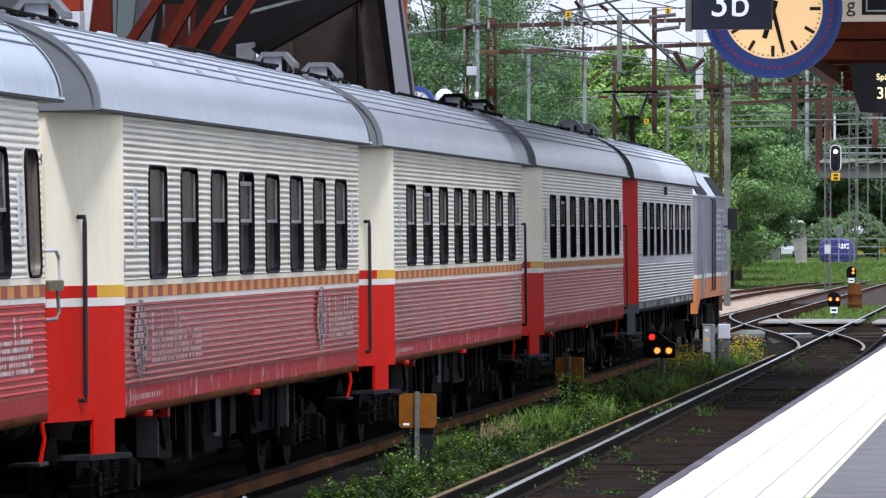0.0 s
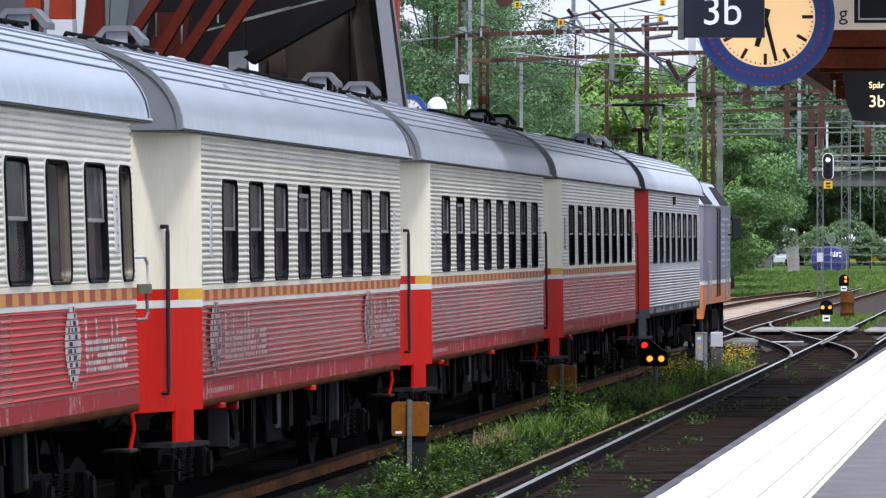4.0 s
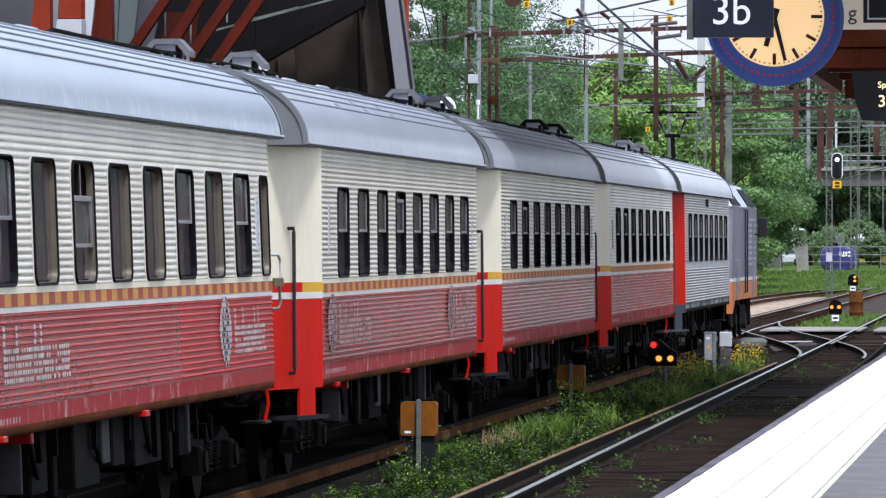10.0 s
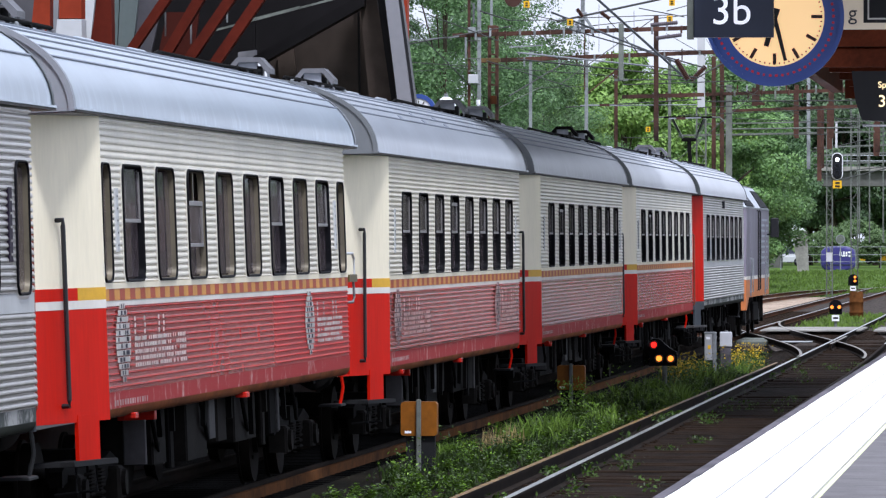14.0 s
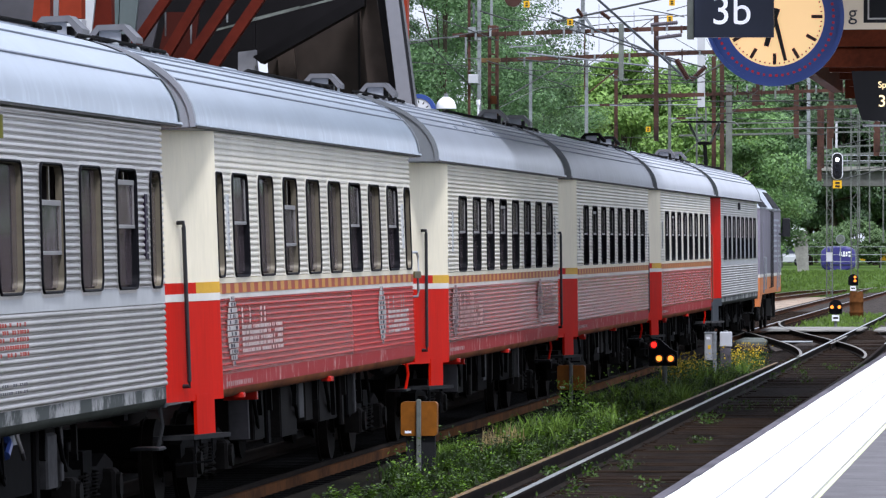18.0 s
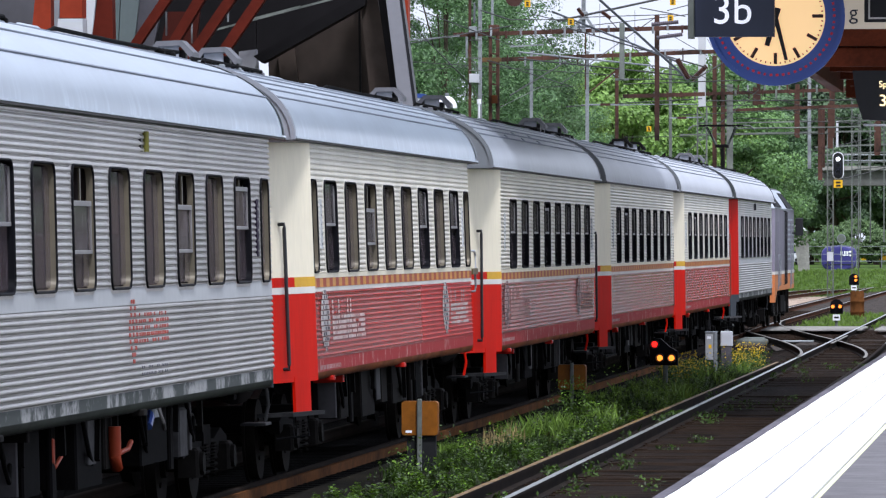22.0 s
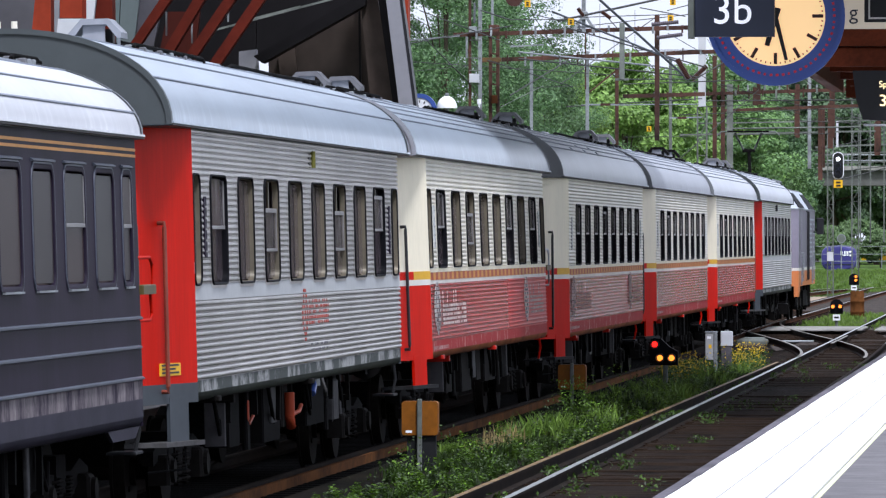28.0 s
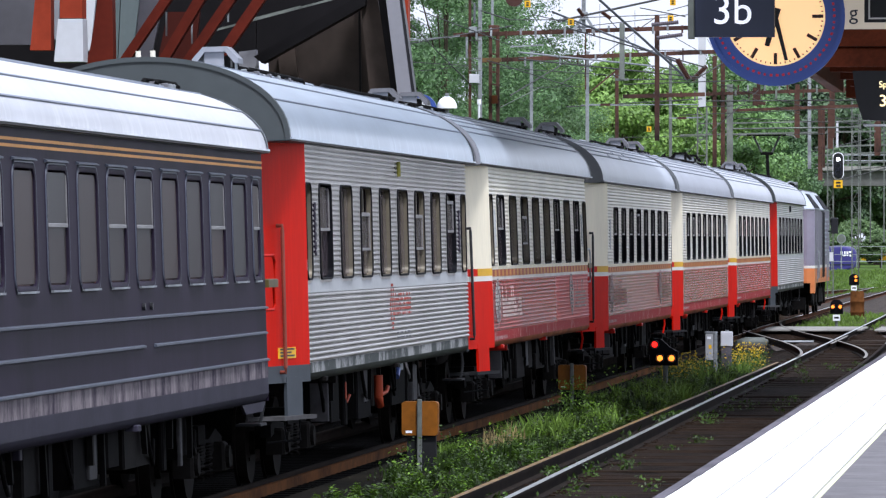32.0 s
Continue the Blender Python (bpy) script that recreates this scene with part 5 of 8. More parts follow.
gy = [-300, 0, 100, 200, 300, 325, 340, 355, 370, 385, 400, 420, 440, 480, 600, 900, 1500, 3500]
ground = Build()
ground.v = [(x, y, height(x, y)) for y in gy for x in gx]
ground.f = [(j * len(gx) + i, j * len(gx) + i + 1, (j + 1) * len(gx) + i + 1, (j + 1) * len(gx) + i) for j in range(len(gy) - 1) for i in range(len(gx) - 1)]
ground.m = [0] * len(ground.f)
solid("ground", ground, "meadow", "green meadow and soil reaching to the horizon", "ground", kind="structure", smooth=True)
NEAR = -5.0


def near(y):
    """The near track's centre line, which closes in a little on the train's."""
    return -4.87 - 0.0038 * (y - 67)



def bed(name, line, y0, y1, m="ballast", top=-0.17):
    ring = lambda y: [(line(y) - 2.6, y, -0.40), (line(y) - 1.7, y, top), (line(y) + 1.7, y, top), (line(y) + 2.6, y, -0.40)]
    return solid(name, Build().loft([ring(y0), ring(y1)]), m, "dark ballast bed of the track", "track bed", kind="structure")


# The train's bed is darkest because its shade is in the colour.
bed("ballast_train", lambda y: TRACK, -60, 176, "ballast_shade", -0.31)
bed("ballast_near", near, -60, 176)
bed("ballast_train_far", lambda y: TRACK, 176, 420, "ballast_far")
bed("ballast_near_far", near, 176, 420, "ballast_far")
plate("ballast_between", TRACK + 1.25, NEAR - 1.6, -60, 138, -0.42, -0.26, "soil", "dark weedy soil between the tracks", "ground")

# Added unseen block: stops light and meadow showing beneath the train.
plate("platform_west", -24.0, TRACK - 1.9, -60, 144, -0.4, 0.42, "brownwall", "unseen dark platform block added beyond the train", "platform")

RAILPROF = [(-0.07, -0.165), (0.07, -0.165), (0.07, -0.15), (0.012, -0.13), (0.012, -0.045), (0.036, -0.035), (0.036, -0.004), (0.03, 0.0), (-0.03, 0.0), (-0.036, -0.004), (-0.036, -0.035), (-0.012, -0.045), (-0.012, -0.13), (-0.07, -0.15)]


def rail(pts, side="rust", label="", shine=True, head="rail_shine"):
    """A rail through points in plan, with a polished head."""
    b = Build()
    rings, heads = [], []
    for j, p in enumerate(pts):
        p0, p1 = pts[max(j - 1, 0)], pts[min(j + 1, len(pts) - 1)]
        d = Vector((p1[0] - p0[0], p1[1] - p0[1])).normalized()
        n = (d.y, -d.x)
        dz = p[2] if len(p) > 2 else 0.0
        rings.append([(p[0] + n[0] * a, p[1] + n[1] * a, z + dz) for a, z in RAILPROF])
        heads.append([(p[0] + n[0] * a, p[1] + n[1] * a, z + dz) for a, z in ((-0.034, -0.006), (0.034, -0.006), (0.031, 0.003), (-0.031, 0.003))])
    b.loft(rings, 0)
    if shine:
        b.loft(heads, 1)
    ob = solid("rail", b, [side, head], label, "rail", "rails of the station tracks", kind="structure")
    return ob


# Heads near the train stay unpolished: its shade is in the rail colour.
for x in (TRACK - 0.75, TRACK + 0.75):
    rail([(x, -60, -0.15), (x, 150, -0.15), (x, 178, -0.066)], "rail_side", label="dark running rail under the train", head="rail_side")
    rail([(x, 178.02, -0.066), (x, 200, 0), (x, 420, 0)], label="rusty running rail with polished head")
rail([(near(-60) - 0.75, -60), (near(420) - 0.75, 420)], "rail_side", label="dark running rail with polished head")
rail([(near(y) + 0.75 + d, y) for y, d in ((-60, 0), (67, 0.03), (100, 0.096), (130, 0.15), (150, 0.1), (168, 0.01))], "rail_side", label="dark unpolished rail below the platform edge", head="rail_side")
rail([(near(168.02) + 0.76, 168.02), (near(420) + 0.75, 420)], "rail_side", label="dark running rail with polished head")
# Only the foot catches light, so it gets its own brighter rust.
solid("rail_foot", Build().box(TRACK + 0.79, TRACK + 0.84, -60, 150, -0.315, -0.19), "rail_rust", "rust-orange foot of the running rail", "rail", kind="structure")
rail([(-6.18, 20), (-6.12, 142)], "rail_side", label="loose rusty rail lying beside the track", head="rust_pale")

# platform
EDGE, PZ = -3.15, 0.57
plate("platform", EDGE - 0.07, 9.0, -40, 200, -0.3, PZ - 0.05, "concrete", "concrete platform body", "platform")
plate("platform_surface", -1.92, 9.0, -40, 200, PZ - 0.05, PZ - 0.004, "asphalt", "grey asphalt platform surface", "platform")
plate("platform_nosing", EDGE - 0.09, EDGE - 0.002, -40, 200, PZ - 0.2, PZ, "kerb", "purple-grey worn platform edge", "platform edge")
plate("platform_line", -1.965, -1.92, -40, 200, PZ - 0.05, PZ, "lime", "pale yellow line along the white slabs", "line")
plate("gravel_yard", -19.0, -11.4, 225, 335, -0.34, -0.22, "gravel", "pale pinkish gravel beside the tracks", "gravel")
for i, x in enumerate((-13.4, -14.9)):
    rail([(x - 0.6, 150), (x, 300), (x + 1.0, 345), (x + 3.5, 380), (x + 8, 420)], label="rusty siding rail with polished head")


# crossover from the near track to the train's track
def cross(y):
    t = min(1, max(0, (y - 147) / 72))
    return near(y) + (TRACK - near(y)) * t * t * (3 - 2 * t)


for s in (-0.75, 0.75):
    rail([(cross(y) + s, y) for y in np.linspace(147.5, 218.5, 36)], "rail_side", label="curved crossover rail with polished head", head="rail_dull")
for s, y0, y1 in ((-0.62, 168, 182), (0.62, 176, 190)):
    rail([(near(y0) + s, y0), (near(y1) + s, y1)], "rail_side", label="short check rail", head="rail_dull")


def sleeper_mesh(w, seed):
    r = random.Random(seed)
    b = Build()
    q = [(-w / 2, -0.12), (w / 2, -0.12 + r.uniform(-0.02, 0.02)), (w / 2, 0.12), (-w / 2, 0.12 + r.uniform(-0.02, 0.02))]
    b.loft([[(x, y, -0.3) for x, y in q], [(x, y, -0.165) for x, y in q], [(x * 0.995, y * 0.86, -0.15) for x, y in q]])
    for s in (-0.75, 0.75):
        b.box(s - 0.13, s + 0.13, -0.08, 0.08, -0.15, -0.135)
    return b.mesh("sleeper", "sleeper")


track = thing("near_track_sleepers", "dark tarred timber sleepers of the near track", "sleepers", kind="structure")
shapes = [sleeper_mesh(2.5, i) for i in range(4)]
rs = random.Random(4)
y, k = 46.0, 0
while y < 186:
    o = part("sleeper", shapes[rs.randrange(4)], None, track)
    o.matrix_basis = pose(near(y) + rs.uniform(-0.08, 0.08), y, rs.uniform(-0.045, 0.004), 0, rs.uniform(-0.4, 0.4), rs.uniform(-1.6, 1.6))
    y += rs.uniform(0.54, 0.68)
long_shape = sleeper_mesh(3.4, 9)
for i in range(30):
    o = part("sleeper", long_shape, None, track)
    yy = 186.3 + i * 0.62
    o.matrix_basis = pose((near(yy) + cross(yy)) / 2, yy, 0)
# Sleepers below the train share the ballast's shade-dark colour.
shaded_sleeper = Build().box(-1.25, 1.25, -0.12, 0.12, -0.3, -0.155, c=0.01).mesh("sleeper", "ballast_shade")
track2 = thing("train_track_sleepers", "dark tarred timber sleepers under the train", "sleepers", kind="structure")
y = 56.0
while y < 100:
    part("sleeper", shaded_sleeper, None, track2).matrix_basis = pose(TRACK, y, -0.15)
    y += 0.6
y = 196.0
while y < 260:
    part("sleeper", shapes[rs.randrange(4)], None, track2).matrix_basis = pose(TRACK, y, 0)
    y += 0.6

# board crossing and point machine
walkway = thing("board_crossing", "pale worn concrete boards across the tracks", "crossing", kind="structure")
for x0, x1 in ((-8.9, -5.95), (-5.55, -4.45), (-4.05, 1.5)):
    for i in range(5):
        part("board", Build().box(x0, x1, 195.0 + i * 1.5, 196.44 + i * 1.5, -0.05, -0.008 + 0.004 * (i % 2), c=0.01), "concrete", walkway)
machine = thing("point_machine", "grey point machine box beside the rails", "point machine", at=(-8.35, 179, -0.2))
part("housing", Build().box(-0.45, 0.45, -1.2, 1.2, 0, 0.15, c=0.05), "galv_green", machine)
part("rod", Build().tube([(0.4, 0, 0.08), (1.6, 0.3, 0.08)], 0.03), "galv", machine)
part("cover", Build().box(-0.3, 0.3, -0.7, 0.5, 0.15, 0.19, c=0.03), "galv_green", machine)

# white edge slabs of the platform
slabs = thing("platform_edge_slabs", "bright white worn edge slabs along the platform", "slabs", kind="structure")
cache = {}
for x0, x1, ln in ((EDGE + 0.002, -2.74, 1.0), (-2.73, -2.35, 1.0), (-2.34, -1.985, 1.0)):
    me = Build().box(x0 + 0.007, x1 - 0.007, 0.004, ln - 0.004, PZ - 0.06, PZ, c=0.004).mesh("slab", "paver")
    for i in range(84):
        o = part("slab", me, None, slabs)
        o.location = (0, 42 + i * ln, rs.uniform(-0.003, 0.003))

# grooved guidance strip on the slabs nearest the yellow line
for i in range(4):
    x = -2.30 + 0.085 * i
    part("guide_rib", Build().box(x, x + 0.035, 42, 126, PZ - 0.002, PZ + 0.005, c=0.002), "paver", slabs)
# platform canopy over the camera's platform
roof = thing("platform_canopy", "red-brown boarded platform canopy on steel posts", "canopy")
for i in range(30):
    x = -1.58 + i * 0.256
    part("board", Build().box(x, x + 0.248, 42.62, 48.8, 3.816 + 0.008 * (i % 2), 3.85), "canopy", roof)
part("roof_sheet", Build().box(-1.68, 6.2, 42.5, 48.96, 3.88, 3.96), "fascia", roof)
for i in range(3):
    y = 48.5 - i * 2.08
    part("rafter", Build().loft([[(-1.56, y, 3.736), (6.0, y, 3.56), (6.0, y, 3.816), (-1.56, y, 3.816)], [(-1.56, y + 0.13, 3.736), (6.0, y + 0.13, 3.56), (6.0, y + 0.13, 3.816), (-1.56, y + 0.13, 3.816)]]), "canopy", roof)
part("fascia_board", Build().box(-1.70, -1.62, 42.5, 48.96, 3.70, 3.96), "canopy", roof)
part("end_board", Build().box(-1.6, 6.2, 48.84, 48.92, 3.656, 3.88), "canopy", roof)
for k, (z0, z1) in enumerate(((3.72, 3.84), (3.85, 3.97), (3.98, 4.10), (4.11, 4.23))):
    part("front_board", Build().box(-1.6, 6.2, 42.52 - 0.03 * k, 42.58 - 0.03 * k, z0, z1, c=0.006), "canopy", roof)
part("hanger_beam", Build().box(-1.95, -0.85, 37.2, 42.9, 4.36, 4.54, c=0.02), "beamred", roof)
part("cross_beam", Build().box(-1.95, 3.3, 42.6, 42.85, 4.1, 4.5, c=0.02), "beamred", roof)
part("post", Build().tube([(3.2, 42.75, PZ), (3.2, 42.75, 4.3)], 0.11, n=14), "beamred", roof)

# station clock
clock = thing("station_clock", "round lit station clock with blue rim and red marks", "clock", at=(-1.68, 38.71, 3.915))
part("rim", Build().disc((0, -0.02, 0), 0.402, 0.1, "y", 64, r0=0.292), "blue", clock, "blue enamel rim", smooth=True)
lip = Build().disc((0, -0.045, 0), 0.408, 0.05, "y", 64, r0=0.384)
part("rim_edge", lip, "blue", clock, smooth=True)
part("case", Build().disc((0, 0.02, 0), 0.398, 0.2, "y", 48), "blue", clock, smooth=True)
part("face", Build().disc((0, -0.004, 0), 0.294, 0.02, "y", 48), "clockface", clock, "warm lit clock face")
for i in range(60):
    a = radians(i * 6)
    big = i % 5 == 0
    l, w = (0.065, 0.010) if big else (0.010, 0.0035)
    o = part("hour_mark" if big else "minute_mark", Build().box(-w, w, -0.009, -0.005, 0.28 - l, 0.28), "mark_brown", clock)
    o.matrix_basis = Matrix.Rotation(a, 4, "Y")
for name, ang, l, w, yy in (("minute_hand", 166, 0.265, 0.011, -0.014), ("hour_hand", 196, 0.18, 0.016, -0.011)):
    o = part(name, Build().loft([[(-w * 0.9, yy - 0.002, l), (w * 0.9, yy - 0.002, l), (w * 1.25, yy - 0.002, -0.05), (-w * 1.25, yy - 0.002, -0.05)],
                                 [(-w * 0.9, yy + 0.001, l), (w * 0.9, yy + 0.001, l), (w * 1.25, yy + 0.001, -0.05), (-w * 1.25, yy + 0.001, -0.05)]]), "black", clock)
    o.matrix_basis = Matrix.Rotation(radians(ang), 4, "Y")
for i in range(32):
    a = radians(72 + i * 5.9)
    o = part("red_mark", Build().box(-0.008 if i % 4 else -0.004, 0.008, -0.0235, -0.0205, 0.338, 0.352), "redmark", clock)
    o.matrix_basis = Matrix.Rotation(a, 4, "Y")
part("hanger", Build().tube([(0, 0.1, 0.39), (0, 0.1, 0.6)], 0.03), "blue", clock)

sign = thing("platform_sign", "dark navy hanging sign lettered 3b", "sign", at=(-1.885, 37.9, 3.77))
part("panel", Build().box(-0.225, 0.235, 0, 0.06, 0, 0.32, c=0.006), "navy", sign)
part("side_cap", Build().box(-0.262, -0.225, -0.01, 0.07, -0.01, 0.33, c=0.006), "galv_green", sign)
part("hanger", Build().tube([(0, 0.03, 0.32), (0, 0.03, 0.6)], 0.015), "navy", sign)
words("lettering", "3b", 0.235, "sign_bright", sign, pose(-0.125, -0.004, 0.076, 90, 0, 0))

exit_sign = thing("cream_sign", "cream hanging sign with a dark letter g", "sign", at=(-1.405, 41.2, 3.92))
part("panel", Build().box(0, 0.9, 0, 0.05, 0, 0.26, c=0.005), "signwarm", exit_sign)
words("lettering", "g", 0.13, "navy", exit_sign, pose(0.075, -0.004, 0.06, 90, 0, 0))
part("pictogram_frame", Build().box(0.17, 0.5, -0.004, 0.0, 0.04, 0.24), "black", exit_sign)
part("pictogram_line", Build().box(0.195, 0.205, -0.007, -0.004, 0.07, 0.24).box(0.195, 0.5, -0.007, -0.004, 0.06, 0.07), "white", exit_sign)
part("hanger", Build().tube([(0.5, 0.02, 0.26), (0.5, 0.02, 0.6)], 0.015), "navy", exit_sign)

disp = thing("departure_display", "black departure display with amber lettering", "display", at=(-1.315, 42.0, 3.37))
part("case", Build().loft([[(0.045, 0, 0), (0.55, 0, -0.03), (0.55, 0, 0.31), (-0.02, 0, 0.31), (0.005, 0, 0.12)], [(0.045, 0.2, 0), (0.55, 0.2, -0.03), (0.55, 0.2, 0.31), (-0.02, 0.2, 0.31), (0.005, 0.2, 0.12)]]), "black", disp)
part("base_strip", Build().box(0.05, 0.55, -0.004, 0.2, -0.04, -0.03), "panelgrey", disp)
words("lettering", "Spår", 0.056, "led", disp, pose(0.147, -0.004, 0.205, 90, 0, 0))
words("lettering", "3b", 0.105, "led", disp, pose(0.147, -0.004, 0.085, 90, 0, 0))
part("hanger", Build().tube([(0.3, 0.1, 0.31), (0.3, 0.1, 1.0)], 0.02), "navy", disp)


# ---------------------------------------------------------------- trackside
def marker_box(x, y, z0, w, h):
    t = thing("orange_marker_box", "dark orange box on a grey post in the weeds", "trackside box", "orange boxes beside the track", at=(x, y, -0.3))
    part("post", Build().box(-0.03, 0.03, -0.16, -0.1, 0, z0 + h + 0.33, c=0.01), "galv_green", t)
    q = rounded(w, h, 0.04)
    part("box", Build().loft([[(a, -0.1, z0 + 0.3 + h / 2 + c) for a, c in q], [(a, 0.08, z0 + 0.3 + h / 2 + c) for a, c in q]]), "box_orange", t)
    part("back_plate", Build().box(-w / 2 + 0.06, w / 2 - 0.03, -0.05, 0.05, 0.02, z0 + 0.3), "step", t)
    part("label_plate", Build().box(-w / 2 + 0.05, -w / 2 + 0.13, -0.104, -0.1, z0 + 0.33, z0 + 0.36), "letter", t)


marker_box(-7.92, 81.4, 0.20, 0.45, 0.42)
marker_box(-8.27, 111.5, 0.09, 0.47, 0.42)


def dwarf(x, y, z, lamps, label, s=1.0, plate_bars=True, head=None):
    """A low light signal: hooded head, lamps, plate and post."""
    t = thing("dwarf_signal", label, "railway signal", "low signals beside the tracks", at=(x, y, z))
    q = [(math.cos(a) * 0.21 * s, 0.62 * s + math.sin(a) * 0.2 * s) for a in np.linspace(0, math.pi, 13)] + [(-0.21 * s, 0.34 * s), (0.21 * s, 0.34 * s)]
    q = head or q
    part("head", Build().loft([[(a, -0.08, c) for a, c in q], [(a, 0.1, c) for a, c in q]]), "rubber", t)
    for lx, lz, m in lamps:
        part("hood", Build().disc((lx * s, -0.17, lz * s), 0.085 * s, 0.1, "y", 16, r0=0.075 * s), "black", t)
        part("lamp", Build().disc((lx * s, -0.1, lz * s), 0.056 * s, 0.03, "y", 16), m, t)
    part("post", Build().tube([(0, 0, -0.36 - z), (0, 0, 0.4 * s)], 0.05, n=10), "galv_green", t)
    if plate_bars:
        part("plate", Build().box(-0.12 * s, 0.12 * s, -0.1, -0.08, 0.12 * s, 0.32 * s), "letter", t)
        part("plate_mark", Build().box(-0.08 * s, 0.08 * s, -0.104, -0.1, 0.19 * s, 0.25 * s), "black", t)
    return t


dwarf(-7.53, 125.4, -0.12, [(-0.10, 0.50, "lamp_amber"), (0.12, 0.50, "lamp_amber"), (-0.20, 0.76, "lamp_red")], "low black signal showing one red and two amber lights", plate_bars=False, head=[(-0.29, 0.36), (0.24, 0.36), (0.24, 0.62), (0.1, 0.70), (-0.08, 0.86), (-0.22, 0.88), (-0.3, 0.78)])
dwarf(-7.07, 206.9, 0.0, [(-0.12, 0.58, "lamp_amber"), (0.12, 0.58, "lamp_amber")], "low black signal with two amber lights and white plate", 0.95)
d3 = dwarf(-7.55, 239.4, 0.72, [(0.08, 0.70, "lamp_amber"), (0.08, 0.54, "lamp_amber")], "low signal with two stacked amber lights", 0.85)
rb = thing("rusty_drum", "rust-brown ribbed drum below the low signal", "drum", at=(-7.42, 239.0, -0.36))
part("body", Build().loft([[(0.25 * math.cos(a) * k, 0.25 * math.sin(a) * k, z) for a in np.linspace(0, 2 * math.pi, 16, endpoint=False)] for z, k in ((0, 0.8), (0.05, 1), (0.36, 1), (0.38, 1.06), (0.42, 1.06), (0.44, 1), (0.74, 1), (0.76, 1.06), (0.80, 1.06), (0.82, 1), (1.1, 1), (1.16, 0.9))]), "rail_rust", rb, smooth=True)

cab = thing("signal_cabinet", "grey steel cabinet on a post among yellow flowers", "cabinet", "trackside cabinets", at=(-7.2, 136.6, -0.3))
part("box", Build().box(-0.17, 0.06, -0.15, 0.15, 0.45, 1.0, c=0.015), "cabinet", cab)
part("post", Build().box(-0.0, 0.08, -0.17, -0.12, 0, 1.0, c=0.01), "galv", cab)
part("lid", Build().box(-0.18, 0.07, -0.16, 0.16, 1.0, 1.03, c=0.01), "galv", cab)
part("label_plate", Build().box(-0.13, -0.05, -0.154, -0.15, 0.88, 0.93), "letter", cab)
part("sticker", Build().box(-0.1, -0.04, -0.154, -0.15, 0.68, 0.76), "tagyellow", cab)
cab2 = thing("signal_cabinet", "smaller pale grey cabinet beside the taller one", "cabinet", "trackside cabinets", at=(-6.98, 137.6, -0.3))
part("box", Build().box(-0.13, 0.12, -0.1, 0.12, 0.72, 1.02, c=0.015), "panelgrey", cab2)
part("lower_box", Build().box(-0.12, 0.10, -0.08, 0.1, 0.3, 0.72, c=0.01), "kerb", cab2)
part("knob", Build().disc((0.0, 0, 1.02), 0.04, 0.03, "z", 12), "galv", cab2)
part("leg", Build().box(-0.04, 0.04, -0.04, 0.04, 0, 0.3), "galv_green", cab2)
peg = thing("white_peg", "short hooked white peg in the weeds", "peg", at=(-8.0, 64.7, -0.3))
part("rod", Build().tube([(0, 0, 0), (0, 0, 0.24), (0.0, 0, 0.28), (-0.03, 0, 0.30)], 0.026, n=10), "galv", peg, smooth=True)


# main signal on its mast
def lattice(owner, x, y, z0, z1, w, mat_name):
    """A slim lattice mast: two legs and zigzag battens."""
    for s in (-0.5, 0.5):
        part("leg", Build().box(x + s * w - 0.03, x + s * w + 0.03, y - 0.05, y + 0.05, z0, z1), mat_name, owner)
    n = max(3, int((z1 - z0) / (w * 1.6)))
    b = Build()
    for i in range(n):
        a, c = z0 + (z1 - z0) * i / n, z0 + (z1 - z0) * (i + 1) / n
        s = 0.5 if i % 2 else -0.5
        b.beam((x + s * w, y, a), (x - s * w, y, c), 0.03, 0.03)
        b.beam((x - 0.5 * w, y, c), (x + 0.5 * w, y, c), 0.03, 0.03)
    part("lacing", b, mat_name, owner)


def bar(owner, name, p, q, w, h, mat_name):
    return part(name, Build().beam(p, q, w, h), mat_name, owner)


def panel(owner, name, q, y0, y1, mat_name, label=""):
    return part(name, Build().loft([[(x, y0, z) for x, z in q], [(x, y1, z) for x, z in q]]), mat_name, owner, label)


def insulator(owner, p, q, r, m="insul"):
    p, q = Vector(p), Vector(q)
    b = Build()
    d = (q - p).normalized()
    s = d.cross(Vector((0, 0, 1))).normalized()
    u = s.cross(d)
    rings = []
    for i in range(29):
        rr = r * (1.0 if i % 2 else 0.74)
        c = p.lerp(q, i / 28)
        rings.append([c + (s * math.cos(0.7854 * a) + u * math.sin(0.7854 * a)) * rr for a in range(8)])
    b.loft(rings)
    part("insulator", b, m, owner, "ribbed brown insulator" if m == "insul" else "ribbed grey insulator")


ms = thing("main_signal", "tall signal on a lattice mast showing a white light", "railway signal")
lattice(ms, -11.6, 330.4, -0.3, 8.2, 0.28, "galv_green")
q = rounded(0.56, 1.36, 0.27, 8)
part("backboard", Build().loft([[(-11.2 + a, 330.1, 6.35 + c) for a, c in q], [(-11.2 + a, 330.2, 6.35 + c) for a, c in q]]), "letter", ms, "white-edged backing board")
q = rounded(0.48, 1.28, 0.23, 8)
part("face", Build().loft([[(-11.2 + a, 330.05, 6.35 + c) for a, c in q], [(-11.2 + a, 330.1, 6.35 + c) for a, c in q]]), "black", ms)
part("lamp", Build().disc((-11.2, 330.0, 6.68), 0.10, 0.05, "y", 16), "lamp_white", ms)
for z in (6.35, 6.02):
    part("lamp_hood", Build().disc((-11.2, 329.95, z), 0.14, 0.1, "y", 16, r0=0.12), "navy", ms)
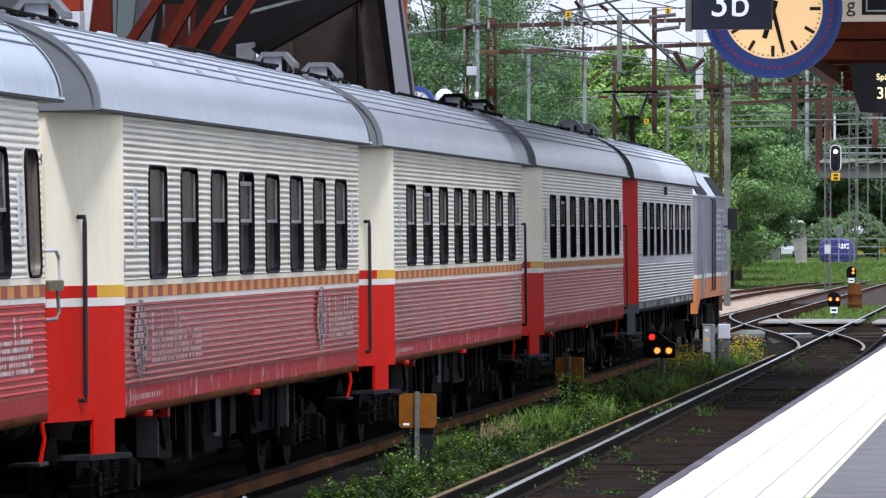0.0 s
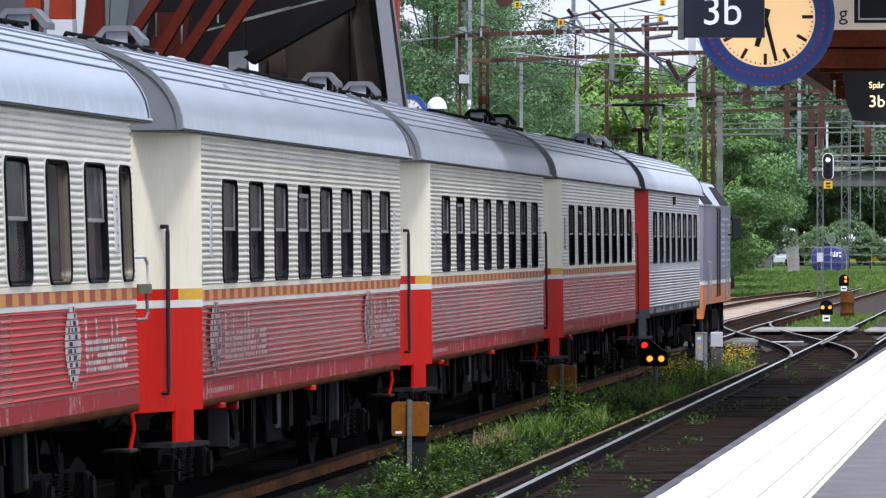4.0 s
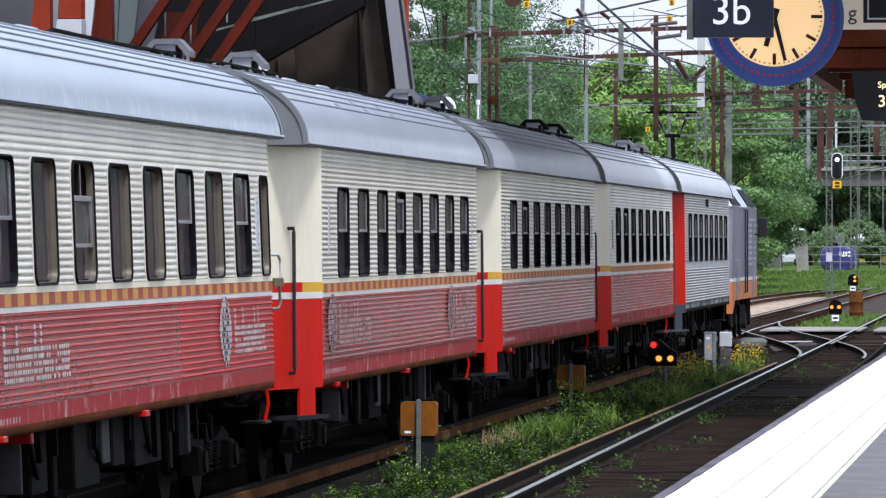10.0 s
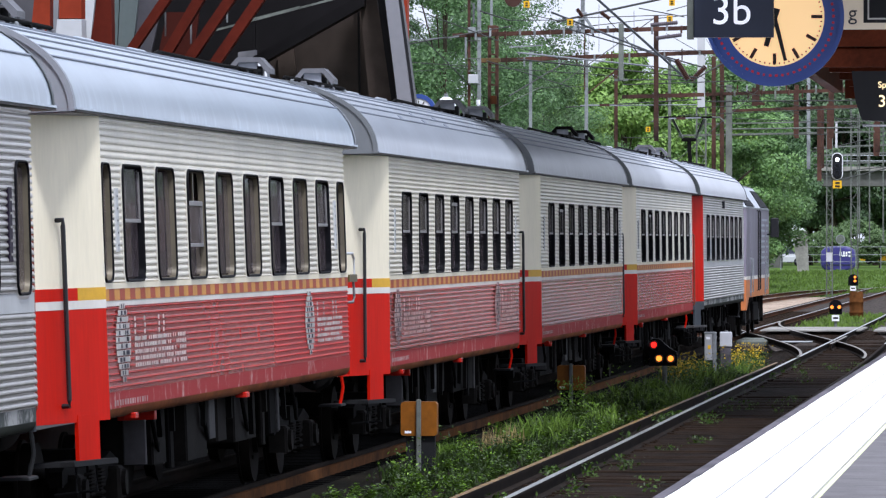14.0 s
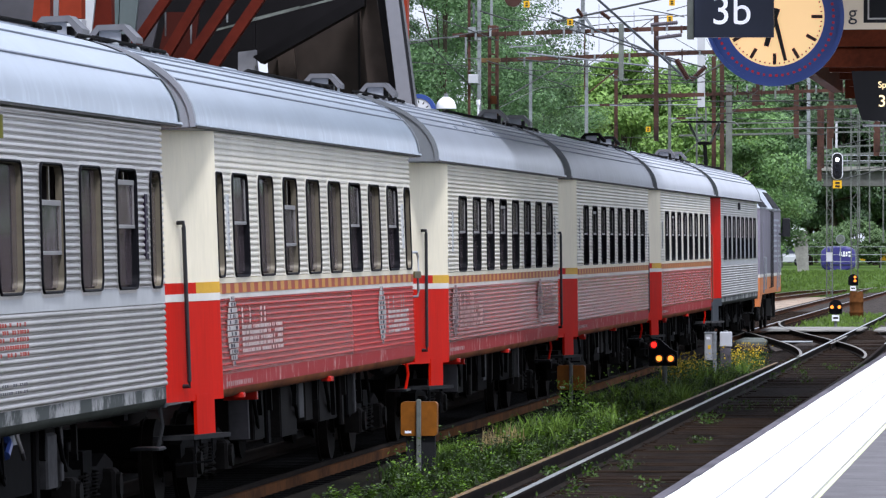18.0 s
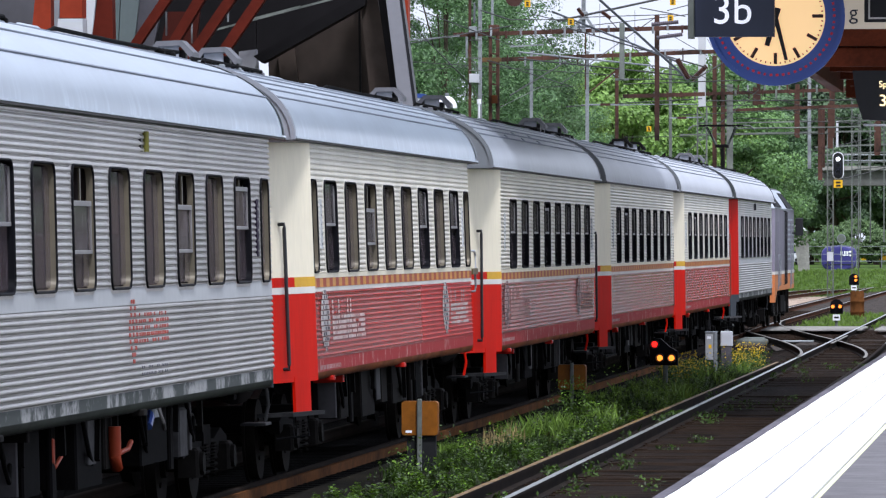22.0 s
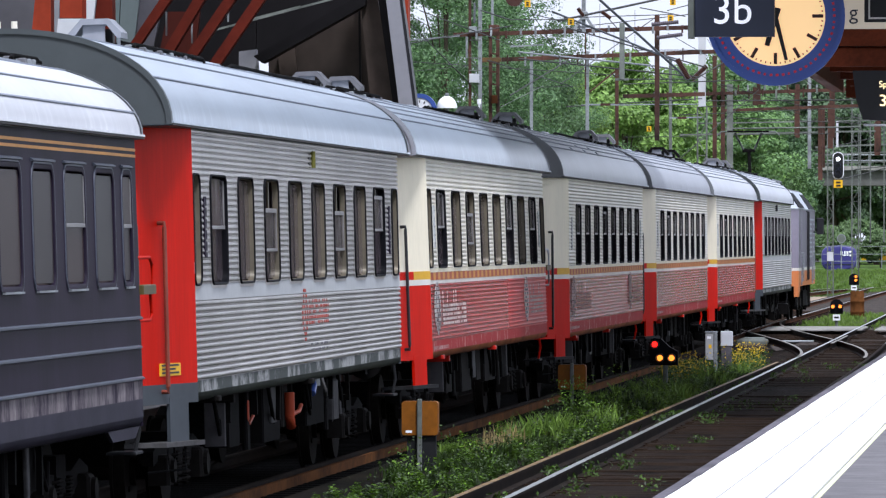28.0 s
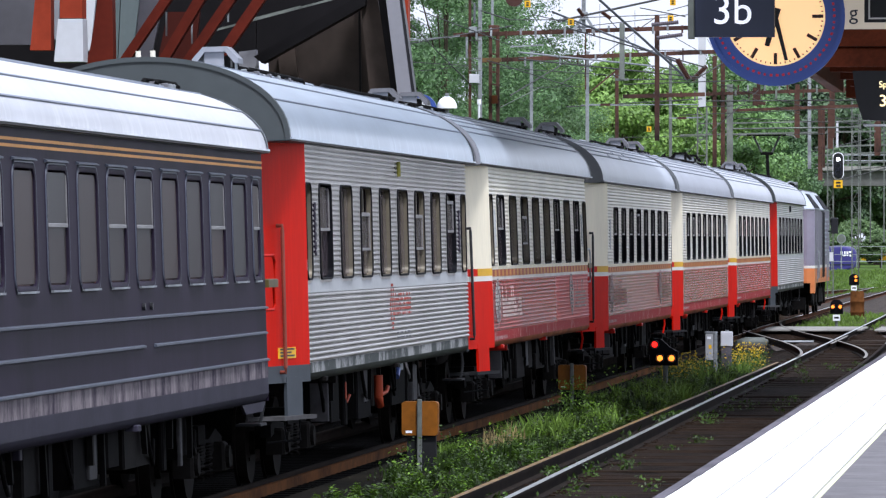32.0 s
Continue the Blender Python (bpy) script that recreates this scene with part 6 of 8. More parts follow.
part("name_plate", Build().box(-11.42, -10.98, 330.1, 330.15, 5.25, 5.64), "tagyellow", ms, "yellow plate with unreadable bars")
part("plate_mark", Build().box(-11.3, -11.08, 330.08, 330.1, 5.32, 5.4).box(-11.3, -11.08, 330.08, 330.1, 5.48, 5.56), "black", ms)
part("junction_box", Build().box(-11.75, -11.45, 330.1, 330.3, 1.6, 2.05), "panelgrey", ms)
m2 = thing("lattice_mast", "weathered grey lattice catenary mast", "mast", "lattice masts")
lattice(m2, -11.3, 360.5, 0.0, 9.5, 0.36, "galv_green")
building = thing("station_building", "dark bronze-clad station building with slanted red beams", "building")
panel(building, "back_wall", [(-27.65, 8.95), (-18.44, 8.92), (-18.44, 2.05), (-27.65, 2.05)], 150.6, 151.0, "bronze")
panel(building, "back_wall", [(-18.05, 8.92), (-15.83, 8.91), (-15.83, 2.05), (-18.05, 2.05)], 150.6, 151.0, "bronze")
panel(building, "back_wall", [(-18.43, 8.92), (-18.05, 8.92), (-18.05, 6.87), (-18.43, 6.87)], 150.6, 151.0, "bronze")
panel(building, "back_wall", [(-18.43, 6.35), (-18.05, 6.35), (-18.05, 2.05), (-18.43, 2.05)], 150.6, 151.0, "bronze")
panel(building, "grey_panel", [(-24.64, 8.82), (-23.02, 8.81), (-23.12, 7.03), (-24.64, 7.03)], 147.6, 147.8, "wallgrey")
panel(building, "grey_panel", [(-22.72, 8.81), (-22.47, 8.81), (-22.57, 7.15), (-22.75, 7.15)], 147.5, 147.7, "piergrey")
panel(building, "pale_panel", [(-21.94, 8.79), (-21.56, 8.79), (-21.76, 6.88), (-22.02, 6.88)], 147.1, 147.25, "panelgrey", "pale metal panel")
panel(building, "teal_panel", [(-21.29, 8.79), (-21.08, 8.79), (-21.18, 6.63), (-21.27, 6.63)], 147.3, 147.45, "teal")
panel(building, "teal_panel", [(-21.06, 8.79), (-20.59, 8.79), (-20.85, 6.63), (-21.16, 6.63)], 147.3, 147.45, "teal_pale")
panel(building, "grey_panel", [(-20.65, 8.81), (-20.04, 8.81), (-20.53, 6.52), (-20.89, 6.52)], 147.8, 147.95, "wallgrey")
panel(building, "red_wall", [(-20.07, 7.76), (-19.35, 7.76), (-19.5, 6.51), (-20.34, 6.51)], 147.6, 147.8, "shadered", "shaded red wall strip behind the beams")
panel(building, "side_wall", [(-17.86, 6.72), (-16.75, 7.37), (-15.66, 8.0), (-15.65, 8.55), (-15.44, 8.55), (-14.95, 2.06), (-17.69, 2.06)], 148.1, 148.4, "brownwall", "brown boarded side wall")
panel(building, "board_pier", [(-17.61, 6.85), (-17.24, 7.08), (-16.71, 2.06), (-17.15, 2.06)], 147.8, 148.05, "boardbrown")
panel(building, "board_pier", [(-15.73, 8.76), (-15.39, 8.76), (-14.84, 5.47), (-14.46, 2.07), (-14.97, 2.07), (-15.43, 5.73)], 147.0, 147.3, "boardbrown", "warm brown slanted pier")
panel(building, "black_jamb", [(-15.31, 8.74), (-15.13, 8.74), (-14.75, 5.64), (-14.19, 2.07), (-14.31, 2.07), (-14.87, 5.64)], 146.5, 146.9, "bronze")
panel(building, "grey_pier", [(-15.07, 8.72), (-14.78, 8.71), (-14.38, 5.63), (-13.8, 2.07), (-14.11, 2.07), (-14.69, 5.63)], 146.0, 146.8, "piergrey", "pale grey slanted pier")
panel(building, "pier_edge", [(-14.78, 8.72), (-14.72, 8.72), (-14.31, 5.63), (-13.74, 2.07), (-13.8, 2.07), (-14.38, 5.63)], 146.1, 146.6, "black")
panel(building, "red_corner_post", [(-14.85, 8.77), (-14.615, 8.77), (-14.615, 6.3), (-14.8, 6.3)], 147.3, 147.8, "columnred")
panel(building, "pier_block", [(-18.44, 6.85), (-18.05, 6.9), (-17.99, 6.25), (-18.44, 6.25)], 147.4, 147.7, "piergrey", "grey concrete block")
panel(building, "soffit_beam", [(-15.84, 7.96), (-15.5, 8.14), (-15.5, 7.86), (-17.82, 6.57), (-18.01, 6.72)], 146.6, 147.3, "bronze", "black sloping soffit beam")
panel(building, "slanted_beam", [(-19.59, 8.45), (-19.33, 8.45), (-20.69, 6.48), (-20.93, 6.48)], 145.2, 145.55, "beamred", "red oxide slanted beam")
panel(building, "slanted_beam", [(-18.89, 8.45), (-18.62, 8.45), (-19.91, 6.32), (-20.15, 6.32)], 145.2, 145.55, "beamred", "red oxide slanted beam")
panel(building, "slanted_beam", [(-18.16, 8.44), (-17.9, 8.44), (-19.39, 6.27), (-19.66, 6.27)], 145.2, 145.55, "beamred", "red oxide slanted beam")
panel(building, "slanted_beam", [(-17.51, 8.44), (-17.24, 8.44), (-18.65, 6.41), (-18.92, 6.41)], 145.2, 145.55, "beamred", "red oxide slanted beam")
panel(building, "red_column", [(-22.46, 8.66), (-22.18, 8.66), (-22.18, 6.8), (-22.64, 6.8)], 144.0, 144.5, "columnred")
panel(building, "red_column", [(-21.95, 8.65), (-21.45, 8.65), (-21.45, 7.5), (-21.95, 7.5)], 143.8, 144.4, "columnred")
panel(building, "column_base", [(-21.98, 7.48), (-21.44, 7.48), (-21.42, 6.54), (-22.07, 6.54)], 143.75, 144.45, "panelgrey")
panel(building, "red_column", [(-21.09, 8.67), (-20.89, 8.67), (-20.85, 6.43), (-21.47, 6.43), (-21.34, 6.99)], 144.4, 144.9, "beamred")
bar(building, "hanger_rod", (-19.89, 146.0, 7.7), (-19.89, 146.0, 7.17), 0.035, 0.035, "galv")
bar(building, "hanger_rod", (-19.33, 146.1, 7.65), (-19.33, 146.1, 7.0), 0.035, 0.035, "galv")
bar(building, "hanger_rod", (-18.53, 146.2, 7.81), (-18.53, 146.2, 7.48), 0.035, 0.035, "galv")
bar(building, "stay", (-18.88, 146.9, 7.33), (-16.1, 146.9, 8.05), 0.05, 0.045, "galv_green")
bar(building, "stay", (-18.06, 147.0, 7.58), (-17.0, 147.0, 7.85), 0.04, 0.035, "galv_green")
bar(building, "mullion", (-15.78, 147.9, 8.29), (-15.74, 147.9, 5.49), 0.05, 0.06, "bronze")
bar(building, "mullion", (-17.29, 147.95, 7.02), (-17.22, 147.95, 6.26), 0.05, 0.06, "bronze")
# Out of view: a deck and its supports, added to shade the coach sides.
part("overhead_floor", Build().box(-9.2, -2.5, 99, 115, 7.0, 9.0).box(-9.2, -2.5, 115.01, 129, 7.35, 9.0), "bronze", building, "unseen deck added over the tracks to shade the coach sides")
part("overhead_floor", Build().box(-9.2, -6.0, 129.01, 136, 7.8, 9.0), "bronze", building)
for y in (99.2, 113.0, 127.6):
    part("floor_beam", Build().box(-33, -9.2, y, y + 0.5, 7.6, 8.6), "bronze", building)
part("floor_support", Build().box(-33, -32, 99, 128.4, -0.4, 8.6), "bronze", building)
g1 = thing("catenary_gantry", "rusty steel catenary gantry with grey lattice mast", "gantry", "catenary gantries over the tracks")
bar(g1, "beam", (-15.44, 167.29, 7.83), (-8.65, 167.93, 8.05), 0.15, 0.105, "rustpost")
bar(g1, "leg", (-15.02, 167.34, 9.03), (-15.02, 167.34, 2.71), 0.07, 0.07, "rustpost")
bar(g1, "leg", (-14.76, 167.34, 9.03), (-14.76, 167.34, 2.71), 0.09, 0.09, "galv")
bar(g1, "leg", (-15.08, 167.1, 7.78), (-15.08, 167.1, 7.24), 0.05, 0.05, "galv")
bar(g1, "lacing", (-15.01, 167.36, 8.71), (-14.78, 167.36, 8.45), 0.022, 0.022, "galv_green")
bar(g1, "lacing", (-15.01, 167.36, 8.42), (-14.78, 167.36, 8.11), 0.022, 0.022, "galv_green")
bar(g1, "lacing", (-15.01, 167.36, 7.79), (-14.78, 167.36, 7.42), 0.022, 0.022, "galv_green")
bar(g1, "lacing", (-15.01, 167.36, 7.25), (-14.78, 167.36, 6.9), 0.022, 0.022, "galv_green")
bar(g1, "lacing", (-15.01, 167.36, 6.59), (-14.78, 167.36, 6.21), 0.022, 0.022, "galv_green")
bar(g1, "batten", (-15.03, 167.3, 8.02), (-14.74, 167.3, 8.02), 0.03, 0.03, "galv_green")
bar(g1, "batten", (-15.03, 167.3, 7.7), (-14.74, 167.3, 7.7), 0.03, 0.03, "galv_green")
bar(g1, "batten", (-15.03, 167.3, 7.25), (-14.74, 167.3, 7.24), 0.03, 0.03, "galv_green")
bar(g1, "batten", (-15.03, 167.3, 6.93), (-14.74, 167.3, 6.93), 0.03, 0.03, "galv_green")
bar(g1, "batten", (-15.03, 167.3, 6.59), (-14.74, 167.3, 6.58), 0.03, 0.03, "galv_green")
part("equipment_box", Build().box(-15.02, -14.77, 167.1, 167.22, 6.62, 6.84, c=0.01), "panelgrey", g1, "pale grey box on the mast")
part("switch_plate", Build().box(-15.03, -14.83, 167.1, 167.16, 7.9, 8.04, c=0.01), "galv", g1)
part("insulated_bar", Build().box(-14.92, -14.87, 167.2, 167.25, 8.13, 8.65, c=0.01), "steelgrey", g1)
bar(g1, "post", (-14.59, 168.4, 8.11), (-14.59, 168.4, 2.71), 0.085, 0.085, "rustpost")
bar(g1, "post", (-14.4, 168.4, 8.11), (-14.4, 168.4, 2.71), 0.085, 0.085, "rustpost")
part("post_cap", Build().box(-14.62, -14.4, 168.3, 168.5, 7.85, 8.12, c=0.01), "rustpost", g1)
bar(g1, "pole", (-14.54, 168.4, 9.06), (-14.54, 168.4, 8.11), 0.06, 0.06, "galv")
part("post_block", Build().box(-14.56, -14.39, 168.2, 168.4, 6.11, 6.32, c=0.01), "rust", g1)
bar(g1, "batten", (-14.59, 168.35, 7.39), (-14.39, 168.35, 7.37), 0.04, 0.04, "rustpost")
bar(g1, "batten", (-14.59, 168.35, 7.16), (-14.39, 168.35, 7.14), 0.04, 0.04, "rustpost")
bar(g1, "batten", (-14.59, 168.35, 6.93), (-14.39, 168.35, 6.91), 0.04, 0.04, "rustpost")
bar(g1, "batten", (-14.59, 168.35, 6.61), (-14.39, 168.35, 6.59), 0.04, 0.04, "rustpost")
part("beam_plate", Build().box(-14.79, -14.24, 167.5, 167.62, 7.16, 7.26, c=0.01), "rust_pale", g1, "tan plate on the lower beam")
bar(g1, "stay_tube", (-16.55, 167.0, 7.69), (-15.25, 167.0, 7.8), 0.035, 0.035, "galv")
bar(g1, "dropper", (-11.16, 167.49, 8.13), (-11.16, 167.49, 6.7), 0.12, 0.2, "galv_green")
bar(g1, "foot", (-11.34, 167.47, 6.7), (-10.99, 167.5, 6.7), 0.12, 0.06, "galv_green")
bar(g1, "post", (-10.41, 169.77, 8.41), (-10.41, 169.77, 5.18), 0.12, 0.12, "rustpost")
bar(g1, "hanger", (-12.13, 167.4, 8.87), (-12.13, 167.4, 7.9), 0.1, 0.1, "galv")
part("yoke_head", Build().box(-12.2, -12.02, 167.28, 167.4, 8.22, 8.42, c=0.02), "galv", g1)
for sx in (-1, 1):
    bar(g1, "yoke_arm", (-12.11 + 0.06 * sx, 167.34, 8.26), (-12.11 + 0.23 * sx, 167.34, 8.0), 0.07, 0.07, "galv")
    bar(g1, "yoke_foot", (-12.11 + 0.23 * sx, 167.34, 8.04), (-12.11 + 0.23 * sx, 167.34, 7.86), 0.08, 0.08, "galv")
bar(g1, "yoke_bar", (-12.34, 167.36, 8.03), (-11.88, 167.36, 8.03), 0.05, 0.05, "steelgrey")
bar(g1, "clamp", (-15.21, 167.16, 7.91), (-15.21, 167.16, 7.78), 0.05, 0.06, "insul")
bar(g1, "clamp", (-14.84, 167.2, 7.96), (-14.84, 167.2, 7.72), 0.05, 0.06, "galv")
bar(g1, "clamp", (-14.47, 167.23, 8.02), (-14.47, 167.23, 7.8), 0.05, 0.06, "galv")
bar(g1, "clamp", (-14.09, 167.26, 7.94), (-14.09, 167.26, 7.74), 0.05, 0.06, "insul")
bar(g1, "clamp", (-13.72, 167.3, 8.0), (-13.72, 167.3, 7.83), 0.05, 0.06, "galv")
bar(g1, "clamp", (-13.35, 167.33, 8.05), (-13.35, 167.33, 7.77), 0.05, 0.06, "galv")
bar(g1, "clamp", (-12.98, 167.37, 7.98), (-12.98, 167.37, 7.85), 0.05, 0.06, "insul")
bar(g1, "clamp", (-12.61, 167.4, 8.03), (-12.61, 167.4, 7.79), 0.05, 0.06, "galv")
bar(g1, "clamp", (-12.24, 167.44, 8.09), (-12.24, 167.44, 7.87), 0.05, 0.06, "galv")
bar(g1, "clamp", (-11.87, 167.47, 8.01), (-11.87, 167.47, 7.81), 0.05, 0.06, "insul")
bar(g1, "clamp", (-11.5, 167.51, 8.07), (-11.5, 167.51, 7.9), 0.05, 0.06, "galv")
bar(g1, "clamp", (-11.12, 167.54, 8.12), (-11.12, 167.54, 7.84), 0.05, 0.06, "galv")
bar(g1, "clamp", (-10.75, 167.58, 8.05), (-10.75, 167.58, 7.92), 0.05, 0.06, "insul")
bar(g1, "clamp", (-10.38, 167.61, 8.1), (-10.38, 167.61, 7.86), 0.05, 0.06, "galv")
bar(g1, "clamp", (-10.01, 167.65, 8.16), (-10.01, 167.65, 7.94), 0.05, 0.06, "galv")
bar(g1, "clamp", (-9.64, 167.68, 8.08), (-9.64, 167.68, 7.88), 0.05, 0.06, "insul")
bar(g1, "clamp", (-9.27, 167.72, 8.14), (-9.27, 167.72, 7.97), 0.05, 0.06, "galv")
bar(g1, "clamp", (-8.9, 167.75, 8.19), (-8.9, 167.75, 7.91), 0.05, 0.06, "galv")
bar(g1, "cantilever", (-11.99, 167.41, 6.06), (-10.96, 167.51, 6.05), 0.03, 0.035, "galv")
bar(g1, "cantilever", (-9.96, 167.6, 5.72), (-9.14, 167.68, 5.74), 0.03, 0.035, "galv")
bar(g1, "cantilever", (-13.99, 167.22, 7.53), (-13.13, 167.3, 7.58), 0.03, 0.035, "galv")
bar(g1, "sleeve", (-11.7, 167.39, 6.06), (-11.45, 167.41, 6.06), 0.06, 0.06, "insul")
bar(g1, "sleeve", (-9.76, 167.57, 5.72), (-9.53, 167.59, 5.72), 0.06, 0.06, "insul")
g2 = thing("catenary_gantry", "rusty double-beam catenary gantry with hanging posts", "gantry", "catenary gantries over the tracks")
bar(g2, "beam", (-17.17, 195.25, 7.95), (-10.09, 195.91, 8.22), 0.15, 0.12, "rustpost")
bar(g2, "beam", (-13.54, 203.62, 7.06), (-11.02, 203.86, 7.13), 0.15, 0.12, "rustpost")
bar(g2, "post", (-15.71, 195.39, 8.22), (-15.71, 195.39, -0.35), 0.09, 0.09, "galv")
bar(g2, "post", (-14.06, 195.54, 8.22), (-14.06, 195.54, 3.98), 0.1, 0.1, "galv")
bar(g2, "dropper", (-14.09, 195.24, 8.75), (-14.09, 195.24, 7.08), 0.038, 0.038, "rustpost")
bar(g2, "post", (-13.39, 198.62, 7.8), (-13.39, 198.62, 4.26), 0.105, 0.105, "rustpost")
bar(g2, "strut", (-14.22, 198.54, 7.07), (-13.29, 198.63, 7.83), 0.045, 0.045, "rustpost")
bar(g2, "post", (-12.91, 217.74, 8.61), (-12.91, 217.74, 5.35), 0.1, 0.1, "galv_green")
bar(g2, "clamp", (-16.91, 195.12, 8.03), (-16.91, 195.12, 7.88), 0.05, 0.06, "galv")
bar(g2, "clamp", (-16.4, 195.17, 8.11), (-16.4, 195.17, 7.83), 0.038, 0.045, "rustpost")
bar(g2, "clamp", (-15.88, 195.22, 8.06), (-15.88, 195.22, 7.78), 0.05, 0.06, "galv")
bar(g2, "clamp", (-15.36, 195.27, 8.15), (-15.36, 195.27, 7.93), 0.038, 0.045, "rustpost")
bar(g2, "clamp", (-14.85, 195.32, 8.1), (-14.85, 195.32, 7.89), 0.05, 0.06, "galv")
bar(g2, "clamp", (-14.33, 195.37, 8.19), (-14.33, 195.37, 7.84), 0.038, 0.045, "rustpost")
bar(g2, "clamp", (-13.81, 195.41, 8.14), (-13.81, 195.41, 7.99), 0.05, 0.06, "galv")
bar(g2, "clamp", (-13.3, 195.46, 8.23), (-13.3, 195.46, 7.94), 0.038, 0.045, "rustpost")
bar(g2, "clamp", (-12.78, 195.51, 8.18), (-12.78, 195.51, 7.9), 0.05, 0.06, "galv")
bar(g2, "clamp", (-12.26, 195.56, 8.27), (-12.26, 195.56, 8.05), 0.038, 0.045, "rustpost")
bar(g2, "clamp", (-11.75, 195.61, 8.22), (-11.75, 195.61, 8.0), 0.05, 0.06, "galv")
bar(g2, "clamp", (-11.23, 195.66, 8.31), (-11.23, 195.66, 7.96), 0.038, 0.045, "rustpost")
bar(g2, "clamp", (-10.71, 195.7, 8.26), (-10.71, 195.7, 8.11), 0.05, 0.06, "galv")
bar(g2, "clamp", (-10.2, 195.75, 8.35), (-10.2, 195.75, 8.06), 0.038, 0.045, "rustpost")
g3 = thing("catenary_gantry", "grey and rusty catenary gantry with lattice leg", "gantry", "catenary gantries over the tracks")
bar(g3, "post", (-12.96, 237.83, 10.28), (-12.96, 237.83, 7.43), 0.26, 0.26, "panelgrey")
lattice(g3, -12.96, 237.83, 2.76, 7.43, 0.33, "galv_green")
bar(g3, "beam", (-15.24, 241.63, 7.91), (-6.59, 242.44, 8.18), 0.18, 0.12, "rustpost")
bar(g3, "post", (-12.72, 241.87, 9.38), (-12.72, 241.87, -0.3), 0.15, 0.15, "rustpost")
bar(g3, "post", (-12.42, 241.9, 9.38), (-12.42, 241.9, -0.3), 0.15, 0.15, "rustpost")
bar(g3, "post", (-12.97, 257.91, 8.72), (-12.97, 257.91, -0.3), 0.24, 0.24, "galv_green")
bar(g3, "drop_post", (-11.1, 241.62, 9.16), (-11.1, 241.62, 7.61), 0.135, 0.135, "rustpost")
bar(g3, "drop_foot", (-11.31, 241.6, 7.63), (-10.85, 241.64, 7.63), 0.135, 0.105, "rustpost")
bar(g3, "clamp", (-14.91, 241.46, 8.04), (-14.91, 241.46, 7.81), 0.07, 0.08, "galv_green")
bar(g3, "clamp", (-14.42, 241.51, 8.05), (-14.42, 241.51, 7.7), 0.053, 0.06, "rustpost")
bar(g3, "clamp", (-13.93, 241.55, 8.07), (-13.93, 241.55, 7.84), 0.053, 0.06, "rustpost")
bar(g3, "clamp", (-13.43, 241.6, 8.08), (-13.43, 241.6, 7.73), 0.07, 0.08, "galv_green")
bar(g3, "clamp", (-12.94, 241.65, 8.1), (-12.94, 241.65, 7.87), 0.053, 0.06, "rustpost")
bar(g3, "clamp", (-12.45, 241.69, 8.11), (-12.45, 241.69, 7.76), 0.053, 0.06, "rustpost")
bar(g3, "clamp", (-11.95, 241.74, 8.13), (-11.95, 241.74, 7.9), 0.07, 0.08, "galv_green")
bar(g3, "clamp", (-11.46, 241.78, 8.14), (-11.46, 241.78, 7.79), 0.053, 0.06, "rustpost")
bar(g3, "clamp", (-10.97, 241.83, 8.16), (-10.97, 241.83, 7.93), 0.053, 0.06, "rustpost")
bar(g3, "clamp", (-10.47, 241.88, 8.17), (-10.47, 241.88, 7.82), 0.07, 0.08, "galv_green")
bar(g3, "clamp", (-9.98, 241.92, 8.19), (-9.98, 241.92, 7.96), 0.053, 0.06, "rustpost")
bar(g3, "clamp", (-9.48, 241.97, 8.21), (-9.48, 241.97, 7.85), 0.053, 0.06, "rustpost")
bar(g3, "clamp", (-8.99, 242.02, 8.22), (-8.99, 242.02, 7.99), 0.07, 0.08, "galv_green")
bar(g3, "clamp", (-8.5, 242.06, 8.24), (-8.5, 242.06, 7.88), 0.053, 0.06, "rustpost")
bar(g3, "clamp", (-8.0, 242.11, 8.25), (-8.0, 242.11, 8.02), 0.053, 0.06, "rustpost")
bar(g3, "clamp", (-7.51, 242.15, 8.27), (-7.51, 242.15, 7.92), 0.07, 0.08, "galv_green")
bar(g3, "clamp", (-7.02, 242.2, 8.28), (-7.02, 242.2, 8.05), 0.053, 0.06, "rustpost")
g4 = thing("catenary_gantry", "far rusty catenary gantry with several posts", "gantry", "catenary gantries over the tracks")
bar(g4, "beam", (-14.16, 274.88, 8.02), (-6.55, 275.59, 8.3), 0.18, 0.12, "rustpost")
bar(g4, "post", (-11.02, 275.17, 9.12), (-11.02, 275.17, 6.89), 0.18, 0.18, "rustpost")
bar(g4, "beam", (-17.07, 294.69, 7.33), (-7.03, 295.63, 7.53), 0.06, 0.07, "galv_green")
bar(g4, "beam", (-18.16, 304.63, 7.99), (-8.31, 305.56, 8.17), 0.05, 0.06, "galv_green")
bar(g4, "post", (-11.68, 305.24, 10.62), (-11.68, 305.24, 5.93), 0.16, 0.16, "galv")
bar(g4, "post", (-10.45, 285.27, 8.39), (-10.45, 285.27, 5.22), 0.188, 0.15, "rustpost")
bar(g4, "post", (-9.73, 279.31, 9.22), (-9.73, 279.31, 6.95), 0.225, 0.225, "rustpost")
bar(g4, "post", (-7.79, 279.49, 8.5), (-7.79, 279.49, 6.36), 0.225, 0.225, "rustpost")
bar(g4, "beam", (-12.54, 335.29, 7.34), (-7.41, 335.77, 7.57), 0.07, 0.08, "galv_green")
bar(g4, "beam", (-12.84, 343.3, 7.05), (-7.59, 343.79, 7.28), 0.07, 0.08, "galv_green")
bar(g4, "beam", (-13.14, 351.31, 6.67), (-7.77, 351.81, 6.91), 0.07, 0.08, "galv_green")
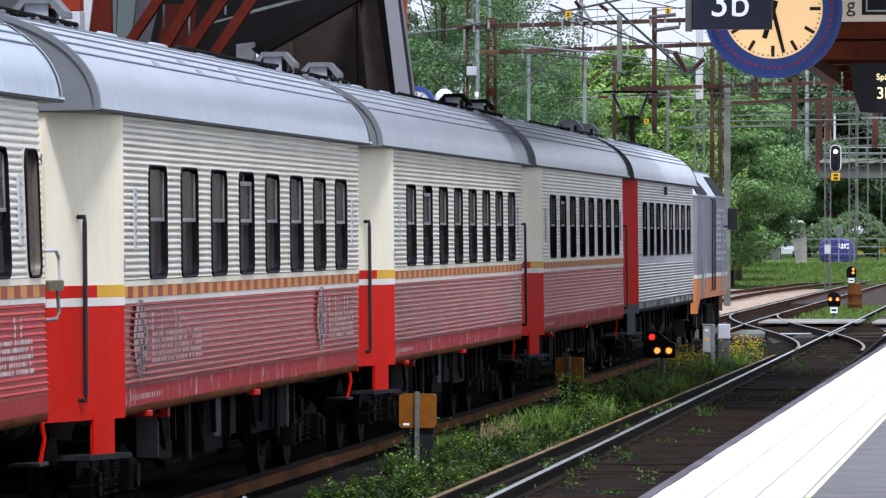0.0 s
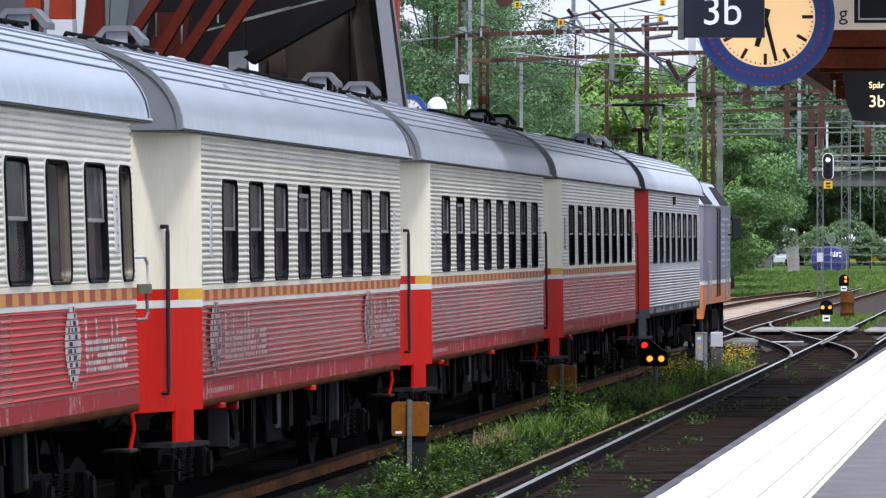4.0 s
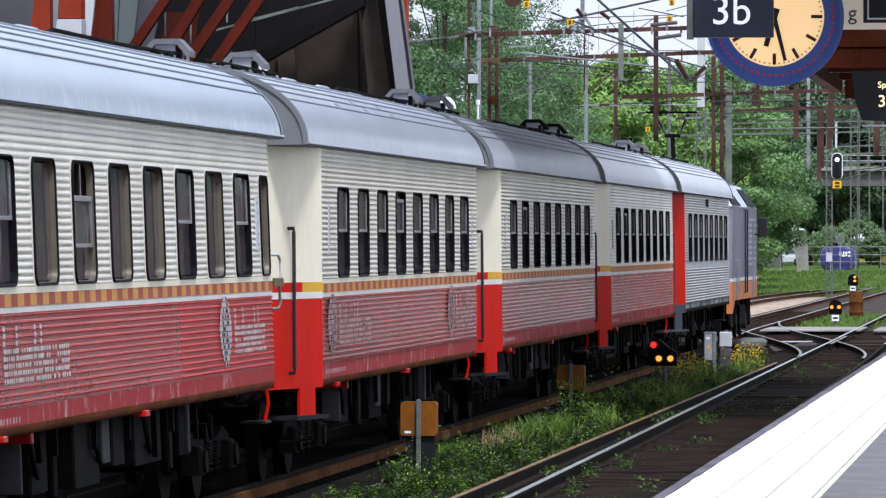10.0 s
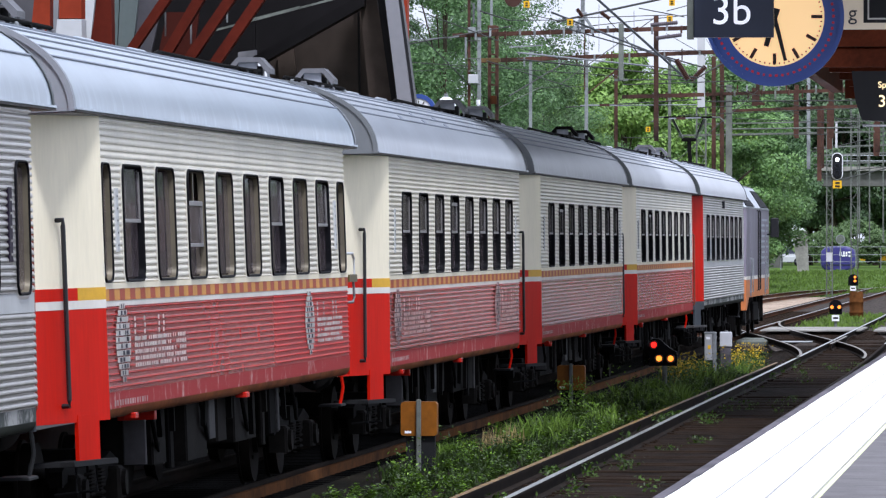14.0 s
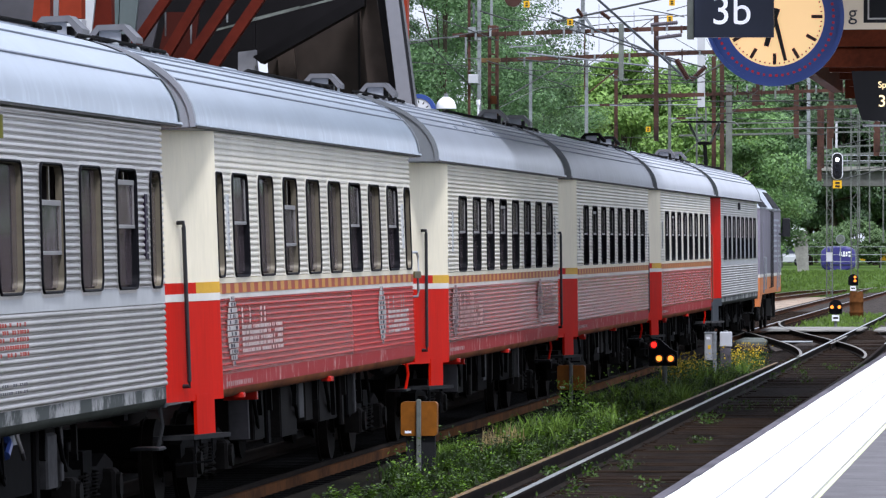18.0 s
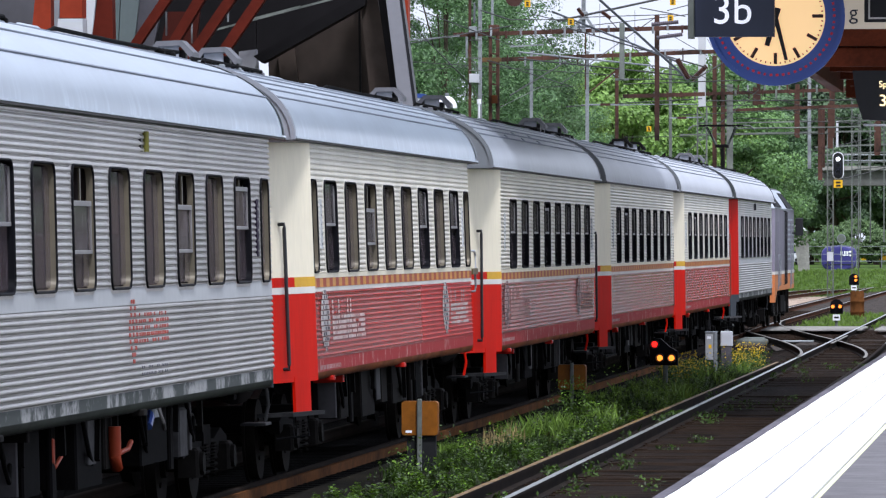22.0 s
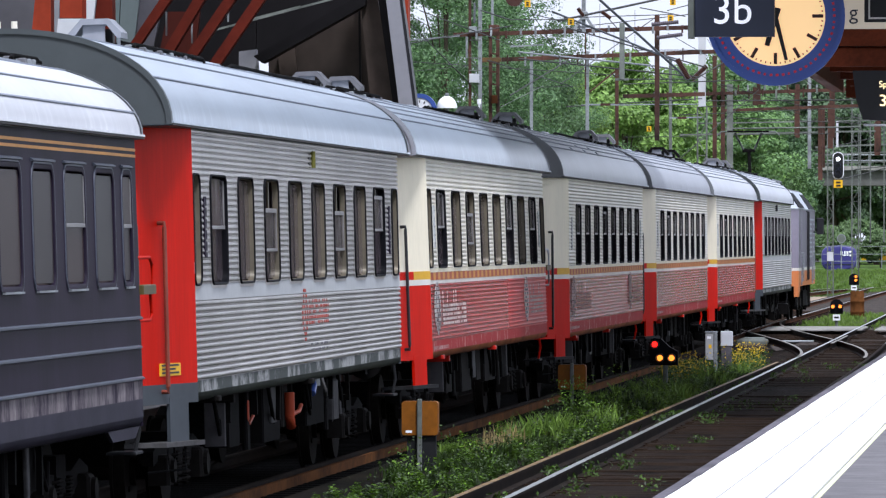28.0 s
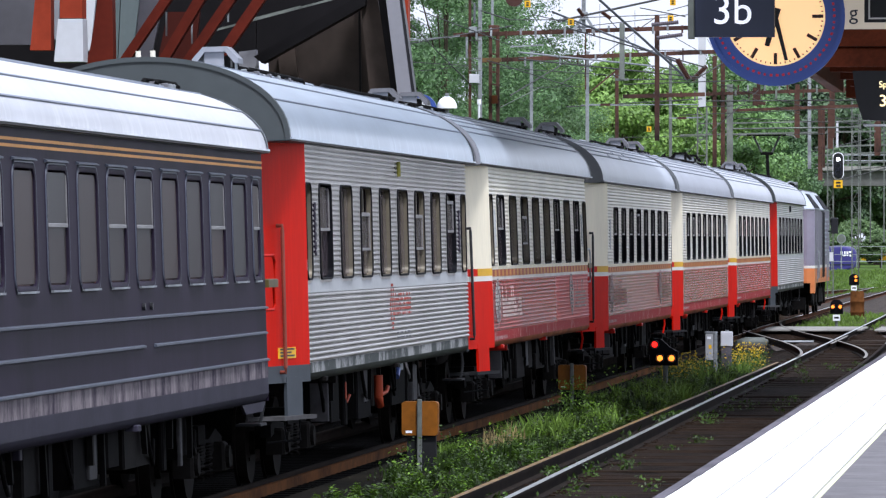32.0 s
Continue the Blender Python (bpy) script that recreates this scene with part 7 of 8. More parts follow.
bar(g4, "post", (-11.17, 350.49, 10.9), (-11.17, 350.49, 2.53), 0.07, 0.07, "galv_green")
bar(g4, "post", (-10.72, 350.53, 10.9), (-10.72, 350.53, 2.53), 0.07, 0.07, "galv_green")
bar(g4, "post", (-10.19, 350.58, 10.9), (-10.19, 350.58, 2.53), 0.07, 0.07, "galv_green")
bar(g4, "post", (-9.47, 350.64, 10.9), (-9.47, 350.64, 2.53), 0.07, 0.07, "galv_green")
wires = thing("catenary_wires", "dark contact wires, arms and insulators over the tracks", "wires")
part("wire", Build().tube([(-14.78, 149.27, 7.08), (-12.77, 153.48, 7.62)], 0.013, n=6), "wire", wires)
part("wire", Build().tube([(-15.03, 154.27, 8.0), (-13.53, 158.43, 7.43)], 0.013, n=6), "wire", wires)
part("wire", Build().tube([(-11.98, 159.58, 7.76), (-8.86, 163.89, 6.91)], 0.018, n=6), "wire", wires)
part("wire", Build().tube([(-11.55, 149.57, 7.8), (-8.91, 153.84, 6.75)], 0.024, n=6), "steelgrey", wires)
part("wire", Build().tube([(-10.57, 149.67, 8.15), (-8.71, 153.86, 6.36)], 0.03, n=6), "steelgrey", wires)
part("wire", Build().tube([(-11.42, 149.59, 7.59), (-8.65, 153.86, 8.39)], 0.027, n=6), "wire", wires)
part("wire", Build().tube([(-14.52, 174.41, 8.07), (-9.75, 178.87, 8.77)], 0.013, n=6), "wire", wires)
part("wire", Build().tube([(-14.32, 164.38, 7.11), (-12.51, 168.57, 6.54)], 0.013, n=6), "wire", wires)
part("wire", Build().tube([(-16.78, 169.17, 7.21), (-11.55, 173.68, 6.95)], 0.011, n=6), "wire", wires)
part("wire", Build().tube([(-15.19, 184.39, 7.7), (-10.37, 188.86, 7.28)], 0.023, n=6), "wire", wires)
part("wire", Build().tube([(-14.97, 199.47, 6.66), (-11.11, 203.85, 6.99)], 0.018, n=6), "wire", wires)
part("wire", Build().tube([(-13.27, 199.63, 7.34), (-8.33, 204.11, 7.61)], 0.018, n=6), "wire", wires)
part("wire", Build().tube([(-14.39, 189.48, 7.11), (-11.88, 193.74, 9.19)], 0.013, n=6), "wire", wires)
part("wire", Build().tube([(-12.4, 179.63, 8.72), (-11.11, 183.76, 7.12)], 0.013, n=6), "wire", wires)
part("wire", Build().tube([(-9.57, 149.76, 7.89), (-8.78, 153.85, 7.83)], 0.013, n=6), "wire", wires)
part("wire", Build().tube([(-15.84, 189.35, 6.78), (-14.52, 193.49, 7.87)], 0.018, n=6), "wire", wires)
part("wire", Build().tube([(-13.88, 239.75, 7.17), (-6.64, 244.45, 7.56)], 0.018, n=6), "wire", wires)
part("wire", Build().tube([(-13.07, 239.83, 7.68), (-6.64, 244.45, 7.81)], 0.027, n=6), "wire", wires)
part("wire", Build().tube([(-13.7, 229.72, 5.11), (-10.75, 234.02, 7.95)], 0.013, n=6), "wire", wires)
part("wire", Build().tube([(-13.05, 235.81, 8.4), (-12.05, 239.92, 9.22)], 0.023, n=6), "wire", wires)
part("wire", Build().tube([(-13.82, 279.93, 7.81), (-7.54, 284.54, 7.59)], 0.018, n=6), "wire", wires)
part("wire", Build().tube([(-11.94, 229.89, 8.06), (-9.16, 234.17, 7.35)], 0.013, n=6), "wire", wires)
part("wire", Build().tube([(-12.76, 300.12, 9.46), (-8.28, 304.55, 7.22)], 0.018, n=6), "wire", wires)
part("wire", Build().tube([(-12.25, 320.25, 6.91), (-8.6, 324.61, 7.8)], 0.023, n=6), "wire", wires)
part("wire", Build().tube([(-12.35, 330.29, 5.92), (-8.87, 334.63, 6.39)], 0.023, n=6), "wire", wires)
part("wire", Build().tube([(-9.36, 200.0, 8.88), (-6.94, 204.24, 7.44)], 0.009, n=6), "wire", wires)
part("wire", Build().tube([(-14.8, 149.27, 7.57), (-13.76, 153.39, 6.25)], 0.013, n=6), "wire", wires)
part("wire", Build().tube([(-12.29, 189.68, 8.08), (-10.56, 193.86, 8.2)], 0.013, n=6), "wire", wires)
part("wire", Build().tube([(-12.09, 160, 8.01), (-9.59, 163.0, 8.19)], 0.012, n=6), "wire", wires)
part("wire", Build().tube([(-12.98, 162, 8.16), (-12.09, 165.0, 8.02)], 0.012, n=6), "wire", wires)
part("wire", Build().tube([(-14.18, 172, 7.53), (-10.82, 175.0, 7.24)], 0.026, n=6), "galv", wires)
part("wire", Build().tube([(-10.82, 175, 7.24), (-10.32, 178.0, 7.19)], 0.02, n=6), "wire", wires)
part("wire", Build().tube([(-15.07, 176, 7.95), (-12.99, 179.0, 7.39)], 0.011, n=6), "wire", wires)
part("wire", Build().tube([(-15.23, 190, 7.02), (-13.84, 193.0, 7.14)], 0.009, n=6), "wire", wires)
part("wire", Build().tube([(-16.17, 190, 6.46), (-15.17, 193.0, 7.14)], 0.01, n=6), "galv_green", wires)
part("wire", Build().tube([(-12.5, 190, 7.25), (-10.68, 193.0, 7.33)], 0.018, n=6), "wire", wires)
part("wire", Build().tube([(-14.57, 200, 6.72), (-11.17, 203.0, 6.8)], 0.018, n=6), "galv", wires)
part("wire", Build().tube([(-13.94, 210, 5.9), (-11.44, 213.0, 5.98)], 0.01, n=6), "wire", wires)
part("wire", Build().tube([(-15.06, 152, 7.82), (-14.32, 155.0, 7.33)], 0.009, n=6), "wire", wires)
part("wire", Build().tube([(-14.53, 165, 8.37), (-14.07, 168.0, 8.24)], 0.02, n=6), "wire", wires)
part("wire", Build().tube([(-13.82, 165, 8.14), (-12.77, 168.0, 8.24)], 0.012, n=6), "wire", wires)
part("wire", Build().tube([(-13.64, 168, 8.64), (-12.85, 171.0, 7.11)], 0.008, n=6), "wire", wires)
part("wire", Build().tube([(-14.0, 200, 9.79), (-14.21, 203.0, 8.42)], 0.007, n=6), "wire", wires)
part("wire", Build().tube([(-13.26, 205, 9.75), (-13.45, 208.0, 8.5)], 0.007, n=6), "wire", wires)
part("wire", Build().tube([(-14.31, 200, 8.98), (-14.52, 203.0, 8.38)], 0.006, n=6), "wire", wires)
part("wire", Build().tube([(-13.57, 200, 9.07), (-13.77, 203.0, 8.43)], 0.006, n=6), "wire", wires)
part("wire", Build().tube([(-13.34, 230, 7.24), (-10.92, 233.0, 7.39)], 0.014, n=6), "wire", wires)
part("wire", Build().tube([(-13.45, 262, 7.05), (-8.13, 265.0, 7.16)], 0.035, n=6), "galv_green", wires)
part("wire", Build().tube([(-13.18, 262, 6.8), (-9.35, 265.0, 6.89)], 0.016, n=6), "wire", wires)
part("wire", Build().tube([(-12.47, 225, 8.33), (-10.69, 228.0, 7.33)], 0.01, n=6), "wire", wires)
part("wire", Build().tube([(-10.19, 260, 8.99), (-7.84, 263.0, 7.21)], 0.012, n=6), "wire", wires)
part("wire", Build().tube([(-11.35, 190, 8.58), (-10.37, 193.0, 8.01)], 0.01, n=6), "wire", wires)
part("wire", Build().tube([(-11.01, 205, 8.87), (-9.93, 208.0, 6.82)], 0.008, n=6), "wire", wires)
part("wire", Build().tube([(-11.95, 255, 9.52), (-8.35, 258.0, 9.04)], 0.012, n=6), "wire", wires)
part("wire", Build().tube([(-12.36, 250, 8.21), (-9.92, 253.0, 7.41)], 0.011, n=6), "wire", wires)
part("wire", Build().tube([(-11.25, 300, 8.12), (-8.06, 303.0, 8.28)], 0.02, n=6), "wire", wires)
part("wire", Build().tube([(-12.37, 330, 7.27), (-8.85, 333.0, 7.42)], 0.02, n=6), "galv_green", wires)
part("wire", Build().tube([(-11.3, 340, 5.78), (-9.12, 343.0, 6.39)], 0.03, n=6), "wire", wires)
part("wire", Build().tube([(-10.15, 170, 8.53), (-9.44, 173.0, 8.87)], 0.012, n=6), "wire", wires)
part("wire", Build().tube([(-14.54, 185, 8.43), (-13.97, 188.0, 7.39)], 0.008, n=6), "wire", wires)
part("wire", Build().tube([(-17.37, 175, 7.1), (-15.98, 178.0, 7.33)], 0.008, n=6), "wire", wires)
bar(g4, "post", (-10.84, 270, 8.77), (-10.84, 270, 6.88), 0.2, 0.2, "rustpost")
bar(g4, "post", (-10.53, 290, 8.36), (-10.53, 290, 5.81), 0.22, 0.22, "rustpost")
bar(g4, "post", (-10.11, 288, 8.59), (-10.11, 288, 6.62), 0.22, 0.22, "rustpost")
bar(g4, "post", (-8.41, 300, 7.97), (-8.41, 300, 6.48), 0.26, 0.26, "rustpost")
bar(g4, "drop_post", (-12.15, 262, 8.68), (-12.15, 262, 7.97), 0.22, 0.22, "rustpost")
bar(g4, "post", (-10.22, 300, 8.02), (-10.22, 300, 6.84), 0.1, 0.1, "panelgrey")
bar(g4, "clamp", (-13.18, 262, 8.8), (-13.18, 262, 8.53), 0.06, 0.06, "rustpost")
bar(g4, "clamp", (-12.84, 262, 8.79), (-12.84, 262, 8.53), 0.06, 0.06, "rustpost")
bar(g4, "clamp", (-12.46, 262, 8.79), (-12.46, 262, 8.53), 0.06, 0.06, "galv")
bar(g4, "clamp", (-11.79, 262, 8.79), (-11.79, 262, 8.52), 0.06, 0.06, "galv")
bar(g4, "clamp", (-11.21, 262, 8.79), (-11.21, 262, 8.52), 0.06, 0.06, "galv")
bar(g4, "clamp", (-10.9, 262, 8.79), (-10.9, 262, 8.52), 0.06, 0.06, "rustpost")
bar(g4, "clamp", (-10.09, 262, 8.79), (-10.09, 262, 8.52), 0.06, 0.06, "rustpost")
bar(g4, "clamp", (-9.73, 262, 8.79), (-9.73, 262, 8.52), 0.06, 0.06, "galv")
insulator(wires, (-8.72, 149.64, 6.72), (-8.46, 149.66, 6.27), 0.075)
insulator(wires, (-13.2, 235.6, 8.34), (-12.68, 235.64, 8.84), 0.1)
insulator(wires, (-9.3, 149.58, 7.5), (-8.69, 149.64, 7.56), 0.05, "insul_grey")
insulator(wires, (-9.18, 149.6, 7.2), (-8.6, 149.65, 7.28), 0.05, "insul_grey")
insulator(wires, (-10.96, 149.43, 7.87), (-10.83, 149.44, 7.69), 0.05)
insulator(wires, (-10.42, 149.48, 7.79), (-10.22, 149.5, 7.64), 0.05)
part("number_plate", Build().box(-12.11-0.067, -12.11+0.067, 149.52, 149.52+0.02, 7.98-0.067*1.1, 7.98+0.067*1.1), "tagyellow", wires, "small yellow plate with unreadable bars")
part("plate_mark", Build().box(-12.11-0.067*0.4, -12.11+0.067*0.4, 149.52-0.012, 149.52, 7.98-0.067*0.6, 7.98-0.067*0.15).box(-12.11-0.067*0.4, -12.11+0.067*0.4, 149.52-0.012, 149.52, 7.98+0.067*0.15, 7.98+0.067*0.6), "black", wires)
part("number_plate", Build().box(-11.13-0.067, -11.13+0.067, 149.61, 149.61+0.02, 7.57-0.067*1.1, 7.57+0.067*1.1), "tagyellow", wires, "small yellow plate with unreadable bars")
part("plate_mark", Build().box(-11.13-0.067*0.4, -11.13+0.067*0.4, 149.61-0.012, 149.61, 7.57-0.067*0.6, 7.57-0.067*0.15).box(-11.13-0.067*0.4, -11.13+0.067*0.4, 149.61-0.012, 149.61, 7.57+0.067*0.15, 7.57+0.067*0.6), "black", wires)
part("number_plate", Build().box(-8.83-0.067, -8.83+0.067, 149.83, 149.83+0.02, 8.02-0.067*1.1, 8.02+0.067*1.1), "tagyellow", wires, "small yellow plate with unreadable bars")
part("plate_mark", Build().box(-8.83-0.067*0.4, -8.83+0.067*0.4, 149.83-0.012, 149.83, 8.02-0.067*0.6, 8.02-0.067*0.15).box(-8.83-0.067*0.4, -8.83+0.067*0.4, 149.83-0.012, 149.83, 8.02+0.067*0.15, 8.02+0.067*0.6), "black", wires)
part("number_plate", Build().box(-8.88-0.067, -8.88+0.067, 149.82, 149.82+0.02, 7.65-0.067*1.1, 7.65+0.067*1.1), "tagyellow", wires, "small yellow plate with unreadable bars")
part("plate_mark", Build().box(-8.88-0.067*0.4, -8.88+0.067*0.4, 149.82-0.012, 149.82, 7.65-0.067*0.6, 7.65-0.067*0.15).box(-8.88-0.067*0.4, -8.88+0.067*0.4, 149.82-0.012, 149.82, 7.65+0.067*0.15, 7.65+0.067*0.6), "black", wires)
part("number_plate", Build().box(-13.74-0.078, -13.74+0.078, 219.68, 219.68+0.02, 6.33-0.078*1.1, 6.33+0.078*1.1), "tagyellow", wires, "small yellow plate with unreadable bars")
part("plate_mark", Build().box(-13.74-0.078*0.4, -13.74+0.078*0.4, 219.68-0.012, 219.68, 6.33-0.078*0.6, 6.33-0.078*0.15).box(-13.74-0.078*0.4, -13.74+0.078*0.4, 219.68-0.012, 219.68, 6.33+0.078*0.15, 6.33+0.078*0.6), "black", wires)
part("number_plate", Build().box(-8.25-0.085, -8.25+0.085, 240.28, 240.28+0.02, 8.46-0.085*1.1, 8.46+0.085*1.1), "tagyellow", wires, "small yellow plate with unreadable bars")
part("plate_mark", Build().box(-8.25-0.085*0.4, -8.25+0.085*0.4, 240.28-0.012, 240.28, 8.46-0.085*0.6, 8.46-0.085*0.15).box(-8.25-0.085*0.4, -8.25+0.085*0.4, 240.28-0.012, 240.28, 8.46+0.085*0.15, 8.46+0.085*0.6), "black", wires)
part("hanging_drum", Build().disc((-12.42, 149.49, 8.11), 0.19, 0.3, "y", 20), "insul", wires, smooth=True)

# second clock, globe lamp and thin post beyond the train
c2 = thing("platform_clock", "blue and white round clock beyond the train", "clock", at=(-14.75, 151.3, 5.58))
part("rim", Build().disc((0, 0, 0), 0.41, 0.12, "y", 32, r0=0.31), "blue", c2)
part("face", Build().disc((0, 0.02, 0), 0.315, 0.05, "y", 32), "letter", c2)
for i in range(12):
    part("hour_mark", Build().box(-0.012, 0.012, 0.012, 0.02, 0.2, 0.26), "black", c2).matrix_basis = Matrix.Rotation(radians(30 * i), 4, "Y")
for name, ang, l in (("minute_hand", 166, 0.24), ("hour_hand", 196, 0.16)):
    part(name, Build().box(-0.012, 0.012, 0.006, 0.012, -0.04, l), "black", c2).matrix_basis = Matrix.Rotation(radians(ang), 4, "Y")
part("bracket", Build().tube([(0, 0.06, -0.4), (0, 0.06, -5.8)], 0.05), "galv", c2)
gl = thing("globe_lamp", "white half-globe lamp beyond the train", "lamp", at=(-14.12, 151.4, 5.66))
part("globe", Build().loft([[(0.235 * math.sin(p) * math.cos(a), 0.235 * math.sin(p) * math.sin(a), 0.27 * math.cos(p)) for a in np.linspace(0, 2 * math.pi, 20, endpoint=False)] for p in np.linspace(0.05, 1.6, 9)]), "letter", gl, smooth=True)
part("cap", Build().tube([(0, 0, 0.26), (0, 0, 0.34)], 0.05), "galv", gl)
part("post", Build().tube([(0, 0, -5.8), (0, 0, 0)], 0.05), "galv", gl)
wp = thing("slim_post", "slim white post with a small ball top", "post", at=(-13.38, 151.4, -0.3))
part("pole", Build().tube([(0, 0, 0), (0, 0, 6.04)], 0.026), "letter", wp)
part("ball", Build().tube([(0, 0, 6.04), (0, 0, 6.07), (0, 0, 6.13), (0, 0, 6.16)], 0.05, n=10), "letter", wp, smooth=True)

# beyond the meadow: container, fence, cars, bridge
van = thing("blue_container", "rounded blue-violet container with white marks", "container", at=(-14.85, 440, 0.5))
hull = lambda w, h0, h1, n=9: [(w * math.copysign(abs(math.cos(a)) ** 0.6, math.cos(a)), (h0 + h1) / 2 + (h1 - h0) / 2 * math.copysign(abs(math.sin(a)) ** 0.6, math.sin(a))) for a in np.linspace(0, 2 * math.pi, 24, endpoint=False)]
part("body", Build().loft([[(x * k, yy, 0.95 + (z - 0.95) * k) for x, z in hull(1.18, 0.1, 1.8)] for yy, k in ((-0.9, 0.86), (-0.82, 0.96), (-0.6, 1.0), (0.6, 1.0), (0.82, 0.94), (0.9, 0.84))]), "tankblue", van, "rounded blue-violet hull", smooth=True)
for x0, x1, z0, z1 in ((0.1, 0.24, 1.15, 1.42), (0.28, 0.46, 1.1, 1.2), (0.34, 0.44, 1.2, 1.44), (0.5, 0.62, 1.12, 1.42), (0.66, 0.86, 1.32, 1.44), (0.7, 0.82, 1.08, 1.2)):
    part("white_mark", Build().box(x0, x1, -0.93, -0.89, z0, z1), "letter", van)
part("band", Build().box(-0.95, 0.95, -0.925, -0.9, 0.5, 0.58), "navy", van)
part("base", Build().box(-1.0, 1.0, -0.7, 0.7, 0, 0.1), "under", van)
rs_ = thing("round_sign", "round grey sign on a slim post beside the container", "sign", at=(-14.52, 434, 0.6))
part("post", Build().tube([(0, 0, 0), (0, 0, 1.9)], 0.04), "galv", rs_)
part("disc", Build().disc((0, -0.06, 2.15), 0.27, 0.04, "y", 20), "galv_green", rs_)
part("disc_border", Build().disc((0, -0.075, 2.15), 0.30, 0.05, "y", 20, r0=0.25), "galv", rs_)
fence = thing("mesh_fence", "thin grey mesh fence along the meadow", "fence")
for i in range(11):
    part("post", Build().tube([(-18 + i * 1.6, 424, 0.6), (-18 + i * 1.6, 424, 2.3)], 0.03, n=6), "galv", fence)
for z in (2.25, 1.75, 1.3):
    part("rail", Build().tube([(-18, 424, z), (-2, 424, z)], 0.018, n=5), "galv", fence)
for x, y, m in ((-22.0, 520, "panelgrey"), (-15.0, 560, "yellow")):
    car = thing("parked_car", "pale car parked beyond the fence", "car", "parked cars", at=(x, y, 0.68))
    part("body", Build().loft([[(-2.0, -0.8, 0.3), (2.0, -0.8, 0.3), (2.0, 0.8, 0.3), (-2.0, 0.8, 0.3)], [(-2.1, -0.85, 0.7), (2.1, -0.85, 0.7), (2.1, 0.85, 0.7), (-2.1, 0.85, 0.7)], [(-1.9, -0.8, 0.95), (1.9, -0.8, 0.95), (1.9, 0.8, 0.95), (-1.9, 0.8, 0.95)]]), m, car)
    part("cabin", Build().loft([[(-1.3, -0.75, 0.95), (1.1, -0.75, 0.95), (1.1, 0.75, 0.95), (-1.3, 0.75, 0.95)], [(-0.9, -0.6, 1.45), (0.6, -0.6, 1.45), (0.6, 0.6, 1.45), (-0.9, 0.6, 1.45)]]), "navy", car)
    for wx in (-1.3, 1.3):
        part("wheel", Build().disc((wx, -0.88, 0.32), 0.32, 0.2, "y", 14), "rubber", car)
hut = thing("pale_column", "pale concrete column beside the trees", "column", at=(-16.6, 420, 0.66))
part("shaft", Build().loft([[(-0.15, -0.2, 0), (0.55, -0.2, 0), (0.55, 0.2, 0), (-0.15, 0.2, 0)], [(-0.5, -0.2, 2.6), (0.45, -0.2, 2.6), (0.45, 0.2, 2.6), (-0.5, 0.2, 2.6)]]), "concrete", hut)
part("cap", Build().loft([[(-0.6, -0.3, 2.6), (0.5, -0.3, 2.6), (0.5, 0.3, 2.6), (-0.6, 0.3, 2.6)], [(-0.75, -0.3, 3.1), (0.2, -0.3, 2.75), (0.2, 0.3, 2.75), (-0.75, 0.3, 3.1)]]), "letter", hut)
bridge = thing("road_bridge", "grey concrete road bridge crossing beyond the station", "bridge")
part("deck", Build().box(-22, 40, 478, 486, 6.6, 7.7), "bridge_grey", bridge)
part("parapet", Build().box(-22, 40, 477.6, 478, 7.7, 8.0), "concrete", bridge)
for z in (8.4, 8.8):
    part("railing", Build().tube([(-17.5, 477.8, z), (40, 477.8, z)], 0.05, n=6), "galv", bridge)
for i in range(20):
    part("baluster", Build().tube([(-17 + i * 1.5, 477.8, 8.0), (-17 + i * 1.5, 477.8, 8.8)], 0.04, n=6), "galv", bridge)
for x in (-21.0, -3.0, 12.0):
    part("pier", Build().box(x - 0.6, x + 0.6, 480, 484, 0, 6.6, c=0.1), "bridge_grey", bridge)


# ---------------------------------------------------------------- trees and weeds
def crown_mesh(name, seed, height, radius, count, leaf, mat_name, base=0.25, lobes=110, puff=(0.10, 0.24)):
    """Leaves in clumps about limbs: an uneven crown with gaps."""
    r = np.random.default_rng(seed)
    u = r.normal(size=(lobes, 3))
    u /= np.linalg.norm(u, axis=1)[:, None]
    rad = r.uniform(0.35, 1.0, lobes) ** 0.6
    c = u * rad[:, None] * np.array([radius, radius, height * (1 - base) * 0.5])
    c[:, 2] += height * (base + (1 - base) * 0.5)
    taper = 1.0 - 0.45 * np.clip((c[:, 2] / height - 0.55) / 0.45, 0, 1)
    c[:, 0] *= taper
    c[:, 1] *= taper
    size = r.uniform(*puff, lobes) * radius
    k = r.integers(0, lobes, count)
    d = r.normal(size=(count, 3))
    d /= np.linalg.norm(d, axis=1)[:, None]
    p = c[k] + d * (size[k] * r.uniform(0.55, 1.08, count))[:, None] * np.array([1.2, 1.2, 0.62])
    n = d + 0.7 * r.normal(size=(count, 3)) + np.array([0, 0, 0.5])
    n /= np.linalg.norm(n, axis=1)[:, None]
    a = np.cross(n, r.normal(size=(count, 3)))
    a /= np.linalg.norm(a, axis=1)[:, None]
    b = np.cross(n, a)
    s = (leaf * r.uniform(0.6, 1.3, count))[:, None]
    v = np.stack([p - a * s, p + b * s * 0.55 + n * s * 0.12, p + a * s, p - b * s * 0.55 + n * s * 0.12], 1).reshape(-1, 3)
    me = bpy.data.meshes.new(name)
    me.from_pydata(v.tolist(), [], [(4 * i, 4 * i + 1, 4 * i + 2, 4 * i + 3) for i in range(count)])
    me.materials.append(M[mat_name])
    return me, c, size


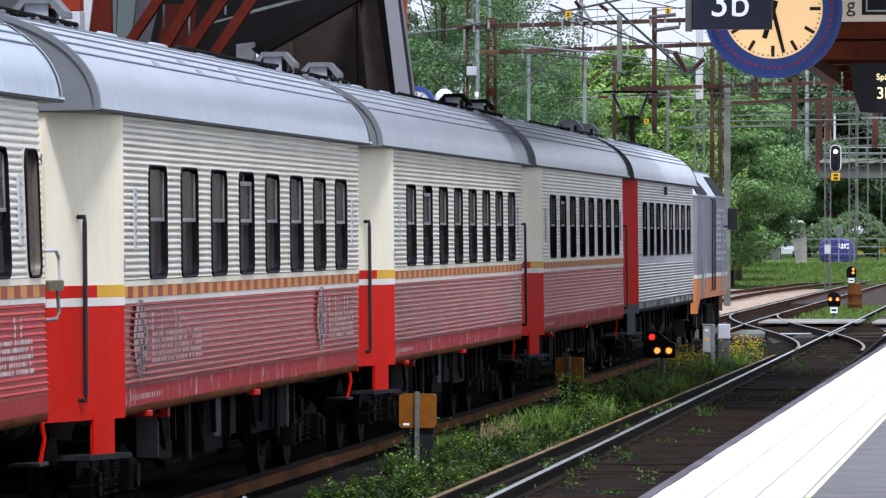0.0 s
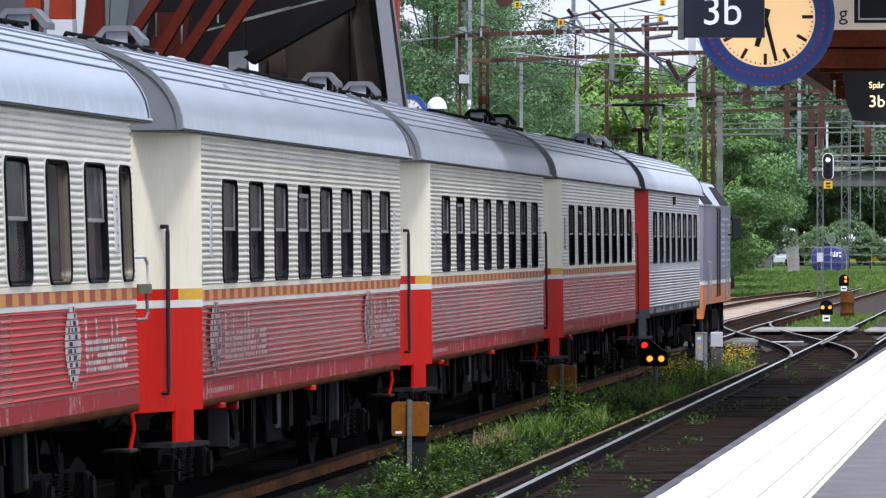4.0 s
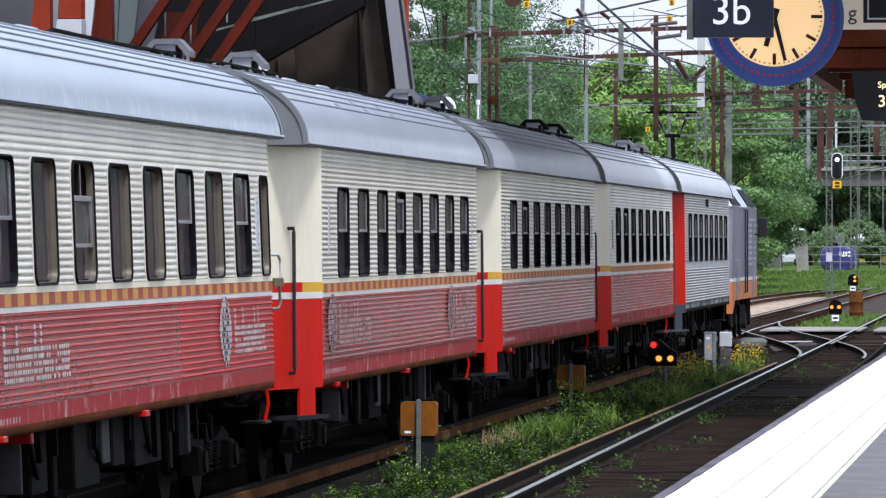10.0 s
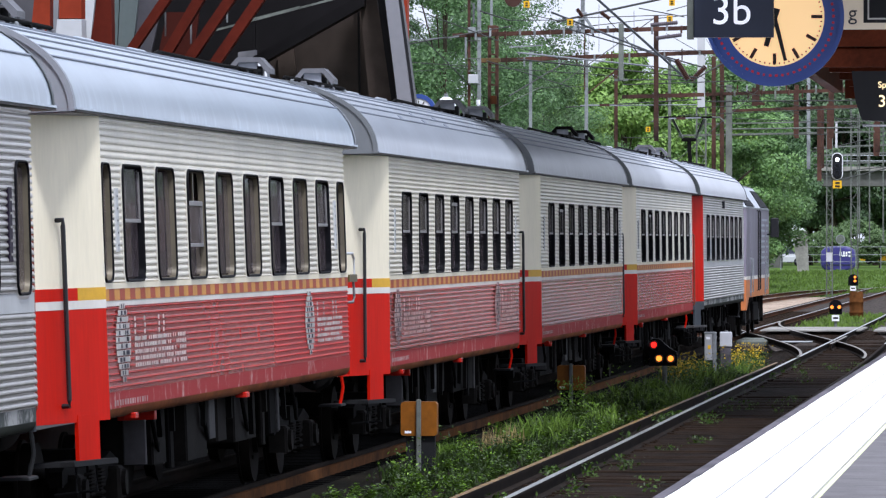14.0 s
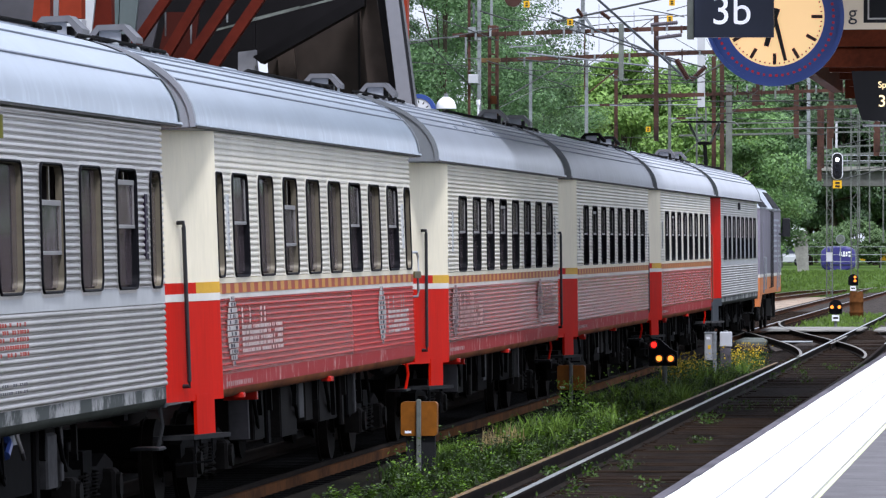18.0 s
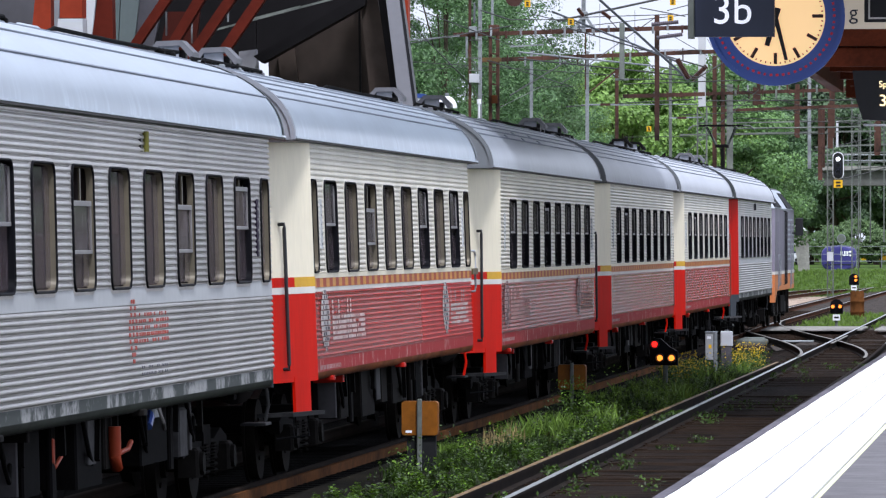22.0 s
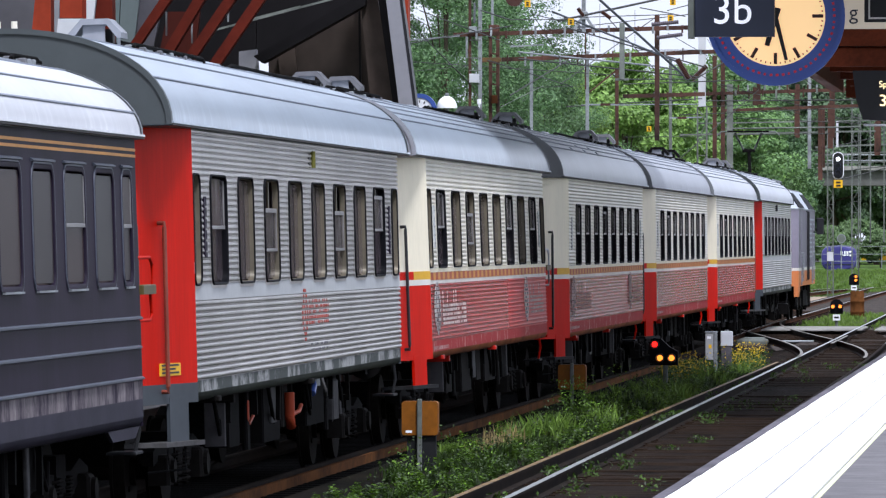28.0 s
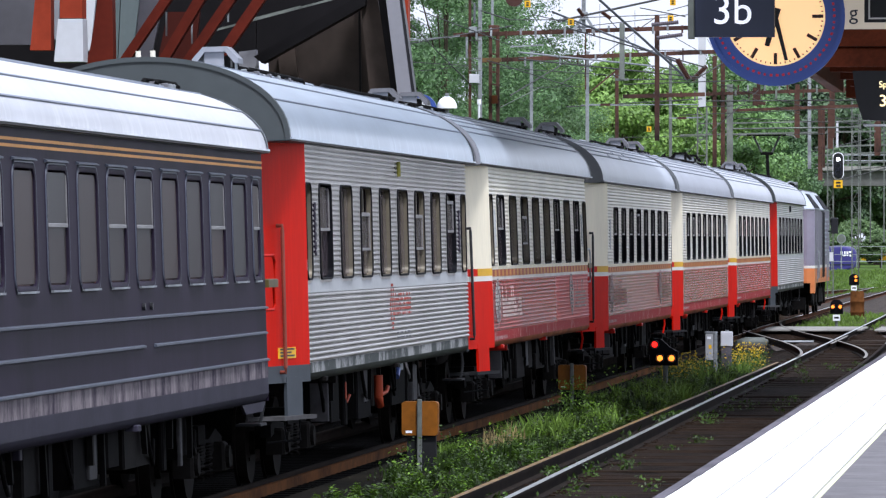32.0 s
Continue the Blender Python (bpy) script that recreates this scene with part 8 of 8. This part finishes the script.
def trunk_mesh(lobes, height, r0):
    b = Build()
    b.tube([(0, 0, -0.3), (0.05, 0, height * 0.3), (-0.05, 0.08, height * 0.6), (0, 0, height * 0.9)], r0, n=10, r2=0.05)
    for c in lobes[::6]:
        b.tube([(0, 0, height * 0.28 + 0.25 * abs(c[2] - height * 0.3)), (c[0] * 0.5, c[1] * 0.5, c[2] * 0.85), tuple(c)], r0 * 0.35, n=6, r2=0.03)
    return b.mesh("trunk", "bark", True)


KINDS = {}
for name, seed, h, rad, cnt, leaf, m in (("bright", 3, 12, 4.6, 76000, 0.11, "leaf_bright"), ("deep", 17, 12, 4.6, 64000, 0.104, "leaf_deep"), ("mid", 5, 16, 5.0, 54000, 0.066, "leaf_mid"), ("dark", 8, 14, 5.2, 40000, 0.15, "leaf_dark"), ("far", 14, 14, 5.2, 14000, 0.26, "leaf_far"), ("wood", 9, 14, 5.2, 40000, 0.16, "leaf_far"), ("low", 11, 5, 3.0, 12000, 0.13, "leaf_low")):
    me, lobes, size = crown_mesh("crown", seed, h, rad, cnt, leaf, m, {"mid": 0.3, "bright": 0.04, "deep": 0.08}.get(name, 0.16), *((92, (0.12, 0.22)) if name == "mid" else ()))
    KINDS[name] = (me, trunk_mesh(lobes, h, 0.09 if name == "mid" else 0.26 if h > 8 else 0.12))


def tree(kind, x, y, scale, turn, label, group=""):
    t = thing("tree" if kind != "low" else "shrub", label, "tree" if kind != "low" else "shrub", group, at=(x, y, height(x, y)), rz=turn)
    t.scale = (scale, scale, scale)
    part("crown", KINDS[kind][0], None, t)
    part("trunk", KINDS[kind][1], None, t)
    return t


TREES = [("mid", -19.8, 212, 0.84), ("mid", -20.9, 238, 0.86), ("mid", -23.6, 262, 0.80), ("mid", -27.4, 282, 0.66),
         ("bright", -20.2, 305, 1.0), ("bright", -22.6, 285, 0.92), ("deep", -16.8, 318, 1.0), ("bright", -18.8, 335, 1.0), ("bright", -24.5, 330, 1.0), ("deep", -17.2, 345, 0.9), ("bright", -21.5, 350, 0.95),
         ("dark", -17.6, 362, 0.8), ("dark", -18.5, 380, 0.9), ("dark", -26, 400, 0.75), ("dark", -19.0, 402, 0.8), ("mid", -21.0, 268, 0.66)]
labels = {"deep": "deep green leafy tree beside the tracks", "mid": "tall airy green tree behind the gantries", "bright": "bright fresh-green leafy tree", "dark": "dense dark green tree beside the meadow", "low": "low light green shrub"}
for i, (k, x, y, s) in enumerate(TREES):
    tree(k, x, y, s, 47 * i % 360, labels[k], "trees beyond the tracks")
for i, (x, y, s) in enumerate(((-16.4, 470, 0.62), (-14.6, 474, 0.72), (-13.0, 472, 0.5))):
    tree("low", x, y, s, 71 * i, labels["low"], "shrubs beyond the meadow")
rw = random.Random(12)
for i in range(26):
    x, y = -60 + i * 2.9 + rw.uniform(-1, 1), 560 + rw.uniform(-30, 60)
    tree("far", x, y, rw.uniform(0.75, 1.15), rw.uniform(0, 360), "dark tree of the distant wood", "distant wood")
for i, (x, y, s) in enumerate(((-23.5, 528, 1.2), (-20.6, 540, 1.3), (-18.2, 526, 1.2), (-15, 532, 1.0), (-11.5, 545, 1.25), (-8, 538, 1.3), (-4.5, 550, 1.2))):
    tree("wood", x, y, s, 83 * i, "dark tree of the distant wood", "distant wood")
# unseen wall and trees added on the camera's own side to darken reflections
solid("wall_east", Build().box(14, 20, 145, 250, -0.36, 4.0).box(14, 20, 250, 300, -0.36, 6.2).box(14, 20, 300, 480, -0.36, 6.8), "brick_brown", "plain brown unseen wall added beyond the platform for reflections", "wall", kind="structure")
for i, (x, y, s) in enumerate(((23, 255, 1.1), (25, 290, 1.0), (24, 350, 1.1), (23.5, 400, 1.1))):
    tree("far", x, y, s, 60 * i, "unseen dark tree added beyond the platform for reflections", "trees beyond the platform")


def weeds(name, count, area, tall, mat_name, label, seed, width=0.012, lean=0.5, keep=None, bunch=60):
    """Upright blades and leaves as one tuft-grown strip."""
    r = np.random.default_rng(seed)
    x0, x1, y0, y1 = area
    tufts = r.uniform(size=(max(60, count // bunch), 2)) * [x1 - x0, y1 - y0] + [x0, y0]
    th = r.uniform(0.35, 1.0, len(tufts))
    if keep is not None:
        ok = np.array([keep(a, b) for a, b in tufts])
        tufts, th = tufts[ok], th[ok]
    k = r.integers(0, len(tufts), count)
    p = np.column_stack([tufts[k] + r.normal(size=(count, 2)) * [0.09, 0.16], np.full(count, -0.27)])
    h = tall * th[k] * r.uniform(0.35, 1.0, count)
    ang = r.uniform(0, 2 * math.pi, count)
    side = np.column_stack([np.cos(ang), np.sin(ang), np.zeros(count)]) * (width * r.uniform(0.6, 1.6, count))[:, None]
    tip = np.column_stack([r.normal(size=(count, 2)) * lean * h[:, None] * 0.6, h])
    mid = tip * [0.35, 0.35, 0.6]
    v = np.stack([p - side, p + side, p + mid + side * 1.1, p + tip, p + mid - side * 1.1], 1).reshape(-1, 3)
    me = bpy.data.meshes.new(name)
    me.from_pydata(v.tolist(), [], [tuple(range(5 * i, 5 * i + 5)) for i in range(count)])
    me.materials.append(M[mat_name])
    return tagged(new(name, me), label, "weeds", kind="stuff")


def leafy(name, count, spots, mat_name, label, seed, leaf=0.026, spread=0.13, tall=0.5):
    r = np.random.default_rng(seed)
    sp = np.array(spots)
    k = r.integers(0, len(sp), count)
    f = r.uniform(0, 1, count)
    p = np.column_stack([sp[k, :2] + r.normal(size=(count, 2)) * spread * (0.4 + 0.6 * f[:, None]), -0.24 + f * tall * sp[k, 2]])
    n = r.normal(size=(count, 3)) + [0, -0.3, 0.7]
    n /= np.linalg.norm(n, axis=1)[:, None]
    a = np.cross(n, r.normal(size=(count, 3)))
    a /= np.linalg.norm(a, axis=1)[:, None]
    b = np.cross(n, a)
    s = (leaf * r.uniform(0.5, 1.4, count))[:, None]
    v = np.stack([p - a * s, p + b * s * 0.5, p + a * s, p - b * s * 0.5], 1).reshape(-1, 3)
    me = bpy.data.meshes.new(name)
    me.from_pydata(v.tolist(), [], [(4 * i, 4 * i + 1, 4 * i + 2, 4 * i + 3) for i in range(count)])
    me.materials.append(M[mat_name])
    return tagged(new(name, me), label, "weeds", kind="stuff")


def verge(x, y):
    """Where the weeds between the tracks grow: sparse and drawn back near the camera."""
    edge = -7.98 + 0.6 * max(0.0, (78 - y) / 18) + 0.16 * math.sin(y * 0.7)
    return x > edge and math.sin(y * 1.3 + x * 3.1) + math.sin(y * 0.47 - x * 4.0) > -0.15 - min(0.9, (y - 62) / 50)


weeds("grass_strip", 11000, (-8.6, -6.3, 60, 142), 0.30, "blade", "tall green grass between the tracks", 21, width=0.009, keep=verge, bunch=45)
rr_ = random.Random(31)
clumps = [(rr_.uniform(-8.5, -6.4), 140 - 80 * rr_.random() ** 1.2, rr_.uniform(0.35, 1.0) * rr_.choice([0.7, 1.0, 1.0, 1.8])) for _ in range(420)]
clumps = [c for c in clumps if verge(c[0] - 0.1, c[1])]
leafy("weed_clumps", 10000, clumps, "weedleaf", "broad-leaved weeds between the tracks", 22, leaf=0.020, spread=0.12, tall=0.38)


def plants(name, spots, mat_name, label, seed, leaf=0.085):
    """Upright leafy stalks: a stem and leaves set round it, larger below."""
    r = random.Random(seed)
    v, f = [], []
    for x, y, h in spots:
        lx, ly = r.uniform(-0.12, 0.12), r.uniform(-0.12, 0.12)
        n = int(16 + 66 * h)
        k = len(v)
        v += [(x - 0.004, y, -0.27), (x + 0.004, y, -0.27), (x + lx * h, y + ly * h, -0.27 + h)]
        f.append((k, k + 1, k + 2))
        for i in range(n):
            t = 0.18 + 0.82 * (i + r.random() * 0.6) / n
            a = i * 2.4 + r.uniform(-0.4, 0.4)
            ln = leaf * (1.25 - 0.75 * t) * r.uniform(0.7, 1.25)
            d = Vector((math.cos(a), math.sin(a), r.uniform(-0.15, 0.7))).normalized()
            w = Vector((-math.sin(a), math.cos(a), r.uniform(-0.3, 0.3))) * ln * 0.34
            p = Vector((x + lx * h * t, y + ly * h * t, -0.27 + h * t))
            m_, e = p + d * ln * 0.5, p + d * ln + Vector((0, 0, -0.25 * ln))
            k = len(v)
            v += [tuple(p), tuple(m_ - w), tuple(e), tuple(m_ + w)]
            f.append((k, k + 1, k + 2, k + 3))
    me = bpy.data.meshes.new(name)
    me.from_pydata(v, [], f)
    me.materials.append(M[mat_name])
    return tagged(new(name, me), label, "weeds", kind="stuff")


rp = random.Random(77)
stand = []
for _ in range(560):
    cx, cy = rp.uniform(-8.35, -6.35), 62 + 78 * rp.random() ** 1.15
    if not verge(cx, cy):
        continue
    big = rp.choice([0.12, 0.17, 0.23, 0.34])
    for _k in range(rp.randrange(2, 6)):
        stand.append((cx + rp.gauss(0, 0.07), cy + rp.gauss(0, 0.2), big * rp.uniform(0.6, 1.1)))
plants("leafy_stalks", stand[::2], "lushleaf", "light green leafy stalks between the tracks", 78)
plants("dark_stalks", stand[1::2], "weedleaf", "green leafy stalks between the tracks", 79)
weeds("dry_grass", 260, (-7.75, -7.45, 87, 92), 0.5, "straw", "dry straw-coloured grass stems", 80, width=0.005, lean=0.15, bunch=30)
lush = [(-7.75, 103.4, 1.5), (-7.55, 104.2, 1.6), (-7.65, 105.2, 1.3), (-7.4, 103.0, 1.0), (-7.2, 101.5, 0.8)] * 4
lush += [c[:2] + (c[2] * 1.2,) for c in clumps[::6]]
leafy("lush_weeds", 3200, lush, "lushleaf", "lush light green weeds between the tracks", 29, leaf=0.020, spread=0.12, tall=0.45)
weeds("fresh_grass", 3600, (-8.4, -6.35, 84, 142), 0.5, "meadowblade", "fresh light green grass tufts between the tracks", 27, width=0.007, keep=verge, bunch=90)
leafy("track_weeds", 8000, [(rr_.choice([rr_.uniform(-5.6, -4.4), rr_.uniform(-6.1, -5.8), rr_.uniform(-4.2, -3.3)]), rr_.uniform(52, 150), rr_.uniform(0.2, 0.75)) for _ in range(90)], "weedleaf", "small weeds growing among the sleepers", 23, spread=0.1, tall=0.4)
bush = [(rr_.gauss(-7.5, 0.14), rr_.uniform(127, 134.5), rr_.uniform(0.6, 1.0)) for _ in range(36)] + [(rr_.gauss(-6.72, 0.16), rr_.uniform(137.2, 142.5), rr_.uniform(0.6, 1.1)) for _ in range(36)]
leafy("cabinet_weeds", 9000, bush, "weedleaf", "green weeds round the cabinets", 28, leaf=0.022, spread=0.12, tall=0.5)
leafy("yellow_flowers", 2400, [(x, y, h * 1.15) for x, y, h in bush], "flower", "yellow flowering weeds round the cabinets", 24, leaf=0.022, spread=0.12, tall=0.58)
weeds("meadow_grass", 26000, (-24, -8.5, 322, 425), 0.26, "meadowblade", "rough green meadow grass", 25, width=0.02, bunch=3)
me = bpy.data.objects["meadow_grass"].data
co = np.empty(len(me.vertices) * 3)
me.vertices.foreach_get("co", co)
co = co.reshape(-1, 3)
co[:, 2] += np.array([height(a, b) + 0.24 for a, b in co[:, :2]])
me.vertices.foreach_set("co", co.ravel())
weeds("verge_grass", 6000, (-8.6, -6.0, 205, 250), 0.3, "meadowblade", "green verge between the far tracks", 26, width=0.02, bunch=8)

motions()
